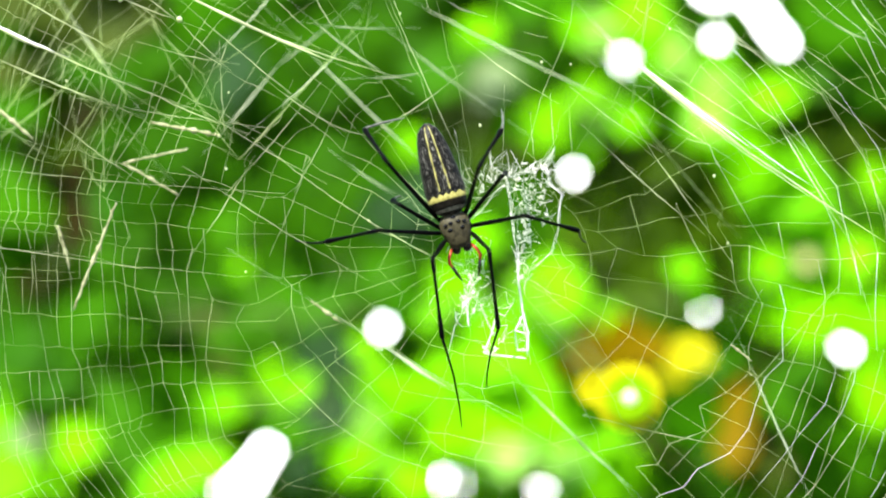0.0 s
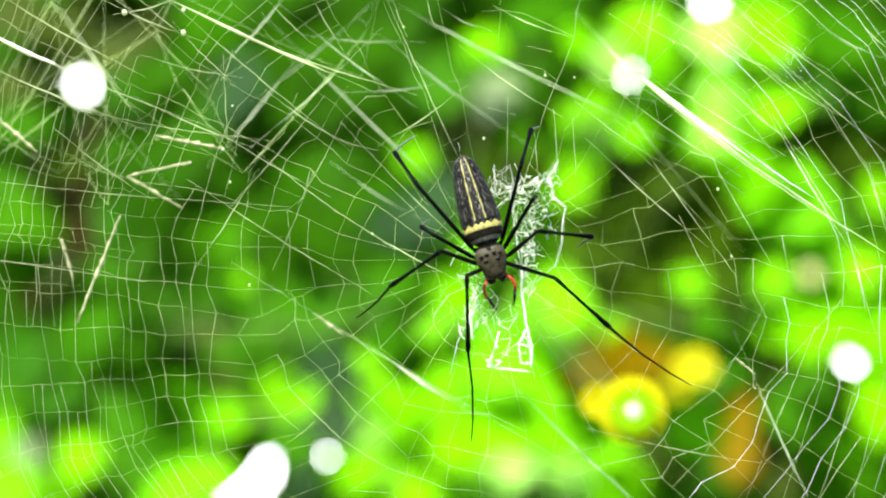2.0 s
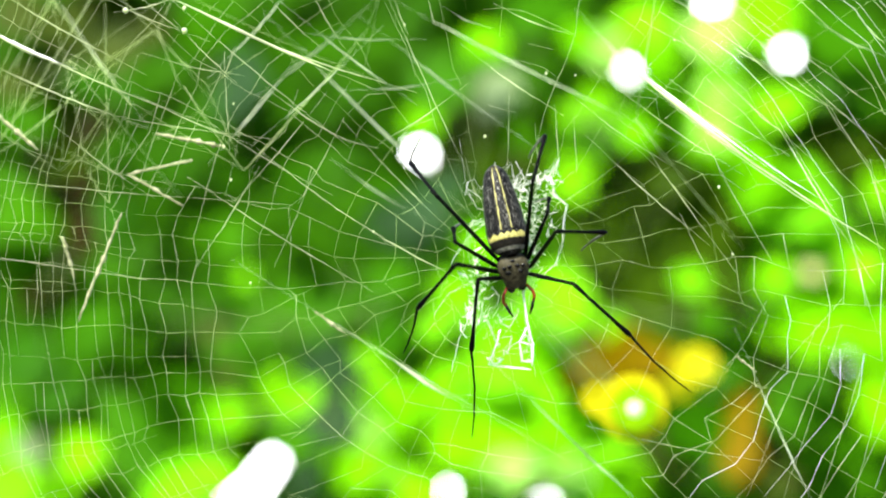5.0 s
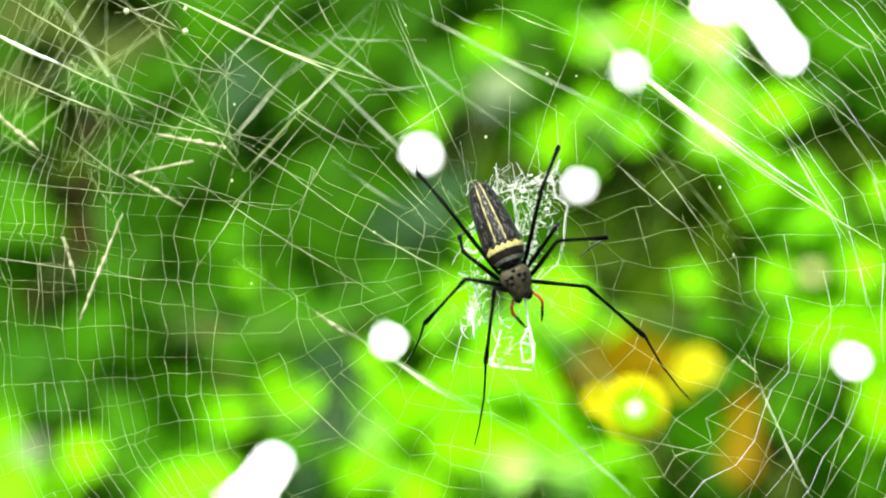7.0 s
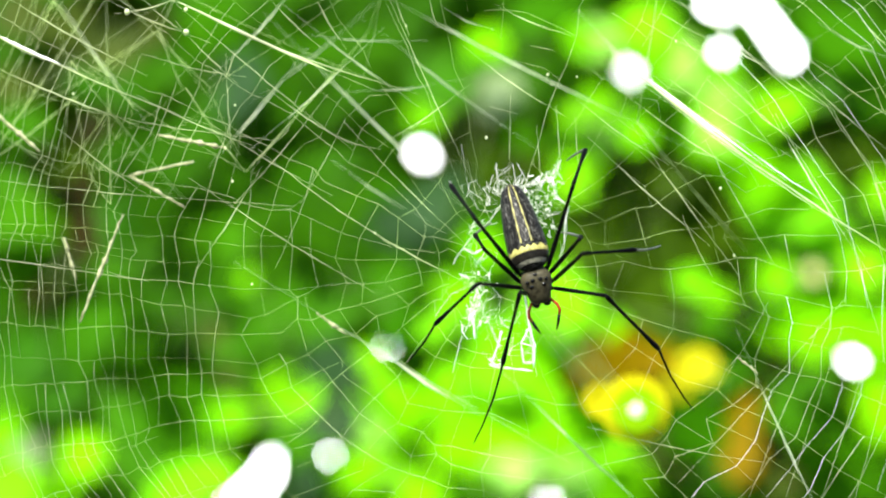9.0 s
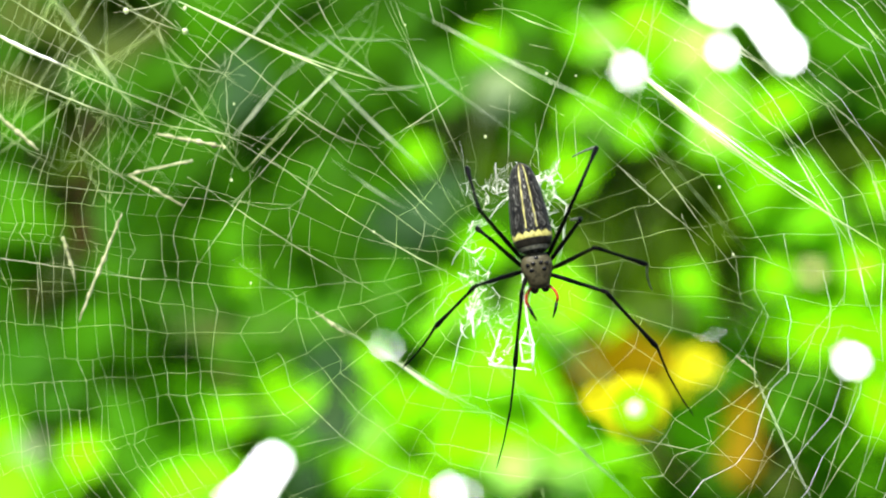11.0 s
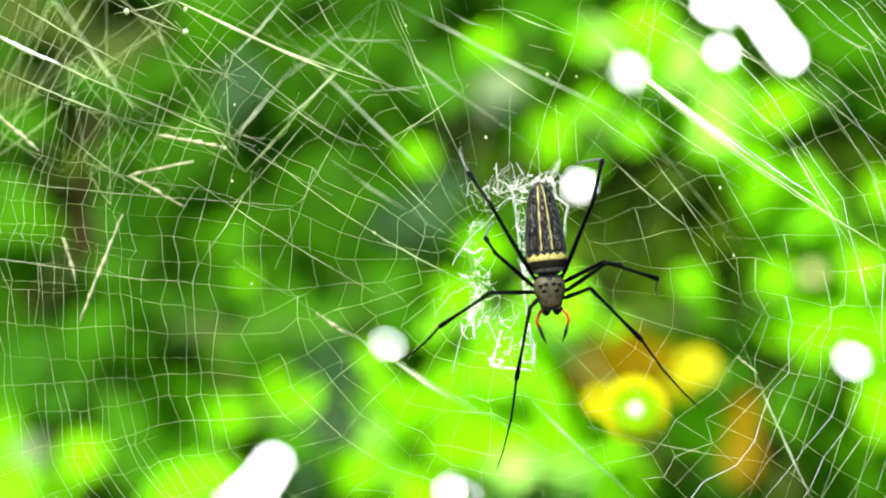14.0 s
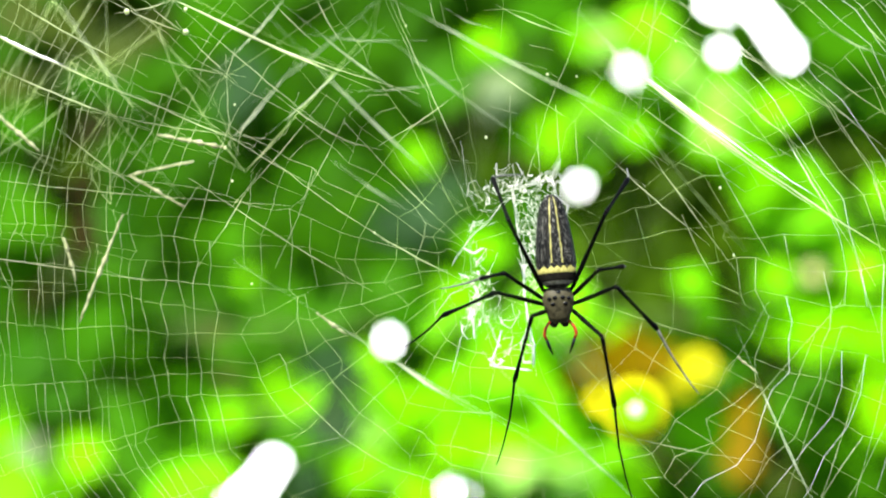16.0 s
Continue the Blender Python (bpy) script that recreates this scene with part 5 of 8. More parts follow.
    walk(legs[1][1], [
        (0.0, pose(-0.02323, -0.01398, 0.00882, -34.9, -92.7)), (0.5, pose(-0.02812, -0.00405, 0.00759, -43.1, -93.3)), (0.75, pose(-0.02703, -0.00690, 0.00862, -43.6, -91.7)),
        (1.0, pose(-0.02600, -0.00874, 0.00944, -43.9, -89.9)), (1.25, pose(-0.02346, -0.01266, 0.01022, -37.2, -90.3)), (1.5, pose(-0.02101, -0.01529, 0.01072, -29.1, -89.9)),
        (2.0, pose(-0.01445, -0.01909, 0.01228, -17.5, -114.0)), (2.5, pose(-0.01531, -0.01738, 0.01400, -20.3, -134.7)), (3.0, pose(-0.01469, -0.01774, 0.01400, -14.0, -137.6)),
        (3.5, pose(-0.01810, -0.01667, 0.01245, -9.6, -139.8)), (4.0, pose(-0.01843, -0.01624, 0.01265, -9.0, -140.7)), (4.2, pose(-0.01854, -0.01612, 0.01270, -8.8, -140.9)),
        (4.5, pose(-0.01826, -0.01608, 0.01304, -9.1, -139.5)), (5.0, pose(-0.01755, -0.01605, 0.01376, -10.1, -135.7)), (5.5, pose(-0.01669, -0.01616, 0.01437, -11.6, -131.2)),
        (6.0, pose(-0.01595, -0.01640, 0.01467, -13.1, -127.3)), (6.3, pose(-0.01566, -0.01654, 0.01473, -13.7, -125.8)), (6.5, pose(-0.01541, -0.01678, 0.01464, -13.5, -124.9)),
        (7.0, pose(-0.01463, -0.01755, 0.01427, -12.5, -122.1)), (7.5, pose(-0.01415, -0.01734, 0.01484, -18.1, -120.8)), (8.0, pose(-0.01500, -0.01624, 0.01551, -18.1, -119.9)),
        (8.5, pose(-0.01561, -0.01738, 0.01378, -16.2, -121.3)), (9.0, pose(-0.01800, -0.01704, 0.01205, -15.9, -126.4)), (9.2, pose(-0.01817, -0.01724, 0.01157, -16.1, -126.8)),
        (9.5, pose(-0.01852, -0.01763, 0.01053, -16.6, -127.7)), (10.0, pose(-0.01921, -0.01835, 0.00816, -17.8, -129.5)), (10.5, pose(-0.01984, -0.01887, 0.00540, -19.3, -131.4)),
        (11.0, pose(-0.02029, -0.01908, 0.00292, -20.9, -132.8)), (11.3, pose(-0.02045, -0.01909, 0.00189, -21.6, -133.3)), (11.5, pose(-0.02061, -0.01887, 0.00257, -21.3, -133.1)),
        (12.0, pose(-0.02123, -0.01795, 0.00451, -20.4, -132.3)), (12.5, pose(-0.02039, -0.01778, 0.00721, -16.8, -129.3)), (13.0, pose(-0.02068, -0.01852, 0.00413, -21.4, -124.4)),
        (13.5, pose(-0.02107, -0.01839, 0.00310, -21.3, -123.7)), (14.0, pose(-0.01886, -0.01977, 0.00478, -17.0, -121.7)), (14.2, pose(-0.01870, -0.01968, 0.00554, -15.6, -121.0)),
        (14.5, pose(-0.01863, -0.01961, 0.00593, -18.0, -121.4)), (14.75, pose(-0.01871, -0.01931, 0.00668, -16.4, -121.1)), (15.0, pose(-0.01879, -0.01901, 0.00733, -15.0, -120.6)),
        (15.2, pose(-0.01956, -0.01802, 0.00827, -16.7, -121.2)), (15.5, pose(-0.02009, -0.01764, 0.00814, -21.1, -121.3)), (15.7, pose(-0.02020, -0.01714, 0.00895, -22.4, -119.2)),
        (16.0, pose(-0.01973, -0.01719, 0.00960, -23.2, -117.1)),
    ])
    walk(legs[1][2], [
        (0.0, pose(-0.04017, -0.00214, 0.00802, -63.9, -91.2)), (0.5, pose(-0.04319, 0.01009, 0.00673, -59.8, -82.2)), (0.75, pose(-0.04200, 0.00737, 0.00819, -54.9, -76.5)),
        (1.0, pose(-0.04090, 0.00562, 0.00946, -49.4, -72.1)), (1.25, pose(-0.03995, -0.00016, 0.01013, -48.1, -78.7)), (1.5, pose(-0.03909, -0.00523, 0.01074, -46.0, -84.5)),
        (2.0, pose(-0.03247, -0.01287, 0.00424, -43.3, -130.7)), (2.5, pose(-0.02911, -0.01019, 0.00036, -23.5, -149.3)), (3.0, pose(-0.02824, -0.01273, -0.00082, -22.2, -153.9)),
        (3.5, pose(-0.03127, -0.01323, -0.00313, -26.3, -160.3)), (4.0, pose(-0.03138, -0.01300, -0.00315, -21.7, -162.2)), (4.2, pose(-0.03142, -0.01294, -0.00317, -20.2, -162.8)),
        (4.5, pose(-0.03154, -0.01280, -0.00249, -21.8, -162.1)), (5.0, pose(-0.03178, -0.01242, -0.00081, -26.0, -160.4)), (5.5, pose(-0.03194, -0.01201, 0.00101, -31.1, -158.5)),
        (6.0, pose(-0.03198, -0.01172, 0.00246, -35.7, -157.1)), (6.3, pose(-0.03197, -0.01164, 0.00299, -37.6, -156.6)), (6.5, pose(-0.03191, -0.01197, 0.00313, -37.6, -154.9)),
        (7.0, pose(-0.03173, -0.01308, 0.00353, -37.7, -149.4)), (7.5, pose(-0.03105, -0.01092, 0.00478, -36.5, -144.5)), (8.0, pose(-0.03205, -0.00982, 0.00571, -33.3, -144.5)),
        (8.5, pose(-0.03259, -0.01160, 0.00347, -31.8, -143.2)), (9.0, pose(-0.03402, -0.01136, 0.00025, -35.2, -143.9)), (9.2, pose(-0.03408, -0.01149, -0.00033, -35.1, -143.8)),
        (9.5, pose(-0.03421, -0.01171, -0.00159, -34.9, -143.6)), (10.0, pose(-0.03440, -0.01202, -0.00438, -34.7, -143.1)), (10.5, pose(-0.03449, -0.01202, -0.00750, -34.6, -142.5)),
        (11.0, pose(-0.03448, -0.01170, -0.01020, -34.7, -141.9)), (11.3, pose(-0.03445, -0.01147, -0.01129, -34.9, -141.7)), (11.5, pose(-0.03470, -0.01135, -0.01058, -33.9, -142.8)),
        (12.0, pose(-0.03558, -0.01074, -0.00853, -31.0, -146.2)), (12.5, pose(-0.03572, -0.01181, -0.00534, -32.8, -144.7)), (13.0, pose(-0.03657, -0.01097, -0.00675, -48.6, -139.3)),
        (13.5, pose(-0.03711, -0.01088, -0.00758, -50.7, -139.5)), (14.0, pose(-0.03569, -0.01373, -0.00563, -45.5, -136.3)), (14.2, pose(-0.03578, -0.01412, -0.00471, -45.4, -141.3)),
        (14.5, pose(-0.03543, -0.01322, -0.00432, -43.6, -144.2)), (14.75, pose(-0.03571, -0.01345, -0.00356, -41.9, -145.4)), (15.0, pose(-0.03599, -0.01366, -0.00285, -40.3, -146.5)),
        (15.2, pose(-0.03652, -0.01209, -0.00199, -38.5, -146.1)), (15.5, pose(-0.03658, -0.01019, -0.00189, -41.7, -142.4)), (15.7, pose(-0.03690, -0.00924, -0.00037, -41.3, -142.9)),
        (16.0, pose(-0.03666, -0.00903, 0.00094, -39.3, -137.7)),
    ])
    walk(legs[2][0], [
        (0.0, pose(-0.00504, 0.00020, 0.00180, 32.9, -38.7)), (0.5, pose(-0.00504, 0.00020, 0.00180, 35.1, -41.2)), (0.75, pose(-0.00504, 0.00020, 0.00180, 34.2, -40.6)),
        (1.0, pose(-0.00504, 0.00020, 0.00180, 33.2, -40.1)), (1.25, pose(-0.00504, 0.00020, 0.00180, 32.7, -39.3)), (1.5, pose(-0.00504, 0.00020, 0.00180, 32.1, -38.5)),
        (2.0, pose(-0.00504, 0.00020, 0.00180, 28.3, -37.8)), (2.5, pose(-0.00504, 0.00020, 0.00180, 22.2, -36.8)), (3.0, pose(-0.00504, 0.00020, 0.00180, 20.2, -39.4)),
        (3.5, pose(-0.00504, 0.00020, 0.00180, 20.5, -38.1)), (4.0, pose(-0.00504, 0.00020, 0.00180, 17.9, -44.0)), (4.2, pose(-0.00504, 0.00020, 0.00180, 17.0, -45.9)),
        (4.5, pose(-0.00504, 0.00020, 0.00180, 16.8, -44.2)), (5.0, pose(-0.00504, 0.00020, 0.00180, 16.5, -40.1)), (5.5, pose(-0.00504, 0.00020, 0.00180, 16.5, -35.4)),
        (6.0, pose(-0.00504, 0.00020, 0.00180, 17.0, -31.7)), (6.3, pose(-0.00504, 0.00020, 0.00180, 17.4, -30.3)), (6.5, pose(-0.00504, 0.00020, 0.00180, 18.1, -28.8)),
        (7.0, pose(-0.00504, 0.00020, 0.00180, 20.5, -24.3)), (7.5, pose(-0.00504, 0.00020, 0.00180, 19.9, -20.4)), (8.0, pose(-0.00504, 0.00020, 0.00180, 13.1, -24.5)),
        (8.5, pose(-0.00504, 0.00020, 0.00180, 16.0, -26.3)), (9.0, pose(-0.00504, 0.00020, 0.00180, 17.2, -28.0)), (9.2, pose(-0.00504, 0.00020, 0.00180, 18.4, -28.2)),
        (9.5, pose(-0.00504, 0.00020, 0.00180, 21.0, -28.7)), (10.0, pose(-0.00504, 0.00020, 0.00180, 26.5, -29.8)), (10.5, pose(-0.00504, 0.00020, 0.00180, 32.2, -31.1)),
        (11.0, pose(-0.00504, 0.00020, 0.00180, 37.1, -32.6)), (11.3, pose(-0.00504, 0.00020, 0.00180, 39.1, -33.3)), (11.5, pose(-0.00504, 0.00020, 0.00180, 37.7, -35.5)),
        (12.0, pose(-0.00504, 0.00020, 0.00180, 33.4, -42.3)), (12.5, pose(-0.00504, 0.00020, 0.00180, 26.6, -39.2)), (13.0, pose(-0.00504, 0.00020, 0.00180, 32.4, -41.9)),
        (13.5, pose(-0.00504, 0.00020, 0.00180, 29.6, -42.3)), (14.0, pose(-0.00504, 0.00020, 0.00180, 25.4, -40.8)), (14.2, pose(-0.00504, 0.00020, 0.00180, 21.5, -41.0)),
        (14.5, pose(-0.00504, 0.00020, 0.00180, 22.2, -40.4)), (14.75, pose(-0.00504, 0.00020, 0.00180, 22.7, -38.5)), (15.0, pose(-0.00504, 0.00020, 0.00180, 23.2, -36.6)),
        (15.2, pose(-0.00504, 0.00020, 0.00180, 20.4, -37.0)), (15.5, pose(-0.00504, 0.00020, 0.00180, 25.2, -37.9)), (15.7, pose(-0.00504, 0.00020, 0.00180, 30.4, -35.2)),
        (16.0, pose(-0.00504, 0.00020, 0.00180, 30.0, -45.4)),
    ])
    walk(legs[2][1], [
        (0.0, pose(-0.01482, -0.00991, 0.01400, -78.5, -71.4)), (0.5, pose(-0.01506, -0.01052, 0.01327, -67.4, -57.4)), (0.75, pose(-0.01506, -0.01027, 0.01350, -68.8, -58.2)),
        (1.0, pose(-0.01507, -0.01000, 0.01372, -70.3, -58.9)), (1.25, pose(-0.01496, -0.00985, 0.01394, -66.6, -59.8)), (1.5, pose(-0.01485, -0.00970, 0.01416, -62.7, -60.2)),
        (2.0, pose(-0.01510, -0.00864, 0.01475, -63.4, -58.8)), (2.5, pose(-0.01537, -0.00684, 0.01561, -63.1, -70.8)), (3.0, pose(-0.01614, -0.00622, 0.01530, -64.1, -70.9)),
        (3.5, pose(-0.01581, -0.00634, 0.01552, -79.0, -118.5)), (4.0, pose(-0.01735, -0.00553, 0.01455, -87.6, -119.0)), (4.2, pose(-0.01784, -0.00525, 0.01419, -89.6, 29.7)),
        (4.5, pose(-0.01748, -0.00518, 0.01457, -87.8, 25.5)), (5.0, pose(-0.01654, -0.00508, 0.01547, -83.0, 26.2)), (5.5, pose(-0.01540, -0.00509, 0.01635, -76.6, 27.5)),
        (6.0, pose(-0.01439, -0.00526, 0.01696, -70.3, 28.4)), (6.3, pose(-0.01400, -0.00536, 0.01715, -67.6, 28.7)), (6.5, pose(-0.01356, -0.00560, 0.01731, -69.2, 26.6)),
        (7.0, pose(-0.01220, -0.00633, 0.01770, -73.3, 16.5)), (7.5, pose(-0.01115, -0.00614, 0.01821, -75.0, 7.1)), (8.0, pose(-0.01256, -0.00401, 0.01831, -79.2, 6.4)),
        (8.5, pose(-0.01297, -0.00495, 0.01785, -78.5, -29.5)), (9.0, pose(-0.01340, -0.00531, 0.01751, -68.7, -29.1)), (9.2, pose(-0.01339, -0.00569, 0.01737, -68.2, -31.5)),
        (9.5, pose(-0.01338, -0.00648, 0.01706, -66.9, -36.2)), (10.0, pose(-0.01331, -0.00810, 0.01627, -63.5, -44.6)), (10.5, pose(-0.01319, -0.00974, 0.01528, -59.2, -51.2)),
        (11.0, pose(-0.01304, -0.01104, 0.01431, -55.3, -55.3)), (11.3, pose(-0.01297, -0.01154, 0.01389, -53.6, -56.6)), (11.5, pose(-0.01359, -0.01120, 0.01379, -55.0, -58.8)),
        (12.0, pose(-0.01552, -0.01004, 0.01330, -58.9, -66.0)), (12.5, pose(-0.01558, -0.00814, 0.01470, -61.7, -68.2)), (13.0, pose(-0.01554, -0.00978, 0.01351, -53.8, -42.2)),
        (13.5, pose(-0.01594, -0.00899, 0.01378, -52.0, -36.3)), (14.0, pose(-0.01604, -0.00780, 0.01453, -53.8, -31.3)), (14.2, pose(-0.01640, -0.00662, 0.01489, -59.7, -36.8)),
        (14.5, pose(-0.01622, -0.00683, 0.01493, -63.3, -38.8)), (14.75, pose(-0.01574, -0.00699, 0.01524, -63.0, -43.5)), (15.0, pose(-0.01525, -0.00714, 0.01554, -62.3, -47.8)),
        (15.2, pose(-0.01554, -0.00631, 0.01574, -63.6, -33.7)), (15.5, pose(-0.01540, -0.00774, 0.01509, -63.4, -74.0)), (15.7, pose(-0.01430, -0.00923, 0.01493, -42.3, -96.8)),
        (16.0, pose(-0.01652, -0.00910, 0.01314, -19.5, -103.6)),
    ])
    walk(legs[2][2], [
        (0.0, pose(-0.01641, -0.00167, 0.01454, -76.4, 120.6)), (0.5, pose(-0.01779, -0.00275, 0.01501, -72.0, 118.0)), (0.75, pose(-0.01764, -0.00242, 0.01510, -73.1, 116.7)),
        (1.0, pose(-0.01750, -0.00209, 0.01519, -74.2, 115.2)), (1.25, pose(-0.01785, -0.00213, 0.01562, -73.0, 114.0)), (1.5, pose(-0.01820, -0.00223, 0.01608, -71.8, 112.9)),
        (2.0, pose(-0.01832, -0.00112, 0.01670, -73.6, 121.4)), (2.5, pose(-0.01896, 0.00066, 0.01686, -71.5, 139.7)), (3.0, pose(-0.01961, 0.00134, 0.01651, -72.2, 142.3)),
        (3.5, pose(-0.01722, 0.00192, 0.01475, -64.3, -173.4)), (4.0, pose(-0.01766, 0.00287, 0.01438, -68.1, 153.1)), (4.2, pose(-0.01781, 0.00316, 0.01424, -67.8, 141.1)),
        (4.5, pose(-0.01735, 0.00322, 0.01486, -66.4, 139.8)), (5.0, pose(-0.01608, 0.00327, 0.01639, -63.0, 137.4)), (5.5, pose(-0.01449, 0.00309, 0.01808, -59.2, 135.4)),
        (6.0, pose(-0.01304, 0.00266, 0.01945, -56.2, 134.3)), (6.3, pose(-0.01246, 0.00242, 0.01996, -55.1, 133.9)), (6.5, pose(-0.01223, 0.00226, 0.01998, -55.2, 130.8)),
        (7.0, pose(-0.01152, 0.00172, 0.02002, -54.8, 120.5)), (7.5, pose(-0.01088, 0.00199, 0.02038, -56.5, 112.4)), (8.0, pose(-0.01239, 0.00425, 0.01988, -53.6, 108.5)),
        (8.5, pose(-0.01380, 0.00330, 0.01931, -51.8, 95.1)), (9.0, pose(-0.01488, 0.00253, 0.02017, -60.4, 106.6)), (9.2, pose(-0.01503, 0.00212, 0.02004, -61.7, 107.5)),
        (9.5, pose(-0.01533, 0.00126, 0.01972, -64.2, 109.7)), (10.0, pose(-0.01595, -0.00058, 0.01895, -69.4, 115.5)), (10.5, pose(-0.01654, -0.00251, 0.01798, -74.4, 124.6)),
        (11.0, pose(-0.01698, -0.00413, 0.01704, -78.2, 136.4)), (11.3, pose(-0.01714, -0.00477, 0.01663, -79.5, 142.8)), (11.5, pose(-0.01771, -0.00430, 0.01629, -77.9, 136.4)),
        (12.0, pose(-0.01949, -0.00284, 0.01507, -72.7, 122.4)), (12.5, pose(-0.01928, -0.00073, 0.01619, -69.8, 122.1)), (13.0, pose(-0.01888, -0.00299, 0.01719, -76.0, 85.6)),
        (13.5, pose(-0.01901, -0.00237, 0.01796, -76.9, 101.7)), (14.0, pose(-0.01862, -0.00102, 0.01878, -70.0, 48.6)), (14.2, pose(-0.01895, 0.00064, 0.01829, -70.5, 46.8)),
        (14.5, pose(-0.01859, 0.00069, 0.01788, -76.0, 47.3)), (14.75, pose(-0.01837, 0.00050, 0.01801, -74.5, 27.1)), (15.0, pose(-0.01815, 0.00031, 0.01817, -71.1, 11.1)),
        (15.2, pose(-0.01761, 0.00123, 0.01886, -75.4, -13.1)), (15.5, pose(-0.01902, -0.00022, 0.01612, -77.1, -168.7)), (15.7, pose(-0.02047, -0.00357, 0.01419, -53.0, -102.0)),
        (16.0, pose(-0.02423, -0.00629, 0.01127, -11.9, -104.2)),
    ])
    walk(legs[3][0], [
        (0.0, pose(-0.00450, 0.00020, 0.00432, 27.3, -23.1)), (0.5, pose(-0.00450, 0.00020, 0.00432, 21.0, -27.0)), (0.75, pose(-0.00450, 0.00020, 0.00432, 20.9, -26.8)),
        (1.0, pose(-0.00450, 0.00020, 0.00432, 20.8, -26.7)), (1.25, pose(-0.00450, 0.00020, 0.00432, 16.0, -25.9)), (1.5, pose(-0.00450, 0.00020, 0.00432, 10.3, -25.3)),
        (2.0, pose(-0.00450, 0.00020, 0.00432, 7.2, -23.7)), (2.5, pose(-0.00450, 0.00020, 0.00432, 3.2, -25.9)), (3.0, pose(-0.00450, 0.00020, 0.00432, 3.7, -26.6)),
        (3.5, pose(-0.00450, 0.00020, 0.00432, -0.6, -32.3)), (4.0, pose(-0.00450, 0.00020, 0.00432, -4.8, -36.7)), (4.2, pose(-0.00450, 0.00020, 0.00432, -6.3, -38.2)),
        (4.5, pose(-0.00450, 0.00020, 0.00432, -6.3, -36.3)), (5.0, pose(-0.00450, 0.00020, 0.00432, -5.9, -31.7)), (5.5, pose(-0.00450, 0.00020, 0.00432, -5.2, -26.5)),
        (6.0, pose(-0.00450, 0.00020, 0.00432, -4.2, -22.2)), (6.3, pose(-0.00450, 0.00020, 0.00432, -3.6, -20.5)), (6.5, pose(-0.00450, 0.00020, 0.00432, -3.9, -19.3)),
        (7.0, pose(-0.00450, 0.00020, 0.00432, -5.1, -15.5)), (7.5, pose(-0.00450, 0.00020, 0.00432, 4.8, -11.3)), (8.0, pose(-0.00450, 0.00020, 0.00432, -8.3, -17.2)),
        (8.5, pose(-0.00450, 0.00020, 0.00432, 17.6, -18.1)), (9.0, pose(-0.00450, 0.00020, 0.00432, 22.2, -20.1)), (9.2, pose(-0.00450, 0.00020, 0.00432, 22.9, -20.5)),
        (9.5, pose(-0.00450, 0.00020, 0.00432, 24.3, -21.4)), (10.0, pose(-0.00450, 0.00020, 0.00432, 27.6, -23.3)), (10.5, pose(-0.00450, 0.00020, 0.00432, 31.2, -25.5)),
        (11.0, pose(-0.00450, 0.00020, 0.00432, 34.5, -27.6)), (11.3, pose(-0.00450, 0.00020, 0.00432, 35.8, -28.5)), (11.5, pose(-0.00450, 0.00020, 0.00432, 38.6, -28.7)),
        (12.0, pose(-0.00450, 0.00020, 0.00432, 46.4, -29.4)), (12.5, pose(-0.00450, 0.00020, 0.00432, 43.4, -26.2)), (13.0, pose(-0.00450, 0.00020, 0.00432, 25.8, -30.4)),
        (13.5, pose(-0.00450, 0.00020, 0.00432, 43.9, -33.1)), (14.0, pose(-0.00450, 0.00020, 0.00432, 16.3, -24.7)), (14.2, pose(-0.00450, 0.00020, 0.00432, 12.7, -23.3)),
        (14.5, pose(-0.00450, 0.00020, 0.00432, 16.0, -23.4)), (14.75, pose(-0.00450, 0.00020, 0.00432, 15.1, -22.6)), (15.0, pose(-0.00450, 0.00020, 0.00432, 14.3, -21.9)),
        (15.2, pose(-0.00450, 0.00020, 0.00432, 16.0, -22.8)), (15.5, pose(-0.00450, 0.00020, 0.00432, 13.7, -23.8)), (15.7, pose(-0.00450, 0.00020, 0.00432, 14.3, -21.3)),
        (16.0, pose(-0.00450, 0.00020, 0.00432, 21.8, -21.3)),
    ])
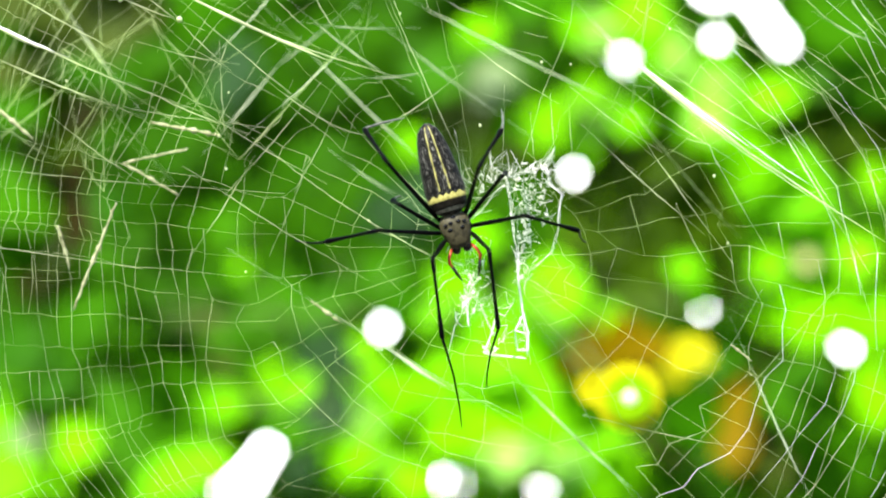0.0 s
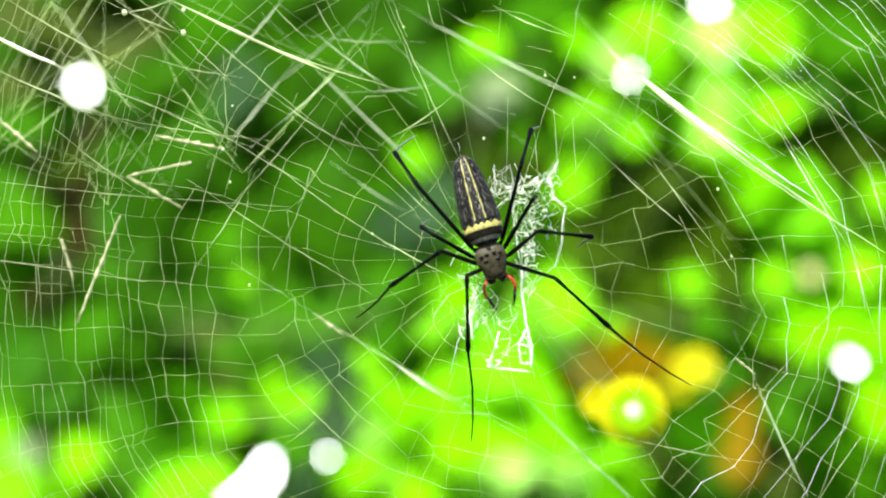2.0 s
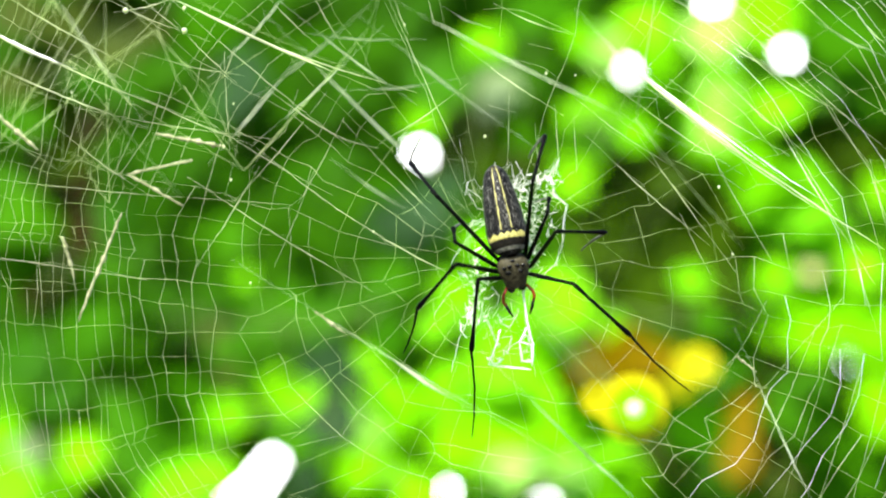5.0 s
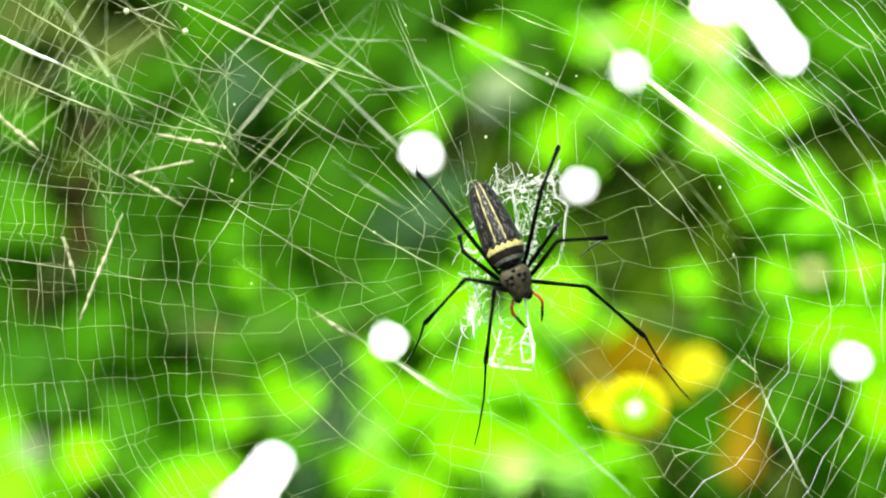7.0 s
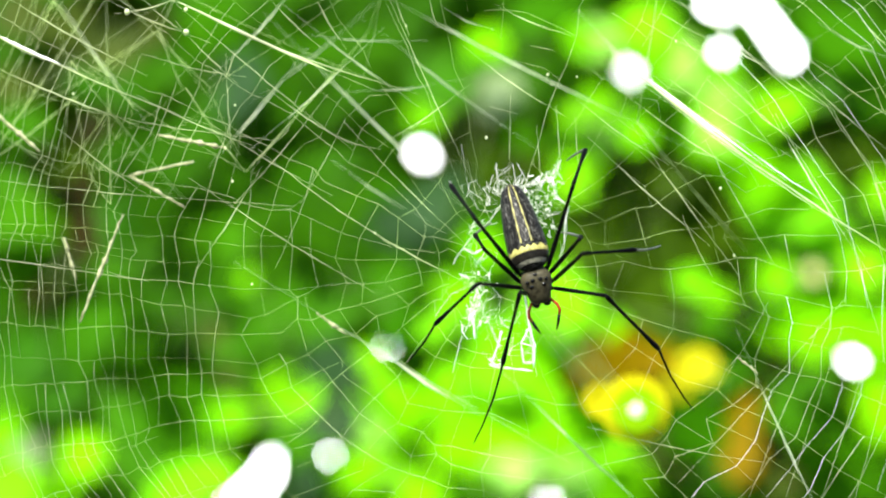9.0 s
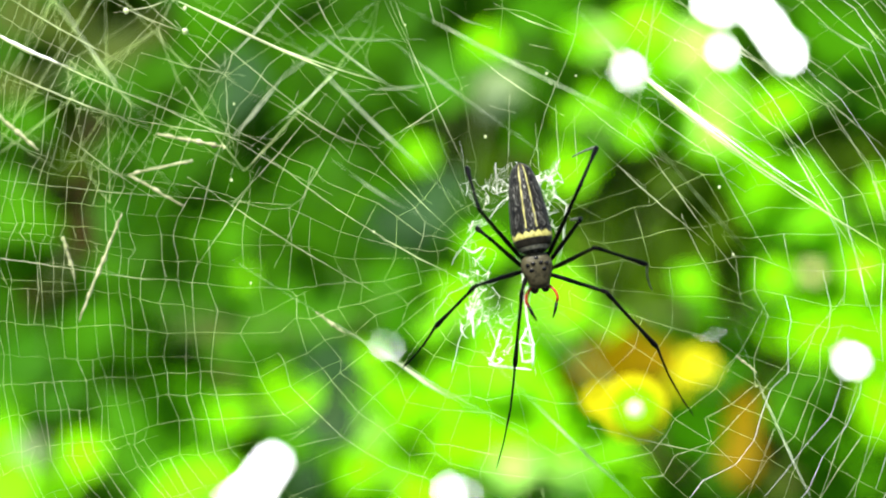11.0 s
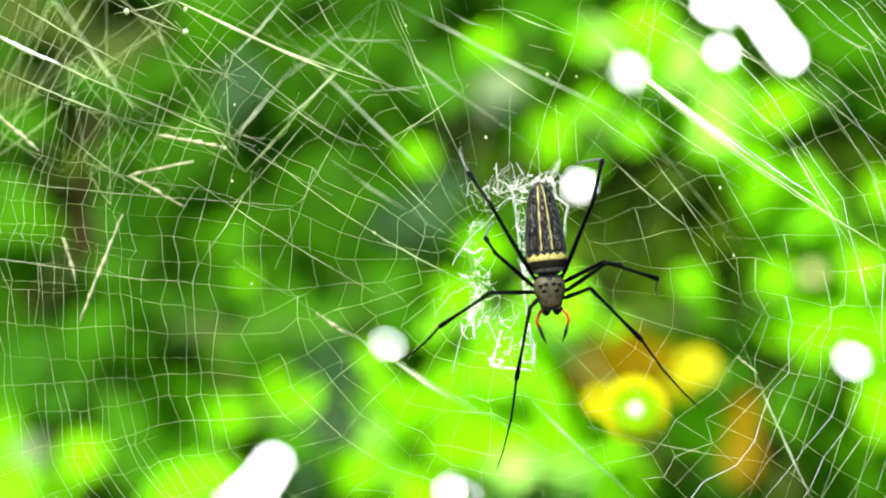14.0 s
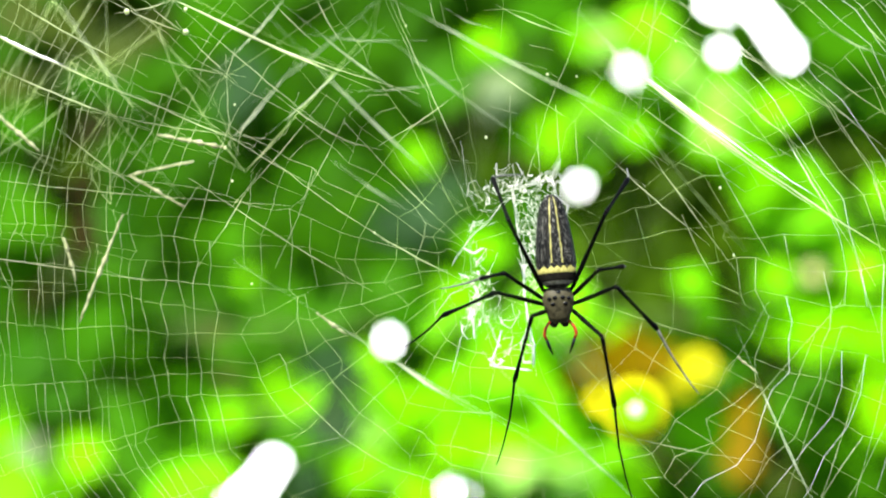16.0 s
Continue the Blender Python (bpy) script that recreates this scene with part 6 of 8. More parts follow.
    walk(legs[3][1], [
        (0.0, pose(-0.01455, -0.01303, 0.02790, -54.6, -22.2)), (0.5, pose(-0.01671, -0.01013, 0.02832, -52.7, -17.2)), (0.75, pose(-0.01666, -0.01009, 0.02837, -52.9, -17.8)),
        (1.0, pose(-0.01661, -0.01005, 0.02841, -53.1, -18.3)), (1.25, pose(-0.01662, -0.00774, 0.02926, -57.1, -18.8)), (1.5, pose(-0.01661, -0.00495, 0.02999, -60.8, -19.5)),
        (2.0, pose(-0.01600, -0.00342, 0.03053, -60.1, -25.2)), (2.5, pose(-0.01709, -0.00139, 0.03022, -63.2, -32.5)), (3.0, pose(-0.01740, -0.00165, 0.03005, -58.5, -42.4)),
        (3.5, pose(-0.01992, 0.00048, 0.02869, -62.5, -50.8)), (4.0, pose(-0.02166, 0.00261, 0.02738, -64.0, -57.9)), (4.2, pose(-0.02222, 0.00338, 0.02686, -64.4, -60.2)),
        (4.5, pose(-0.02149, 0.00334, 0.02742, -64.8, -57.9)), (5.0, pose(-0.01958, 0.00318, 0.02872, -65.6, -51.2)), (5.5, pose(-0.01732, 0.00283, 0.03002, -66.0, -42.3)),
        (6.0, pose(-0.01535, 0.00230, 0.03096, -65.6, -34.0)), (6.3, pose(-0.01458, 0.00202, 0.03128, -65.2, -30.8)), (6.5, pose(-0.01401, 0.00218, 0.03148, -65.6, -31.0)),
        (7.0, pose(-0.01218, 0.00276, 0.03200, -66.7, -31.7)), (7.5, pose(-0.01011, -0.00223, 0.03251, -64.0, -22.4)), (8.0, pose(-0.01293, 0.00436, 0.03159, -63.7, -44.0)),
        (8.5, pose(-0.01306, -0.00854, 0.03044, -68.3, -43.7)), (9.0, pose(-0.01369, -0.01069, 0.02940, -61.6, -31.8)), (9.2, pose(-0.01382, -0.01100, 0.02921, -61.6, -30.4)),
        (9.5, pose(-0.01408, -0.01168, 0.02880, -61.6, -27.3)), (10.0, pose(-0.01461, -0.01315, 0.02781, -60.7, -20.5)), (10.5, pose(-0.01512, -0.01475, 0.02658, -58.8, -13.5)),
        (11.0, pose(-0.01550, -0.01613, 0.02539, -56.1, -8.2)), (11.3, pose(-0.01564, -0.01669, 0.02487, -54.8, -6.3)), (11.5, pose(-0.01535, -0.01778, 0.02410, -59.8, -13.1)),
        (12.0, pose(-0.01426, -0.02070, 0.02163, -69.1, -47.7)), (12.5, pose(-0.01376, -0.01962, 0.02312, -69.4, -49.2)), (13.0, pose(-0.01764, -0.01236, 0.02671, -52.9, -13.4)),
        (13.5, pose(-0.01585, -0.01980, 0.02173, -42.7, -24.9)), (14.0, pose(-0.01609, -0.00787, 0.02947, -54.2, -31.7)), (14.2, pose(-0.01561, -0.00615, 0.03017, -63.2, -28.8)),
        (14.5, pose(-0.01549, -0.00773, 0.02978, -53.2, -17.6)), (14.75, pose(-0.01522, -0.00729, 0.03003, -57.4, -19.2)), (15.0, pose(-0.01494, -0.00692, 0.03025, -61.3, -21.1)),
        (15.2, pose(-0.01524, -0.00773, 0.02989, -59.4, -18.7)), (15.5, pose(-0.01582, -0.00663, 0.02995, -58.1, -18.8)), (15.7, pose(-0.01466, -0.00693, 0.03036, -60.3, -22.1)),
        (16.0, pose(-0.01423, -0.01051, 0.02927, -50.2, -18.9)),
    ])
    walk(legs[3][2], [
        (0.0, pose(-0.01862, 0.00212, 0.03787, -22.6, 94.0)), (0.5, pose(-0.02004, 0.00466, 0.03908, -29.5, 93.3)), (0.75, pose(-0.02008, 0.00474, 0.03904, -34.1, 90.8)),
        (1.0, pose(-0.02012, 0.00481, 0.03900, -38.1, 88.0)), (1.25, pose(-0.01989, 0.00786, 0.03882, -42.3, 86.2)), (1.5, pose(-0.01964, 0.01128, 0.03853, -46.1, 84.1)),
        (2.0, pose(-0.01993, 0.01270, 0.03890, -54.5, 84.5)), (2.5, pose(-0.02160, 0.01520, 0.03730, -64.7, 76.4)), (3.0, pose(-0.02395, 0.01419, 0.03723, -68.2, 76.6)),
        (3.5, pose(-0.02656, 0.01698, 0.03412, -79.9, 43.2)), (4.0, pose(-0.02856, 0.01932, 0.03171, -72.8, 64.4)), (4.2, pose(-0.02920, 0.02014, 0.03086, -70.1, 67.0)),
        (4.5, pose(-0.02819, 0.02016, 0.03163, -68.7, 65.8)), (5.0, pose(-0.02556, 0.02011, 0.03354, -65.0, 62.9)), (5.5, pose(-0.02241, 0.01980, 0.03563, -59.9, 60.2)),
        (6.0, pose(-0.01966, 0.01922, 0.03733, -54.9, 58.2)), (6.3, pose(-0.01858, 0.01889, 0.03797, -52.7, 57.5)), (6.5, pose(-0.01796, 0.01911, 0.03805, -54.8, 54.7)),
        (7.0, pose(-0.01604, 0.01983, 0.03827, -59.5, 42.4)), (7.5, pose(-0.01322, 0.01447, 0.04004, -55.7, 7.3)), (8.0, pose(-0.01864, 0.02102, 0.03751, -71.5, -34.6)),
        (8.5, pose(-0.01781, 0.00873, 0.03542, -72.9, 151.6)), (9.0, pose(-0.01836, 0.00566, 0.03692, -76.0, 179.5)), (9.2, pose(-0.01829, 0.00535, 0.03684, -75.8, 178.9)),
        (9.5, pose(-0.01814, 0.00467, 0.03666, -75.5, 177.7)), (10.0, pose(-0.01779, 0.00307, 0.03631, -74.8, 174.9)), (10.5, pose(-0.01736, 0.00114, 0.03596, -74.5, 171.4)),
        (11.0, pose(-0.01698, -0.00070, 0.03565, -74.5, 168.0)), (11.3, pose(-0.01682, -0.00149, 0.03551, -74.6, 166.5)), (11.5, pose(-0.01746, -0.00171, 0.03321, -80.5, 165.1)),
        (12.0, pose(-0.01917, -0.00334, 0.02609, -79.9, -12.8)), (12.5, pose(-0.01870, -0.00221, 0.02739, -82.0, 3.8)), (13.0, pose(-0.02024, 0.00246, 0.03763, -78.8, -9.6)),
        (13.5, pose(-0.02160, -0.00720, 0.03412, -46.0, 74.9)), (14.0, pose(-0.02179, 0.00720, 0.03873, -61.2, -16.6)), (14.2, pose(-0.01964, 0.01045, 0.03751, -79.0, 51.2)),
        (14.5, pose(-0.01887, 0.00715, 0.04040, -49.5, 101.0)), (14.75, pose(-0.01851, 0.00837, 0.03948, -49.2, 104.2)), (15.0, pose(-0.01815, 0.00939, 0.03857, -48.7, 107.0)),
        (15.2, pose(-0.01827, 0.00827, 0.03884, -42.3, 107.6)), (15.5, pose(-0.01899, 0.00915, 0.03925, -45.7, 106.6)), (15.7, pose(-0.01812, 0.00923, 0.03888, -56.0, 106.5)),
        (16.0, pose(-0.01808, 0.00377, 0.04053, -43.0, 100.8)),
    ])
    walk(legs[4][0], [
        (0.0, pose(0.00450, 0.00020, -0.00288, 76.7, 133.9)), (0.5, pose(0.00450, 0.00020, -0.00288, 79.4, 28.2)), (0.75, pose(0.00450, 0.00020, -0.00288, 77.0, 38.1)),
        (1.0, pose(0.00450, 0.00020, -0.00288, 74.4, 44.8)), (1.25, pose(0.00450, 0.00020, -0.00288, 68.0, 94.4)), (1.5, pose(0.00450, 0.00020, -0.00288, 51.0, 117.0)),
        (2.0, pose(0.00450, 0.00020, -0.00288, 44.5, 111.2)), (2.5, pose(0.00450, 0.00020, -0.00288, 48.6, 97.6)), (3.0, pose(0.00450, 0.00020, -0.00288, 47.2, 91.9)),
        (3.5, pose(0.00450, 0.00020, -0.00288, 49.2, 84.3)), (4.0, pose(0.00450, 0.00020, -0.00288, 50.3, 80.3)), (4.2, pose(0.00450, 0.00020, -0.00288, 50.6, 79.1)),
        (4.5, pose(0.00450, 0.00020, -0.00288, 50.0, 80.8)), (5.0, pose(0.00450, 0.00020, -0.00288, 48.3, 85.7)), (5.5, pose(0.00450, 0.00020, -0.00288, 45.8, 92.1)),
        (6.0, pose(0.00450, 0.00020, -0.00288, 43.0, 98.2)), (6.3, pose(0.00450, 0.00020, -0.00288, 41.6, 100.7)), (6.5, pose(0.00450, 0.00020, -0.00288, 40.1, 101.7)),
        (7.0, pose(0.00450, 0.00020, -0.00288, 34.4, 104.9)), (7.5, pose(0.00450, 0.00020, -0.00288, 25.0, 110.6)), (8.0, pose(0.00450, 0.00020, -0.00288, 36.9, 105.2)),
        (8.5, pose(0.00450, 0.00020, -0.00288, 37.9, 99.2)), (9.0, pose(0.00450, 0.00020, -0.00288, 37.2, 98.5)), (9.2, pose(0.00450, 0.00020, -0.00288, 37.1, 99.0)),
        (9.5, pose(0.00450, 0.00020, -0.00288, 36.8, 100.3)), (10.0, pose(0.00450, 0.00020, -0.00288, 35.8, 103.1)), (10.5, pose(0.00450, 0.00020, -0.00288, 34.1, 106.3)),
        (11.0, pose(0.00450, 0.00020, -0.00288, 32.1, 109.1)), (11.3, pose(0.00450, 0.00020, -0.00288, 31.2, 110.2)), (11.5, pose(0.00450, 0.00020, -0.00288, 38.2, 106.8)),
        (12.0, pose(0.00450, 0.00020, -0.00288, 52.8, 94.9)), (12.5, pose(0.00450, 0.00020, -0.00288, 51.5, 89.2)), (13.0, pose(0.00450, 0.00020, -0.00288, 52.3, 97.3)),
        (13.5, pose(0.00450, 0.00020, -0.00288, 53.1, 90.3)), (14.0, pose(0.00450, 0.00020, -0.00288, 61.8, 51.5)), (14.2, pose(0.00450, 0.00020, -0.00288, 60.7, 50.5)),
        (14.5, pose(0.00450, 0.00020, -0.00288, 60.4, 72.8)), (14.75, pose(0.00450, 0.00020, -0.00288, 61.8, 73.9)), (15.0, pose(0.00450, 0.00020, -0.00288, 63.1, 75.6)),
        (15.2, pose(0.00450, 0.00020, -0.00288, 65.7, 90.4)), (15.5, pose(0.00450, 0.00020, -0.00288, 59.7, 123.9)), (15.7, pose(0.00450, 0.00020, -0.00288, 56.9, 129.2)),
        (16.0, pose(0.00450, 0.00020, -0.00288, 63.9, 119.1)),
    ])
    walk(legs[4][1], [
        (0.0, pose(0.00757, -0.01777, -0.00583, -7.0, -171.2)), (0.5, pose(0.00611, -0.01795, 0.00012, -11.5, -172.2)), (0.75, pose(0.00705, -0.01779, 0.00038, -26.0, 174.7)),
        (1.0, pose(0.00799, -0.01758, 0.00064, -33.8, 159.1)), (1.25, pose(0.01139, -0.01692, -0.00341, -23.9, 151.6)), (1.5, pose(0.01486, -0.01414, -0.00817, -9.9, 145.2)),
        (2.0, pose(0.01677, -0.01275, -0.00764, -8.8, 149.6)), (2.5, pose(0.01660, -0.01365, -0.00449, -2.3, 148.8)), (3.0, pose(0.01705, -0.01334, -0.00330, -1.5, 144.9)),
        (3.5, pose(0.01651, -0.01377, -0.00168, 5.2, 140.0)), (4.0, pose(0.01612, -0.01401, -0.00090, 3.3, 140.5)), (4.2, pose(0.01600, -0.01407, -0.00066, 2.7, 140.7)),
        (4.5, pose(0.01621, -0.01395, -0.00098, 2.8, 141.8)), (5.0, pose(0.01674, -0.01359, -0.00195, 2.9, 144.6)), (5.5, pose(0.01736, -0.01304, -0.00335, 2.5, 147.8)),
        (6.0, pose(0.01787, -0.01238, -0.00482, 1.7, 150.5)), (6.3, pose(0.01807, -0.01205, -0.00545, 1.3, 151.5)), (6.5, pose(0.01834, -0.01168, -0.00575, 1.6, 152.1)),
        (7.0, pose(0.01921, -0.01024, -0.00681, 2.4, 153.8)), (7.5, pose(0.02016, -0.00761, -0.00877, 3.7, 157.4)), (8.0, pose(0.01875, -0.01088, -0.00675, -0.3, 156.4)),
        (8.5, pose(0.01888, -0.01114, -0.00521, 3.8, 152.6)), (9.0, pose(0.01905, -0.01095, -0.00505, -0.9, 150.9)), (9.2, pose(0.01905, -0.01093, -0.00519, -1.1, 150.7)),
        (9.5, pose(0.01906, -0.01085, -0.00551, -1.7, 150.2)), (10.0, pose(0.01909, -0.01060, -0.00626, -3.1, 149.2)), (10.5, pose(0.01917, -0.01016, -0.00716, -4.8, 148.0)),
        (11.0, pose(0.01928, -0.00962, -0.00800, -6.4, 147.1)), (11.3, pose(0.01933, -0.00935, -0.00834, -7.1, 146.7)), (11.5, pose(0.01839, -0.01122, -0.00707, -7.2, 146.2)),
        (12.0, pose(0.01563, -0.01450, -0.00384, -6.9, 144.6)), (12.5, pose(0.01599, -0.01425, -0.00272, -7.3, 147.6)), (13.0, pose(0.01569, -0.01442, -0.00430, -12.9, 146.5)),
        (13.5, pose(0.01558, -0.01457, -0.00293, -15.1, 142.8)), (14.0, pose(0.01134, -0.01607, 0.00255, -17.3, 141.9)), (14.2, pose(0.01147, -0.01590, 0.00286, -17.7, 145.2)),
        (14.5, pose(0.01321, -0.01585, -0.00018, -10.4, 155.4)), (14.75, pose(0.01290, -0.01607, -0.00046, -8.3, 157.4)), (15.0, pose(0.01260, -0.01626, -0.00081, -6.2, 159.3)),
        (15.2, pose(0.01209, -0.01663, -0.00293, -6.8, 165.4)), (15.5, pose(0.01223, -0.01574, -0.00808, -11.0, 170.9)), (15.7, pose(0.01232, -0.01526, -0.00925, -11.1, 172.0)),
        (16.0, pose(0.01159, -0.01638, -0.00683, -12.1, 172.1)),
    ])
    walk(legs[4][2], [
        (0.0, pose(0.00364, -0.01459, -0.03128, -44.0, -160.4)), (0.5, pose(0.00267, -0.01280, -0.02508, -40.4, -160.5)), (0.75, pose(0.00923, -0.00642, -0.02283, -43.5, -179.8)),
        (1.0, pose(0.01568, -0.00313, -0.01949, -41.8, 160.4)), (1.25, pose(0.02265, -0.00640, -0.02428, -28.4, 144.6)), (1.5, pose(0.02946, -0.00966, -0.02914, -7.2, 132.4)),
        (2.0, pose(0.02974, -0.00878, -0.02976, -8.4, 143.3)), (2.5, pose(0.03005, -0.01262, -0.02665, -10.7, 145.1)), (3.0, pose(0.03197, -0.01264, -0.02451, -15.2, 144.8)),
        (3.5, pose(0.03313, -0.01612, -0.02146, -18.0, 145.8)), (4.0, pose(0.03260, -0.01549, -0.02089, -15.0, 144.3)), (4.2, pose(0.03242, -0.01531, -0.02072, -14.1, 143.8)),
        (4.5, pose(0.03224, -0.01523, -0.02135, -13.7, 145.2)), (5.0, pose(0.03175, -0.01488, -0.02308, -13.1, 149.0)), (5.5, pose(0.03116, -0.01416, -0.02530, -13.0, 153.4)),
        (6.0, pose(0.03064, -0.01316, -0.02739, -13.4, 157.0)), (6.3, pose(0.03044, -0.01264, -0.02826, -13.7, 158.4)), (6.5, pose(0.03049, -0.01239, -0.02866, -14.2, 160.3)),
        (7.0, pose(0.03067, -0.01134, -0.03006, -15.7, 166.4)), (7.5, pose(0.03012, -0.00928, -0.03267, -18.0, 169.3)), (8.0, pose(0.02912, -0.01075, -0.03053, -15.9, 169.1)),
        (8.5, pose(0.03079, -0.01285, -0.02820, -20.7, 166.2)), (9.0, pose(0.03166, -0.01057, -0.02772, -22.8, 164.5)), (9.2, pose(0.03175, -0.01041, -0.02782, -22.9, 164.3)),
        (9.5, pose(0.03194, -0.01007, -0.02802, -23.1, 163.8)), (10.0, pose(0.03237, -0.00918, -0.02851, -23.6, 162.6)), (10.5, pose(0.03286, -0.00798, -0.02910, -24.4, 161.4)),
        (11.0, pose(0.03329, -0.00672, -0.02964, -25.3, 160.2)), (11.3, pose(0.03347, -0.00613, -0.02986, -25.8, 159.7)), (11.5, pose(0.03271, -0.00798, -0.02846, -25.5, 158.8)),
        (12.0, pose(0.03055, -0.01137, -0.02483, -24.6, 155.9)), (12.5, pose(0.02979, -0.01097, -0.02444, -23.5, 159.2)), (13.0, pose(0.02964, -0.00860, -0.02540, -34.1, 158.4)),
        (13.5, pose(0.03074, -0.00780, -0.02287, -38.7, 152.5)), (14.0, pose(0.02661, -0.00835, -0.01695, -23.1, 145.6)), (14.2, pose(0.02559, -0.00801, -0.01742, -4.1, 144.7)),
        (14.5, pose(0.02385, -0.01116, -0.02338, -10.8, 152.2)), (14.75, pose(0.02277, -0.01230, -0.02415, -4.5, 153.9)), (15.0, pose(0.02172, -0.01345, -0.02493, 2.6, 155.4)),
        (15.2, pose(0.01859, -0.01356, -0.02786, 8.2, 162.3)), (15.5, pose(0.01627, -0.01079, -0.03322, -15.8, 167.8)), (15.7, pose(0.01586, -0.01029, -0.03447, -16.2, 169.9)),
        (16.0, pose(0.01510, -0.01095, -0.03196, -12.8, 171.5)),
    ])
    walk(legs[5][0], [
        (0.0, pose(0.00522, 0.00020, -0.00054, 51.2, 82.7)), (0.5, pose(0.00522, 0.00020, -0.00054, 56.2, 74.2)), (0.75, pose(0.00522, 0.00020, -0.00054, 55.6, 70.0)),
        (1.0, pose(0.00522, 0.00020, -0.00054, 54.9, 66.0)), (1.25, pose(0.00522, 0.00020, -0.00054, 55.3, 60.4)), (1.5, pose(0.00522, 0.00020, -0.00054, 55.4, 54.8)),
        (2.0, pose(0.00522, 0.00020, -0.00054, 54.2, 42.5)), (2.5, pose(0.00522, 0.00020, -0.00054, 47.8, 29.8)), (3.0, pose(0.00522, 0.00020, -0.00054, 44.7, 24.9)),
        (3.5, pose(0.00522, 0.00020, -0.00054, 39.8, 28.4)), (4.0, pose(0.00522, 0.00020, -0.00054, 37.0, 22.0)), (4.2, pose(0.00522, 0.00020, -0.00054, 36.1, 20.2)),
        (4.5, pose(0.00522, 0.00020, -0.00054, 36.2, 21.7)), (5.0, pose(0.00522, 0.00020, -0.00054, 36.8, 25.7)), (5.5, pose(0.00522, 0.00020, -0.00054, 37.9, 30.7)),
        (6.0, pose(0.00522, 0.00020, -0.00054, 39.2, 35.4)), (6.3, pose(0.00522, 0.00020, -0.00054, 39.8, 37.3)), (6.5, pose(0.00522, 0.00020, -0.00054, 40.9, 36.5)),
        (7.0, pose(0.00522, 0.00020, -0.00054, 44.3, 33.7)), (7.5, pose(0.00522, 0.00020, -0.00054, 44.0, 35.2)), (8.0, pose(0.00522, 0.00020, -0.00054, 42.5, 37.6)),
        (8.5, pose(0.00522, 0.00020, -0.00054, 44.5, 37.9)), (9.0, pose(0.00522, 0.00020, -0.00054, 48.1, 33.9)), (9.2, pose(0.00522, 0.00020, -0.00054, 48.4, 34.7)),
        (9.5, pose(0.00522, 0.00020, -0.00054, 49.1, 36.5)), (10.0, pose(0.00522, 0.00020, -0.00054, 50.4, 40.7)), (10.5, pose(0.00522, 0.00020, -0.00054, 51.5, 45.9)),
        (11.0, pose(0.00522, 0.00020, -0.00054, 52.3, 50.8)), (11.3, pose(0.00522, 0.00020, -0.00054, 52.5, 52.9)), (11.5, pose(0.00522, 0.00020, -0.00054, 52.4, 49.5)),
        (12.0, pose(0.00522, 0.00020, -0.00054, 51.6, 39.1)), (12.5, pose(0.00522, 0.00020, -0.00054, 48.6, 33.2)), (13.0, pose(0.00522, 0.00020, -0.00054, 55.2, 41.2)),
        (13.5, pose(0.00522, 0.00020, -0.00054, 54.0, 52.5)), (14.0, pose(0.00522, 0.00020, -0.00054, 50.8, 46.5)), (14.2, pose(0.00522, 0.00020, -0.00054, 52.5, 46.1)),
        (14.5, pose(0.00522, 0.00020, -0.00054, 53.2, 44.6)), (14.75, pose(0.00522, 0.00020, -0.00054, 51.7, 36.9)), (15.0, pose(0.00522, 0.00020, -0.00054, 49.7, 30.0)),
        (15.2, pose(0.00522, 0.00020, -0.00054, 48.7, 25.3)), (15.5, pose(0.00522, 0.00020, -0.00054, 47.1, 27.3)), (15.7, pose(0.00522, 0.00020, -0.00054, 51.5, 33.9)),
        (16.0, pose(0.00522, 0.00020, -0.00054, 53.2, 47.5)),
    ])
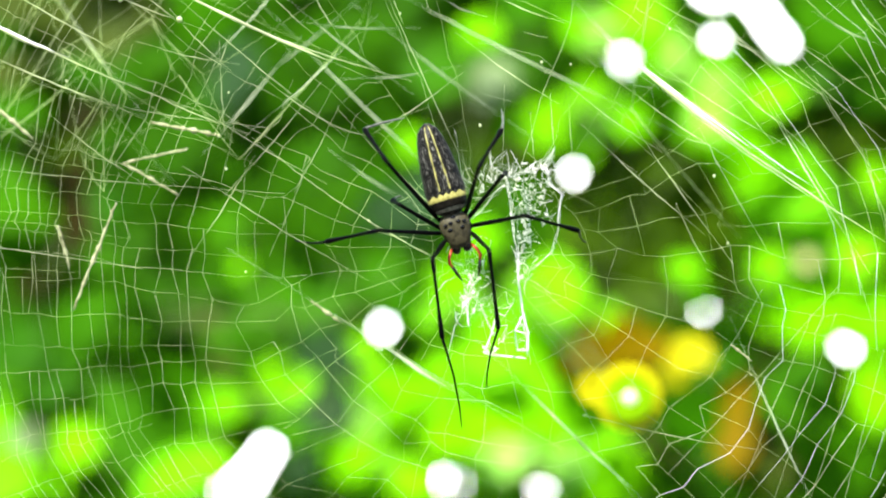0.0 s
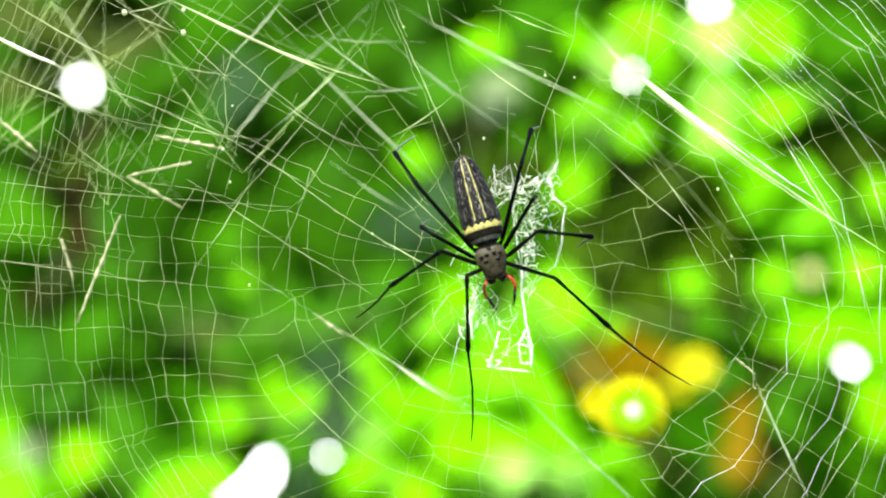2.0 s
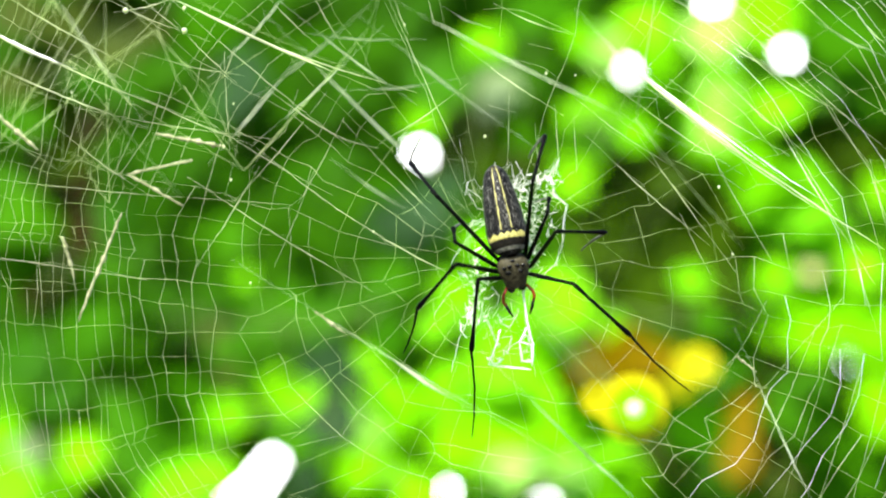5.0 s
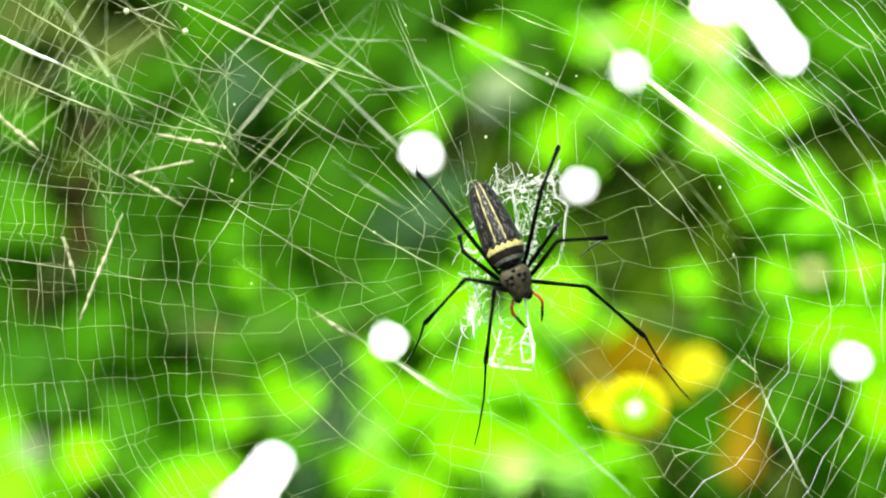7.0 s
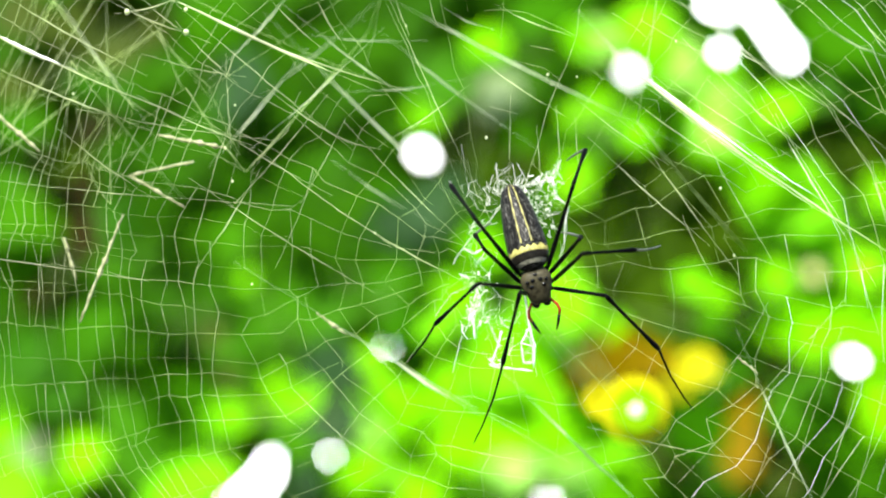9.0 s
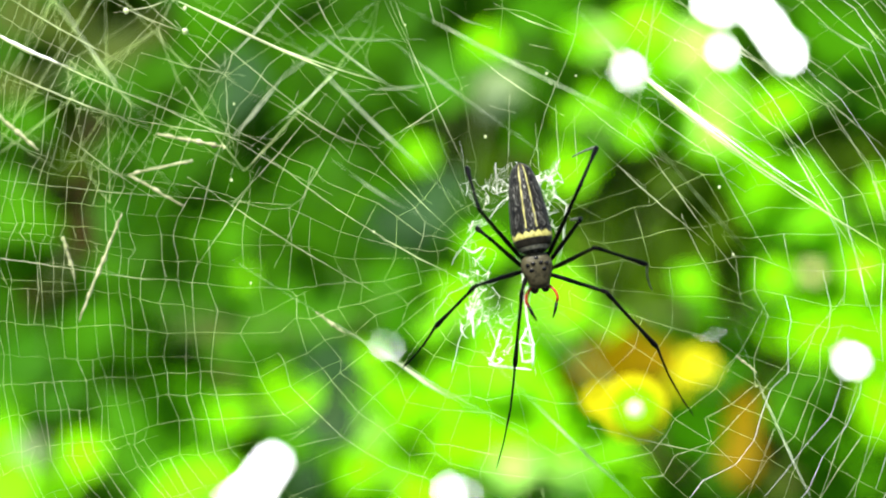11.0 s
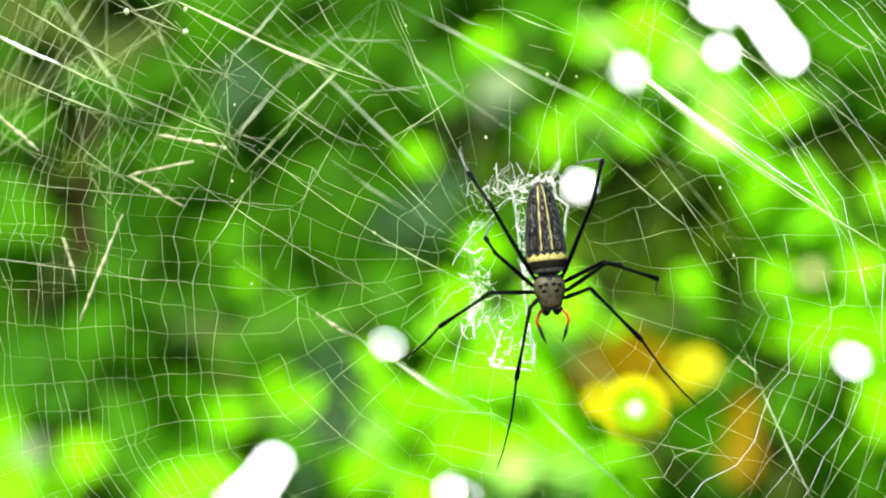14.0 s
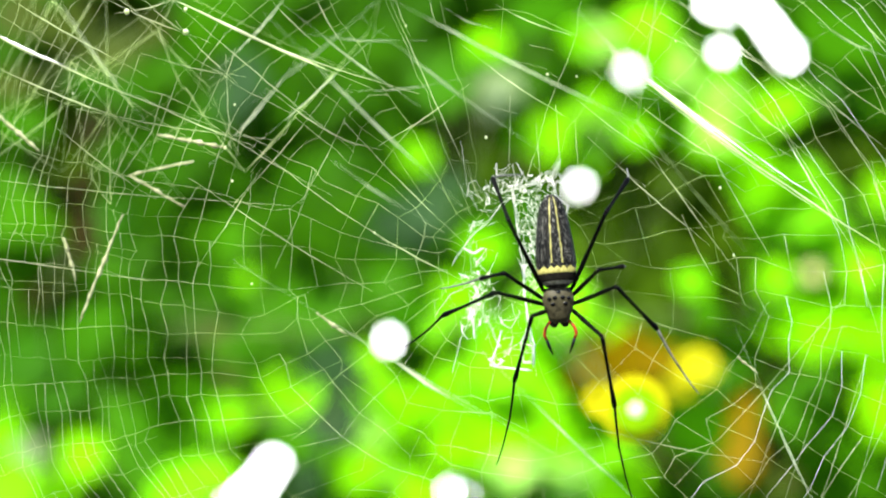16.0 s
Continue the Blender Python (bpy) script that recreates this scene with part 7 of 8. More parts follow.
    walk(legs[5][1], [
        (0.0, pose(0.02068, -0.01920, 0.00143, -24.3, 125.6)), (0.5, pose(0.01853, -0.02048, 0.00323, -26.1, 123.7)), (0.75, pose(0.01843, -0.02034, 0.00427, -25.5, 121.4)),
        (1.0, pose(0.01830, -0.02015, 0.00529, -24.8, 119.0)), (1.25, pose(0.01752, -0.02027, 0.00646, -26.8, 119.9)), (1.5, pose(0.01677, -0.02028, 0.00761, -28.6, 120.9)),
        (2.0, pose(0.01506, -0.01999, 0.01019, -24.4, 118.7)), (2.5, pose(0.01352, -0.01823, 0.01397, -23.2, 117.0)), (3.0, pose(0.01265, -0.01731, 0.01550, -24.4, 112.9)),
        (3.5, pose(0.01432, -0.01572, 0.01629, -30.1, 115.1)), (4.0, pose(0.01268, -0.01478, 0.01788, -28.9, 114.3)), (4.2, pose(0.01215, -0.01445, 0.01835, -28.5, 114.0)),
        (4.5, pose(0.01264, -0.01449, 0.01813, -28.5, 115.3)), (5.0, pose(0.01387, -0.01469, 0.01743, -28.5, 118.3)), (5.5, pose(0.01525, -0.01509, 0.01635, -28.8, 121.4)),
        (6.0, pose(0.01639, -0.01553, 0.01518, -29.4, 123.8)), (6.3, pose(0.01682, -0.01573, 0.01466, -29.7, 124.7)), (6.5, pose(0.01640, -0.01610, 0.01458, -29.3, 124.0)),
        (7.0, pose(0.01511, -0.01718, 0.01428, -27.9, 121.8)), (7.5, pose(0.01555, -0.01708, 0.01409, -27.8, 122.6)), (8.0, pose(0.01641, -0.01660, 0.01401, -27.5, 125.5)),
        (8.5, pose(0.01612, -0.01726, 0.01345, -29.3, 120.9)), (9.0, pose(0.01450, -0.01832, 0.01326, -26.7, 112.5)), (9.2, pose(0.01463, -0.01841, 0.01304, -26.7, 113.3)),
        (9.5, pose(0.01492, -0.01860, 0.01257, -26.6, 114.8)), (10.0, pose(0.01558, -0.01896, 0.01149, -26.2, 117.8)), (10.5, pose(0.01635, -0.01928, 0.01024, -25.2, 120.7)),
        (11.0, pose(0.01703, -0.01948, 0.00908, -24.1, 122.9)), (11.3, pose(0.01731, -0.01954, 0.00859, -23.7, 123.7)), (11.5, pose(0.01676, -0.01952, 0.00933, -22.8, 123.3)),
        (12.0, pose(0.01496, -0.01931, 0.01145, -20.1, 121.7)), (12.5, pose(0.01423, -0.01846, 0.01323, -21.9, 123.9)), (13.0, pose(0.01458, -0.02024, 0.01014, -23.7, 118.6)),
        (13.5, pose(0.01682, -0.01993, 0.00837, -29.6, 115.6)), (14.0, pose(0.01664, -0.01908, 0.01029, -28.3, 116.8)), (14.2, pose(0.01612, -0.01955, 0.00997, -30.0, 113.0)),
        (14.5, pose(0.01569, -0.01973, 0.01007, -27.5, 110.1)), (14.75, pose(0.01448, -0.01932, 0.01181, -28.1, 115.3)), (15.0, pose(0.01326, -0.01877, 0.01341, -28.0, 120.3)),
        (15.2, pose(0.01224, -0.01850, 0.01430, -22.7, 124.3)), (15.5, pose(0.01298, -0.01804, 0.01451, -19.5, 129.1)), (15.7, pose(0.01386, -0.01928, 0.01231, -3.6, 134.5)),
        (16.0, pose(0.01621, -0.01974, 0.00952, -13.4, 141.5)),
    ])
    walk(legs[5][2], [
        (0.0, pose(0.03601, -0.01068, -0.00954, -67.1, 161.0)), (0.5, pose(0.03398, -0.01137, -0.00708, -67.4, 158.7)), (0.75, pose(0.03437, -0.01143, -0.00544, -68.5, 161.9)),
        (1.0, pose(0.03473, -0.01148, -0.00381, -69.5, 165.4)), (1.25, pose(0.03353, -0.01095, -0.00276, -69.5, 166.8)), (1.5, pose(0.03235, -0.01036, -0.00172, -69.6, 168.2)),
        (2.0, pose(0.03158, -0.01145, 0.00113, -67.3, -156.0)), (2.5, pose(0.03046, -0.01008, 0.00534, -60.5, -159.1)), (3.0, pose(0.03001, -0.00877, 0.00818, -57.9, -155.7)),
        (3.5, pose(0.03052, -0.00533, 0.00870, -53.9, -148.7)), (4.0, pose(0.02918, -0.00478, 0.01042, -49.4, -154.1)), (4.2, pose(0.02875, -0.00457, 0.01094, -48.0, -155.5)),
        (4.5, pose(0.02908, -0.00463, 0.01036, -48.3, -155.2)), (5.0, pose(0.02988, -0.00483, 0.00881, -49.4, -154.1)), (5.5, pose(0.03072, -0.00513, 0.00689, -51.1, -152.8)),
        (6.0, pose(0.03137, -0.00539, 0.00515, -52.9, -151.3)), (6.3, pose(0.03160, -0.00548, 0.00444, -53.7, -150.7)), (6.5, pose(0.03137, -0.00597, 0.00450, -53.8, -148.9)),
        (7.0, pose(0.03065, -0.00749, 0.00465, -54.1, -143.2)), (7.5, pose(0.03096, -0.00744, 0.00422, -51.6, -137.8)), (8.0, pose(0.03135, -0.00706, 0.00334, -51.3, -139.0)),
        (8.5, pose(0.03160, -0.00713, 0.00419, -64.6, -173.1)), (9.0, pose(0.03157, -0.00903, 0.00617, -55.6, 131.1)), (9.2, pose(0.03161, -0.00912, 0.00574, -55.9, 133.4)),
        (9.5, pose(0.03171, -0.00933, 0.00482, -56.4, 138.5)), (10.0, pose(0.03201, -0.00984, 0.00284, -56.4, 149.3)), (10.5, pose(0.03244, -0.01046, 0.00068, -55.2, 160.1)),
        (11.0, pose(0.03288, -0.01102, -0.00118, -53.4, 168.1)), (11.3, pose(0.03307, -0.01124, -0.00193, -52.5, 171.0)), (11.5, pose(0.03270, -0.01151, -0.00114, -51.6, 173.1)),
        (12.0, pose(0.03148, -0.01219, 0.00123, -48.6, 179.3)), (12.5, pose(0.03016, -0.01073, 0.00253, -49.7, 178.5)), (13.0, pose(0.03120, -0.01191, 0.00106, -58.5, 177.7)),
        (13.5, pose(0.03305, -0.00972, 0.00060, -66.7, 167.6)), (14.0, pose(0.03290, -0.00928, 0.00209, -66.3, 167.1)), (14.2, pose(0.03263, -0.00922, 0.00297, -66.2, 166.3)),
        (14.5, pose(0.03292, -0.01019, 0.00375, -67.7, 166.5)), (14.75, pose(0.03098, -0.00958, 0.00401, -58.6, 157.1)), (15.0, pose(0.02903, -0.00905, 0.00419, -49.1, 151.3)),
        (15.2, pose(0.02801, -0.01053, 0.00355, -34.7, 151.5)), (15.5, pose(0.02811, -0.01112, 0.00221, -17.0, 147.0)), (15.7, pose(0.02860, -0.01797, -0.00215, -6.9, 147.8)),
        (16.0, pose(0.02874, -0.01496, -0.00624, 2.1, 150.9)),
    ])
    walk(legs[6][0], [
        (0.0, pose(0.00486, 0.00020, 0.00234, 24.9, 50.5)), (0.5, pose(0.00486, 0.00020, 0.00234, 29.2, 42.2)), (0.75, pose(0.00486, 0.00020, 0.00234, 24.8, 42.2)),
        (1.0, pose(0.00486, 0.00020, 0.00234, 19.7, 42.2)), (1.25, pose(0.00486, 0.00020, 0.00234, 18.2, 42.7)), (1.5, pose(0.00486, 0.00020, 0.00234, 16.6, 43.2)),
        (2.0, pose(0.00486, 0.00020, 0.00234, 13.4, 41.9)), (2.5, pose(0.00486, 0.00020, 0.00234, -0.8, 37.5)), (3.0, pose(0.00486, 0.00020, 0.00234, 26.4, 29.1)),
        (3.5, pose(0.00486, 0.00020, 0.00234, 25.9, 27.4)), (4.0, pose(0.00486, 0.00020, 0.00234, 18.7, 25.0)), (4.2, pose(0.00486, 0.00020, 0.00234, 16.3, 24.3)),
        (4.5, pose(0.00486, 0.00020, 0.00234, 15.3, 24.8)), (5.0, pose(0.00486, 0.00020, 0.00234, 12.8, 26.3)), (5.5, pose(0.00486, 0.00020, 0.00234, 9.8, 28.5)),
        (6.0, pose(0.00486, 0.00020, 0.00234, 6.8, 30.8)), (6.3, pose(0.00486, 0.00020, 0.00234, 5.5, 31.8)), (6.5, pose(0.00486, 0.00020, 0.00234, 11.8, 34.1)),
        (7.0, pose(0.00486, 0.00020, 0.00234, 26.2, 43.9)), (7.5, pose(0.00486, 0.00020, 0.00234, 28.7, 46.4)), (8.0, pose(0.00486, 0.00020, 0.00234, 30.7, 41.7)),
        (8.5, pose(0.00486, 0.00020, 0.00234, 31.2, 40.9)), (9.0, pose(0.00486, 0.00020, 0.00234, 31.0, 40.7)), (9.2, pose(0.00486, 0.00020, 0.00234, 30.9, 40.4)),
        (9.5, pose(0.00486, 0.00020, 0.00234, 30.7, 39.8)), (10.0, pose(0.00486, 0.00020, 0.00234, 30.3, 38.5)), (10.5, pose(0.00486, 0.00020, 0.00234, 30.2, 37.1)),
        (11.0, pose(0.00486, 0.00020, 0.00234, 30.3, 36.1)), (11.3, pose(0.00486, 0.00020, 0.00234, 30.5, 35.7)), (11.5, pose(0.00486, 0.00020, 0.00234, 32.1, 34.3)),
        (12.0, pose(0.00486, 0.00020, 0.00234, 36.6, 30.0)), (12.5, pose(0.00486, 0.00020, 0.00234, 33.1, 27.8)), (13.0, pose(0.00486, 0.00020, 0.00234, 32.7, 27.2)),
        (13.5, pose(0.00486, 0.00020, 0.00234, 40.7, 49.2)), (14.0, pose(0.00486, 0.00020, 0.00234, 43.8, 57.4)), (14.2, pose(0.00486, 0.00020, 0.00234, 42.1, 48.6)),
        (14.5, pose(0.00486, 0.00020, 0.00234, 45.5, 44.2)), (14.75, pose(0.00486, 0.00020, 0.00234, 45.3, 41.6)), (15.0, pose(0.00486, 0.00020, 0.00234, 45.2, 39.2)),
        (15.2, pose(0.00486, 0.00020, 0.00234, 45.7, 33.7)), (15.5, pose(0.00486, 0.00020, 0.00234, 44.1, 29.5)), (15.7, pose(0.00486, 0.00020, 0.00234, 41.3, 34.6)),
        (16.0, pose(0.00486, 0.00020, 0.00234, 46.3, 31.8)),
    ])
    walk(legs[6][1], [
        (0.0, pose(0.01790, -0.00764, 0.01308, -76.8, 109.2)), (0.5, pose(0.01578, -0.00890, 0.01438, -74.4, 116.3)), (0.75, pose(0.01621, -0.00762, 0.01487, -74.2, 120.1)),
        (1.0, pose(0.01664, -0.00608, 0.01533, -73.9, 123.7)), (1.25, pose(0.01686, -0.00561, 0.01535, -74.7, 127.0)), (1.5, pose(0.01708, -0.00513, 0.01535, -75.5, 130.5)),
        (2.0, pose(0.01696, -0.00412, 0.01582, -74.7, 129.4)), (2.5, pose(0.01621, 0.00046, 0.01711, -72.7, 144.4)), (3.0, pose(0.01298, -0.00809, 0.01691, -69.1, 62.4)),
        (3.5, pose(0.01256, -0.00793, 0.01722, -67.5, 39.3)), (4.0, pose(0.01231, -0.00577, 0.01833, -76.6, 50.7)), (4.2, pose(0.01222, -0.00503, 0.01863, -79.2, 57.7)),
        (4.5, pose(0.01239, -0.00473, 0.01865, -78.1, 58.4)), (5.0, pose(0.01289, -0.00394, 0.01863, -75.2, 59.4)), (5.5, pose(0.01360, -0.00297, 0.01848, -71.6, 59.5)),
        (6.0, pose(0.01432, -0.00202, 0.01823, -68.1, 59.1)), (6.3, pose(0.01462, -0.00159, 0.01810, -66.7, 58.8)), (6.5, pose(0.01508, -0.00362, 0.01744, -71.7, 78.3)),
        (7.0, pose(0.01644, -0.00803, 0.01438, -68.5, 148.9)), (7.5, pose(0.01669, -0.00873, 0.01362, -69.7, 149.2)), (8.0, pose(0.01550, -0.00932, 0.01430, -65.9, 135.2)),
        (8.5, pose(0.01528, -0.00945, 0.01438, -68.6, 153.9)), (9.0, pose(0.01527, -0.00940, 0.01444, -70.5, 152.7)), (9.2, pose(0.01522, -0.00936, 0.01451, -70.9, 152.3)),
        (9.5, pose(0.01511, -0.00930, 0.01465, -71.7, 151.6)), (10.0, pose(0.01486, -0.00920, 0.01493, -73.6, 149.4)), (10.5, pose(0.01458, -0.00916, 0.01518, -75.9, 145.8)),
        (11.0, pose(0.01434, -0.00921, 0.01533, -77.9, 141.0)), (11.3, pose(0.01424, -0.00925, 0.01537, -78.8, 138.3)), (11.5, pose(0.01376, -0.00969, 0.01537, -80.1, 91.5)),
        (12.0, pose(0.01233, -0.01090, 0.01530, -56.2, 28.4)), (12.5, pose(0.01215, -0.00997, 0.01614, -64.4, 38.3)), (13.0, pose(0.01203, -0.00986, 0.01628, -63.2, 10.0)),
        (13.5, pose(0.01555, -0.01193, 0.01158, -44.3, 95.2)), (14.0, pose(0.01618, -0.01270, 0.00958, -39.1, 112.1)), (14.2, pose(0.01523, -0.01228, 0.01149, -30.0, 115.0)),
        (14.5, pose(0.01397, -0.01308, 0.01170, -25.8, 104.9)), (14.75, pose(0.01356, -0.01304, 0.01213, -21.9, 100.8)), (15.0, pose(0.01316, -0.01302, 0.01250, -17.2, 96.3)),
        (15.2, pose(0.01209, -0.01313, 0.01316, -18.3, 96.4)), (15.5, pose(0.01144, -0.01277, 0.01398, -14.2, 92.4)), (15.7, pose(0.01279, -0.01210, 0.01386, -26.6, 96.8)),
        (16.0, pose(0.01166, -0.01325, 0.01328, -13.6, 89.4)),
    ])
    walk(legs[6][2], [
        (0.0, pose(0.01972, 0.00055, 0.01244, -71.4, 156.5)), (0.5, pose(0.01781, -0.00080, 0.01337, -71.0, 167.0)), (0.75, pose(0.01819, 0.00048, 0.01372, -71.1, 166.3)),
        (1.0, pose(0.01858, 0.00200, 0.01403, -71.4, 165.7)), (1.25, pose(0.01863, 0.00250, 0.01401, -71.0, 166.6)), (1.5, pose(0.01868, 0.00302, 0.01398, -70.6, 167.5)),
        (2.0, pose(0.01867, 0.00399, 0.01442, -67.7, 171.1)), (2.5, pose(0.01766, 0.00849, 0.01507, -61.6, 173.9)), (3.0, pose(0.01564, -0.00023, 0.01830, -74.1, -172.2)),
        (3.5, pose(0.01460, -0.00016, 0.01971, -51.5, -119.1)), (4.0, pose(0.01381, 0.00241, 0.01957, -50.4, -122.4)), (4.2, pose(0.01356, 0.00324, 0.01948, -50.0, -123.4)),
        (4.5, pose(0.01386, 0.00351, 0.01955, -52.7, -128.4)), (5.0, pose(0.01474, 0.00419, 0.01972, -57.4, -143.4)), (5.5, pose(0.01589, 0.00501, 0.01982, -58.8, -162.7)),
        (6.0, pose(0.01701, 0.00579, 0.01984, -56.8, -177.8)), (6.3, pose(0.01747, 0.00614, 0.01982, -55.4, 177.1)), (6.5, pose(0.01766, 0.00437, 0.01797, -58.5, -176.5)),
        (7.0, pose(0.01803, -0.00020, 0.01174, -65.6, -148.7)), (7.5, pose(0.01819, -0.00084, 0.01111, -63.4, -145.5)), (8.0, pose(0.01792, -0.00164, 0.01186, -63.3, -139.2)),
        (8.5, pose(0.01663, -0.00162, 0.01163, -78.8, 132.7)), (9.0, pose(0.01655, -0.00146, 0.01195, -67.5, -107.0)), (9.2, pose(0.01649, -0.00141, 0.01208, -67.9, -109.1)),
        (9.5, pose(0.01637, -0.00131, 0.01234, -68.8, -113.7)), (10.0, pose(0.01607, -0.00112, 0.01289, -70.5, -124.0)), (10.5, pose(0.01574, -0.00100, 0.01348, -72.1, -135.5)),
        (11.0, pose(0.01545, -0.00098, 0.01396, -73.3, -145.7)), (11.3, pose(0.01533, -0.00100, 0.01414, -73.8, -149.8)), (11.5, pose(0.01521, -0.00140, 0.01534, -70.8, -130.2)),
        (12.0, pose(0.01456, -0.00391, 0.01942, -52.2, -99.7)), (12.5, pose(0.01440, -0.00238, 0.01899, -56.4, -93.2)), (13.0, pose(0.01269, -0.00235, 0.02001, -63.9, -55.0)),
        (13.5, pose(0.02155, -0.00606, 0.01104, -53.4, 106.5)), (14.0, pose(0.02223, -0.00740, 0.00712, -78.8, 165.1)), (14.2, pose(0.02183, -0.00807, 0.00842, -75.6, 168.9)),
        (14.5, pose(0.02129, -0.00942, 0.00975, -74.3, 169.5)), (14.75, pose(0.02123, -0.00991, 0.01067, -72.0, 176.8)), (15.0, pose(0.02115, -0.01054, 0.01162, -69.7, -177.6)),
        (15.2, pose(0.02002, -0.01049, 0.01227, -68.7, -179.4)), (15.5, pose(0.01958, -0.01070, 0.01364, -71.1, 174.3)), (15.7, pose(0.02026, -0.00833, 0.01297, -70.5, -179.9)),
        (16.0, pose(0.01983, -0.01127, 0.01337, -71.7, 171.1)),
    ])
    walk(legs[7][0], [
        (0.0, pose(0.00450, 0.00020, 0.00432, 54.2, 22.8)), (0.5, pose(0.00450, 0.00020, 0.00432, 54.8, 13.3)), (0.75, pose(0.00450, 0.00020, 0.00432, 51.6, 15.2)),
        (1.0, pose(0.00450, 0.00020, 0.00432, 48.3, 16.8)), (1.25, pose(0.00450, 0.00020, 0.00432, 46.6, 17.1)), (1.5, pose(0.00450, 0.00020, 0.00432, 45.0, 17.5)),
        (2.0, pose(0.00450, 0.00020, 0.00432, 19.5, 25.4)), (2.5, pose(0.00450, 0.00020, 0.00432, 23.8, 20.1)), (3.0, pose(0.00450, 0.00020, 0.00432, 4.2, 21.8)),
        (3.5, pose(0.00450, 0.00020, 0.00432, 26.2, 11.7)), (4.0, pose(0.00450, 0.00020, 0.00432, 22.0, 8.0)), (4.2, pose(0.00450, 0.00020, 0.00432, 20.7, 6.9)),
        (4.5, pose(0.00450, 0.00020, 0.00432, 19.2, 7.9)), (5.0, pose(0.00450, 0.00020, 0.00432, 15.7, 10.8)), (5.5, pose(0.00450, 0.00020, 0.00432, 11.6, 14.5)),
        (6.0, pose(0.00450, 0.00020, 0.00432, 7.8, 18.1)), (6.3, pose(0.00450, 0.00020, 0.00432, 6.1, 19.6)), (6.5, pose(0.00450, 0.00020, 0.00432, 10.0, 21.1)),
        (7.0, pose(0.00450, 0.00020, 0.00432, 20.1, 26.5)), (7.5, pose(0.00450, 0.00020, 0.00432, 1.0, 33.9)), (8.0, pose(0.00450, 0.00020, 0.00432, 7.0, 30.1)),
        (8.5, pose(0.00450, 0.00020, 0.00432, 7.3, 28.4)), (9.0, pose(0.00450, 0.00020, 0.00432, 6.5, 27.6)), (9.2, pose(0.00450, 0.00020, 0.00432, 8.1, 27.2)),
        (9.5, pose(0.00450, 0.00020, 0.00432, 11.4, 26.7)), (10.0, pose(0.00450, 0.00020, 0.00432, 17.8, 25.9)), (10.5, pose(0.00450, 0.00020, 0.00432, 24.3, 25.6)),
        (11.0, pose(0.00450, 0.00020, 0.00432, 29.5, 25.8)), (11.3, pose(0.00450, 0.00020, 0.00432, 31.6, 26.0)), (11.5, pose(0.00450, 0.00020, 0.00432, 29.4, 23.9)),
        (12.0, pose(0.00450, 0.00020, 0.00432, 21.8, 18.1)), (12.5, pose(0.00450, 0.00020, 0.00432, 19.0, 18.2)), (13.0, pose(0.00450, 0.00020, 0.00432, 26.3, 20.3)),
        (13.5, pose(0.00450, 0.00020, 0.00432, 22.8, 19.6)), (14.0, pose(0.00450, 0.00020, 0.00432, 21.9, 23.5)), (14.2, pose(0.00450, 0.00020, 0.00432, 22.6, 21.9)),
        (14.5, pose(0.00450, 0.00020, 0.00432, 27.7, 20.0)), (14.75, pose(0.00450, 0.00020, 0.00432, 22.2, 20.7)), (15.0, pose(0.00450, 0.00020, 0.00432, 16.4, 21.6)),
        (15.2, pose(0.00450, 0.00020, 0.00432, 15.5, 19.4)), (15.5, pose(0.00450, 0.00020, 0.00432, 8.3, 18.3)), (15.7, pose(0.00450, 0.00020, 0.00432, 7.6, 20.2)),
        (16.0, pose(0.00450, 0.00020, 0.00432, 17.7, 22.6)),
    ])
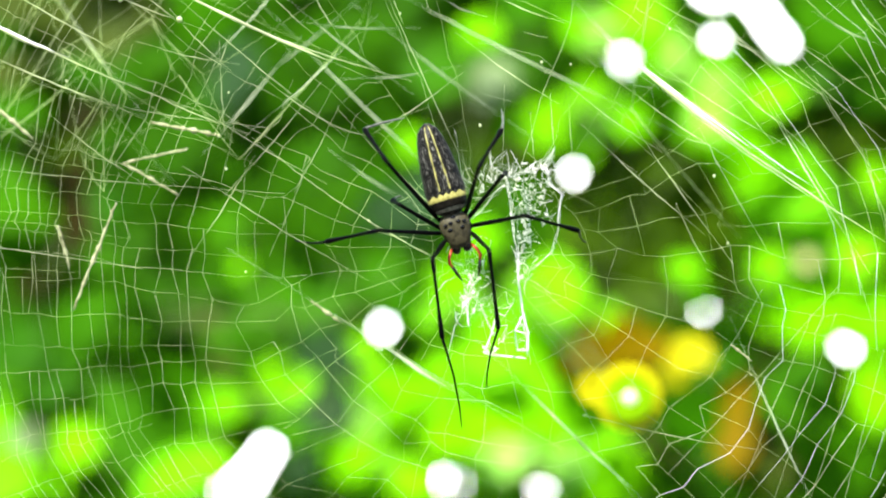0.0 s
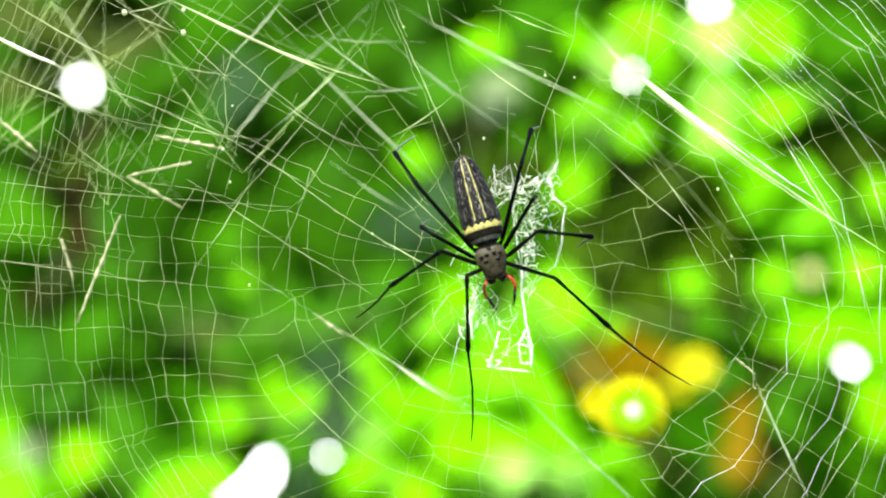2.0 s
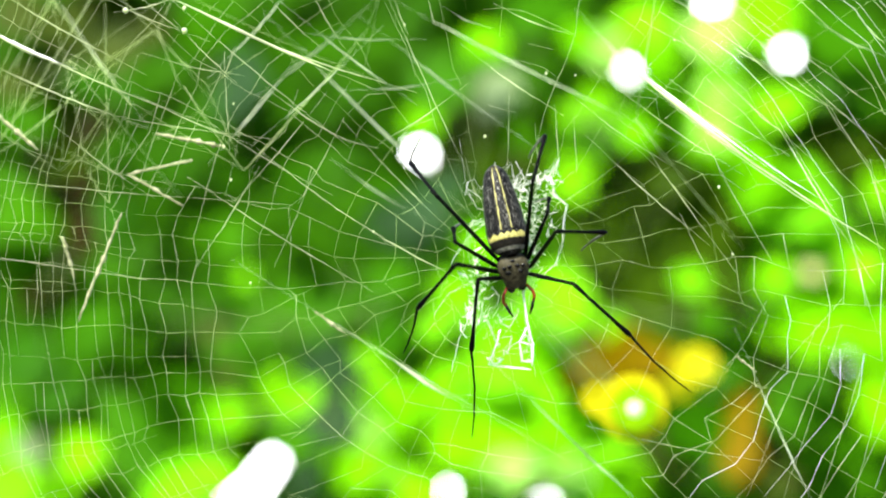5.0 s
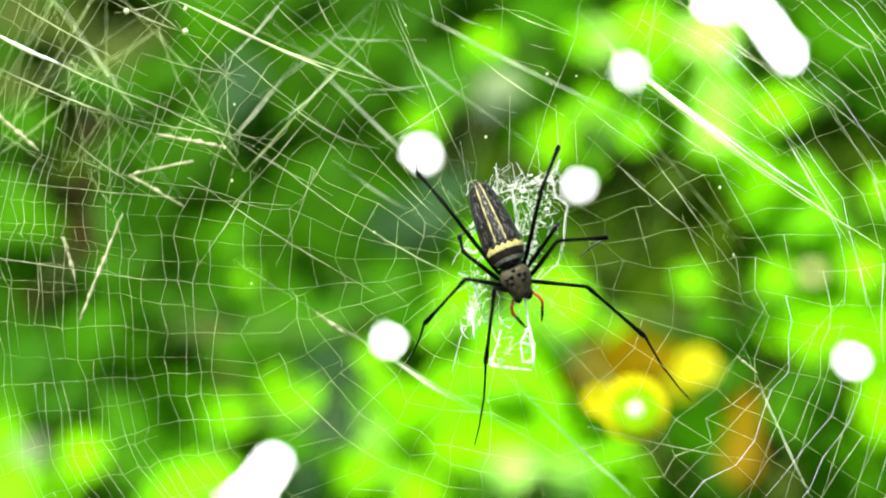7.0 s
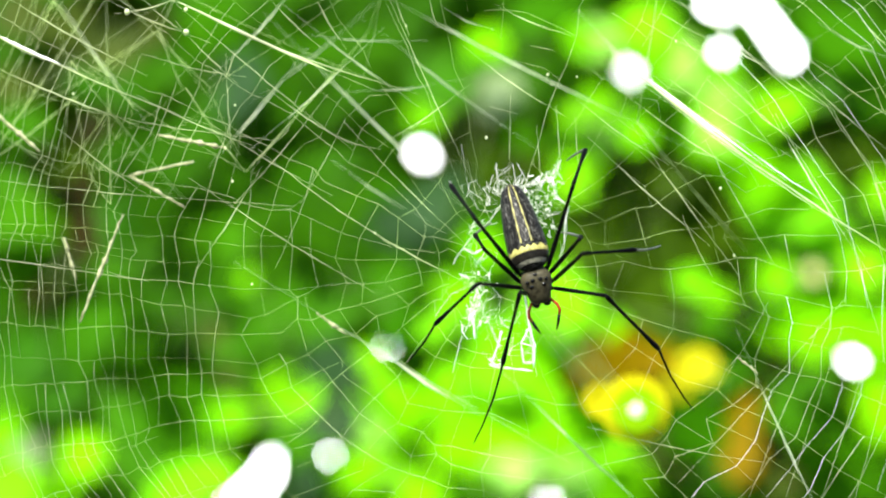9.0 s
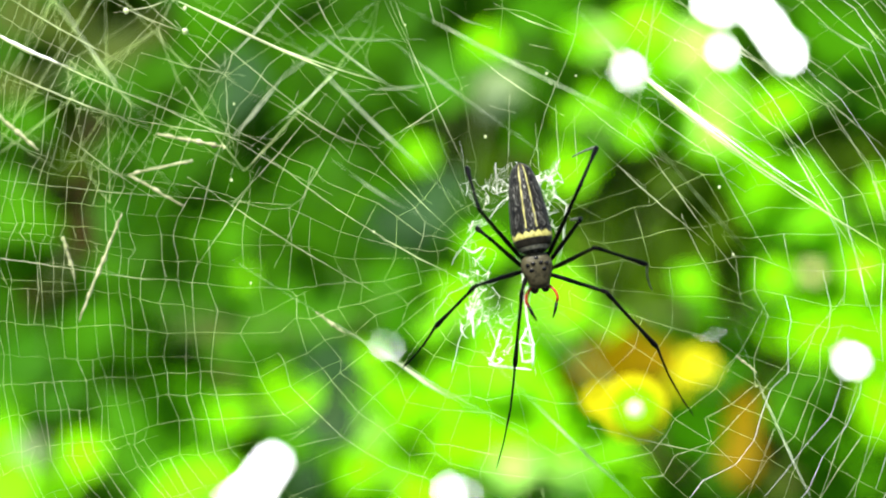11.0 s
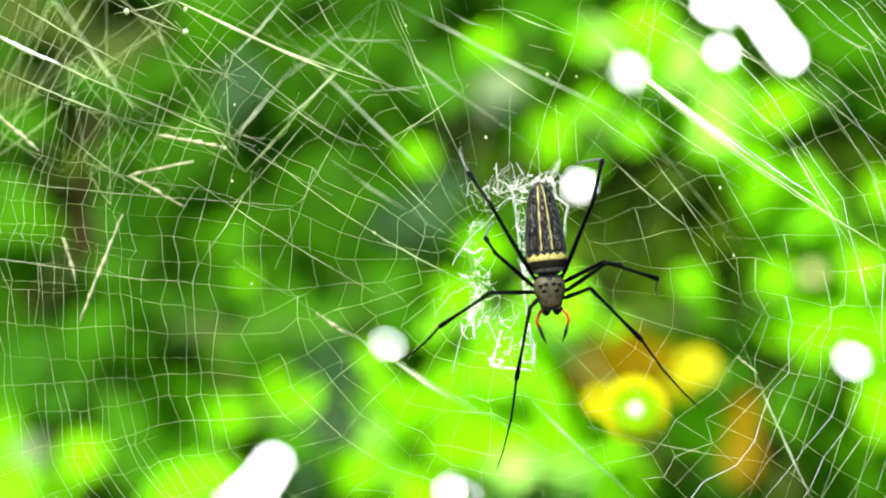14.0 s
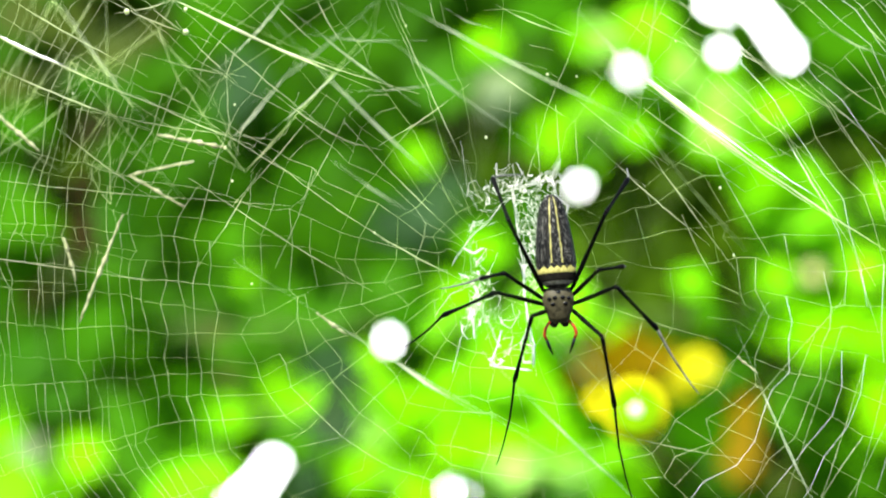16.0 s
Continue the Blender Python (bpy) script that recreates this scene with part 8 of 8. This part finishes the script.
    walk(legs[7][1], [
        (0.0, pose(0.01104, -0.02319, 0.01988, -45.6, 55.2)), (0.5, pose(0.00833, -0.02337, 0.02049, -41.7, 50.9)), (0.75, pose(0.00920, -0.02241, 0.02160, -46.6, 51.9)),
        (1.0, pose(0.01005, -0.02132, 0.02271, -51.0, 53.0)), (1.25, pose(0.01033, -0.02077, 0.02325, -48.5, 54.6)), (1.5, pose(0.01062, -0.02021, 0.02376, -45.8, 56.0)),
        (2.0, pose(0.01618, -0.00942, 0.02887, -59.7, 48.1)), (2.5, pose(0.01358, -0.01143, 0.02910, -53.2, 56.8)), (3.0, pose(0.01517, -0.00193, 0.03103, -65.4, 60.1)),
        (3.5, pose(0.00974, -0.01252, 0.02967, -37.2, 30.1)), (4.0, pose(0.00824, -0.01061, 0.03080, -45.0, 29.3)), (4.2, pose(0.00775, -0.00998, 0.03111, -47.2, 28.9)),
        (4.5, pose(0.00826, -0.00931, 0.03129, -50.0, 32.6)), (5.0, pose(0.00970, -0.00759, 0.03160, -55.3, 42.5)), (5.5, pose(0.01158, -0.00558, 0.03168, -59.5, 54.5)),
        (6.0, pose(0.01338, -0.00370, 0.03148, -62.0, 64.7)), (6.3, pose(0.01412, -0.00288, 0.03134, -62.8, 68.5)), (6.5, pose(0.01474, -0.00479, 0.03082, -59.7, 66.8)),
        (7.0, pose(0.01658, -0.00969, 0.02857, -49.4, 62.8)), (7.5, pose(0.02060, -0.00032, 0.02824, -62.4, 86.6)), (8.0, pose(0.01887, -0.00330, 0.02908, -54.1, 72.8)),
        (8.5, pose(0.01812, -0.00347, 0.02948, -59.1, 62.3)), (9.0, pose(0.01776, -0.00305, 0.02973, -61.0, 59.5)), (9.2, pose(0.01757, -0.00387, 0.02971, -60.6, 58.5)),
        (9.5, pose(0.01719, -0.00549, 0.02959, -59.6, 56.5)), (10.0, pose(0.01647, -0.00864, 0.02903, -57.2, 52.3)), (10.5, pose(0.01584, -0.01166, 0.02804, -54.2, 48.0)),
        (11.0, pose(0.01542, -0.01402, 0.02692, -51.3, 44.6)), (11.3, pose(0.01527, -0.01492, 0.02640, -50.0, 43.3)), (11.5, pose(0.01469, -0.01396, 0.02729, -51.9, 42.4)),
        (12.0, pose(0.01281, -0.01053, 0.02977, -57.3, 39.0)), (12.5, pose(0.01301, -0.00920, 0.03023, -58.6, 44.0)), (13.0, pose(0.01345, -0.01258, 0.02858, -51.0, 34.3)),
        (13.5, pose(0.01344, -0.01096, 0.02937, -52.9, 34.6)), (14.0, pose(0.01519, -0.01054, 0.02886, -53.2, 26.5)), (14.2, pose(0.01445, -0.01089, 0.02902, -51.6, 26.1)),
        (14.5, pose(0.01323, -0.01321, 0.02832, -45.3, 27.5)), (14.75, pose(0.01394, -0.01069, 0.02930, -51.4, 27.3)), (15.0, pose(0.01467, -0.00793, 0.03006, -57.0, 26.9)),
        (15.2, pose(0.01372, -0.00748, 0.03055, -56.4, 28.7)), (15.5, pose(0.01344, -0.00397, 0.03142, -61.0, 27.9)), (15.7, pose(0.01439, -0.00364, 0.03114, -64.8, 32.3)),
        (16.0, pose(0.01505, -0.00855, 0.02970, -51.8, 51.9)),
    ])
    walk(legs[7][2], [
        (0.0, pose(0.02172, -0.00990, 0.02729, -69.4, 26.2)), (0.5, pose(0.01911, -0.01102, 0.02924, -70.0, 19.5)), (0.75, pose(0.01925, -0.00890, 0.02948, -65.3, 22.1)),
        (1.0, pose(0.01937, -0.00686, 0.02975, -60.3, 23.6)), (1.25, pose(0.02037, -0.00685, 0.03039, -58.7, 32.5)), (1.5, pose(0.02137, -0.00689, 0.03101, -56.3, 40.3)),
        (2.0, pose(0.02316, 0.00662, 0.03515, -71.3, 129.2)), (2.5, pose(0.02289, 0.00346, 0.03519, -52.3, -148.7)), (3.0, pose(0.02189, 0.01496, 0.03490, -45.4, -145.2)),
        (3.5, pose(0.01717, -0.00127, 0.04247, -6.9, -136.6)), (4.0, pose(0.01467, 0.00254, 0.04226, -10.4, -143.1)), (4.2, pose(0.01386, 0.00367, 0.04215, -11.1, -145.0)),
        (4.5, pose(0.01470, 0.00493, 0.04136, -19.0, -146.6)), (5.0, pose(0.01684, 0.00769, 0.03940, -34.9, -150.6)), (5.5, pose(0.01925, 0.01044, 0.03715, -49.8, -157.8)),
        (6.0, pose(0.02126, 0.01271, 0.03522, -60.7, -169.3)), (6.3, pose(0.02203, 0.01364, 0.03446, -64.2, -176.5)), (6.5, pose(0.02335, 0.01126, 0.03450, -64.4, -178.1)),
        (7.0, pose(0.02735, 0.00442, 0.03410, -64.7, 177.1)), (7.5, pose(0.02920, 0.01615, 0.02875, -65.9, 179.7)), (8.0, pose(0.02928, 0.01176, 0.03230, -66.9, -169.9)),
        (8.5, pose(0.02658, 0.01247, 0.03393, -61.0, -135.9)), (9.0, pose(0.02551, 0.01321, 0.03430, -54.4, -137.6)), (9.2, pose(0.02535, 0.01233, 0.03447, -54.4, -136.8)),
        (9.5, pose(0.02503, 0.01054, 0.03477, -54.5, -134.9)), (10.0, pose(0.02443, 0.00699, 0.03517, -54.4, -130.8)), (10.5, pose(0.02392, 0.00343, 0.03531, -54.2, -126.2)),
        (11.0, pose(0.02358, 0.00049, 0.03520, -54.0, -122.1)), (11.3, pose(0.02346, -0.00068, 0.03510, -53.8, -120.4)), (11.5, pose(0.02243, 0.00066, 0.03577, -52.5, -124.5)),
        (12.0, pose(0.01912, 0.00512, 0.03758, -47.4, -135.5)), (12.5, pose(0.01973, 0.00667, 0.03718, -49.7, -133.4)), (13.0, pose(0.02003, 0.00187, 0.03823, -58.0, -124.5)),
        (13.5, pose(0.01982, 0.00386, 0.03860, -58.0, -110.8)), (14.0, pose(0.02016, 0.00434, 0.03883, -57.7, -104.8)), (14.2, pose(0.01954, 0.00368, 0.03938, -57.3, -107.8)),
        (14.5, pose(0.01927, 0.00001, 0.03991, -53.5, -103.5)), (14.75, pose(0.01925, 0.00383, 0.03961, -53.6, -102.3)), (15.0, pose(0.01924, 0.00765, 0.03909, -53.5, -100.6)),
        (15.2, pose(0.01866, 0.00799, 0.03958, -54.0, -100.2)), (15.5, pose(0.01765, 0.01229, 0.03938, -57.0, -93.4)), (15.7, pose(0.01862, 0.01317, 0.03784, -59.6, -89.4)),
        (16.0, pose(0.02409, 0.00607, 0.03678, -84.4, 73.9)),
    ])
    # the breeze: moments at which a single leaf stands before its hole (0) or aside of it (1)
    def breeze(n, rows):
        leaf, way, span = sway_leaves[n]
        base = leaf.location.copy()
        head = 0.9 if n == 1 else way * 2
        aside = Vector((math.cos(head), 0, math.sin(head))) * span * 1.05
        walk(leaf, [(t, Matrix.Translation(base + aside * k) @ pose(0, 0, 0, 0, 18 * k, 0)) for t, k in rows])

    breeze(0, [(0, 0), (0.7, 0), (1, 1), (1.6, 1), (1.9, 0), (2.2, 0), (2.4, 1), (4.4, 1), (6, 0.3), (6.6, 0.42), (7, 0.8), (8, 1), (9.4, 1), (11.2, 0), (16, 0)])
    breeze(1, [(0, 0.6), (0.1, 0.55), (0.3, 0.32), (0.5, 0), (5.6, 0), (6.3, 0.6), (6.5, 0.4), (7, 0.5), (7.5, 0.6), (8, 0.48), (8.5, 0.27), (9.1, 0.32), (11.3, 0.325), (12, 0.325), (12.5, 0.27), (13, 0.37), (13.5, 0.31), (14, 0.38), (14.4, 0.6), (16, 0.6)])
    breeze(2, [(0, 1), (0.2, 0.9), (0.6, 0), (5.6, 0.1), (6.4, 0.5), (7, 0.9), (8, 1), (8.4, 0.2), (9.3, 0.1), (11.3, 0.3), (12, 0.38), (13, 0.42), (13.6, 0.9), (14.2, 1), (16, 1)])
    breeze(3, [(0, 1), (0.1, 1), (0.45, 0), (4.6, 0), (6.2, 1), (8.1, 1), (8.45, 0.2), (8.6, 0.2), (9, 0.8), (9.3, 0.95), (11.3, 1), (16, 1)])
    breeze(4, [(0, 1), (0.6, 1), (0.9, 0), (1.6, 0), (2, 0.9), (2.5, 0.4), (3.4, 0), (5, 0.3), (6.3, 1), (12, 1), (14, 0.8), (14.6, 0.2), (16, 0.1)])
    breeze(5, [(0, 1), (0.1, 0.9), (0.4, 0.1), (1, 0), (2.6, 0.1), (3, 0.7), (4.2, 0.6), (6.3, 0), (9, 0), (11, 1), (16, 1)])
    breeze(6, [(0, 0.3), (0.8, 0), (1.6, 0.1), (2, 1), (2.4, 0.2), (6, 0.2), (8, 0.6), (8.6, 1), (9.3, 1), (11, 0.2), (16, 0.2)])
    breeze(7, [(0, 0), (1.7, 0), (2, 1), (2.6, 1), (3, 0), (16, 0)])
    breeze(8, [(0, 1), (0.2, 1), (0.6, 0.1), (4, 0.1), (6.3, 0.2), (8.3, 0.3), (8.8, 0.9), (11.3, 0.5), (12.5, 0.6), (13.5, 0.8), (16, 1)])
    breeze(9, [(0, 0.9), (0.1, 0.8), (0.4, 0.1), (0.7, 0.1), (1, 0.6), (1.4, 0.1), (2.5, 0), (3.5, 0.7), (4.2, 1), (6.2, 0.1), (8.4, 0.6), (9.3, 1), (11.2, 0.2), (16, 0)])
    breeze(11, [(0, 0), (1.6, 0), (2, 0.7), (2.6, 0.8), (2.9, 0), (13.6, 0), (14.4, 0.8), (16, 0.8)])
    breeze(12, [(0, 0.43), (0.2, 0.38), (0.5, 0), (9.8, 0), (11.2, 0.3), (11.6, 0.295), (12.5, 0.24), (14.5, 0.225), (16, 0.21)])
    breeze(10, [(0, 0.8), (0.6, 0.7), (1, 0.45), (2, 0.35), (3, 0.25), (4.2, 0.35), (6.3, 0.85), (16, 0.9)])

    base = turning.location.copy()
    walk(turning, [(t, Matrix.Translation(base) @ pose(0, 0, 0, 0, 0, 84 * k)) for t, k in
                   [(0, 1), (0.7, 1), (1, 0), (1.3, 0.1), (1.7, 1), (3.4, 1), (3.8, 0), (4.4, 0.1), (5.2, 1), (8.5, 1), (8.9, 0.3), (9.3, 0.2), (10, 1), (16, 1)]])


motions()
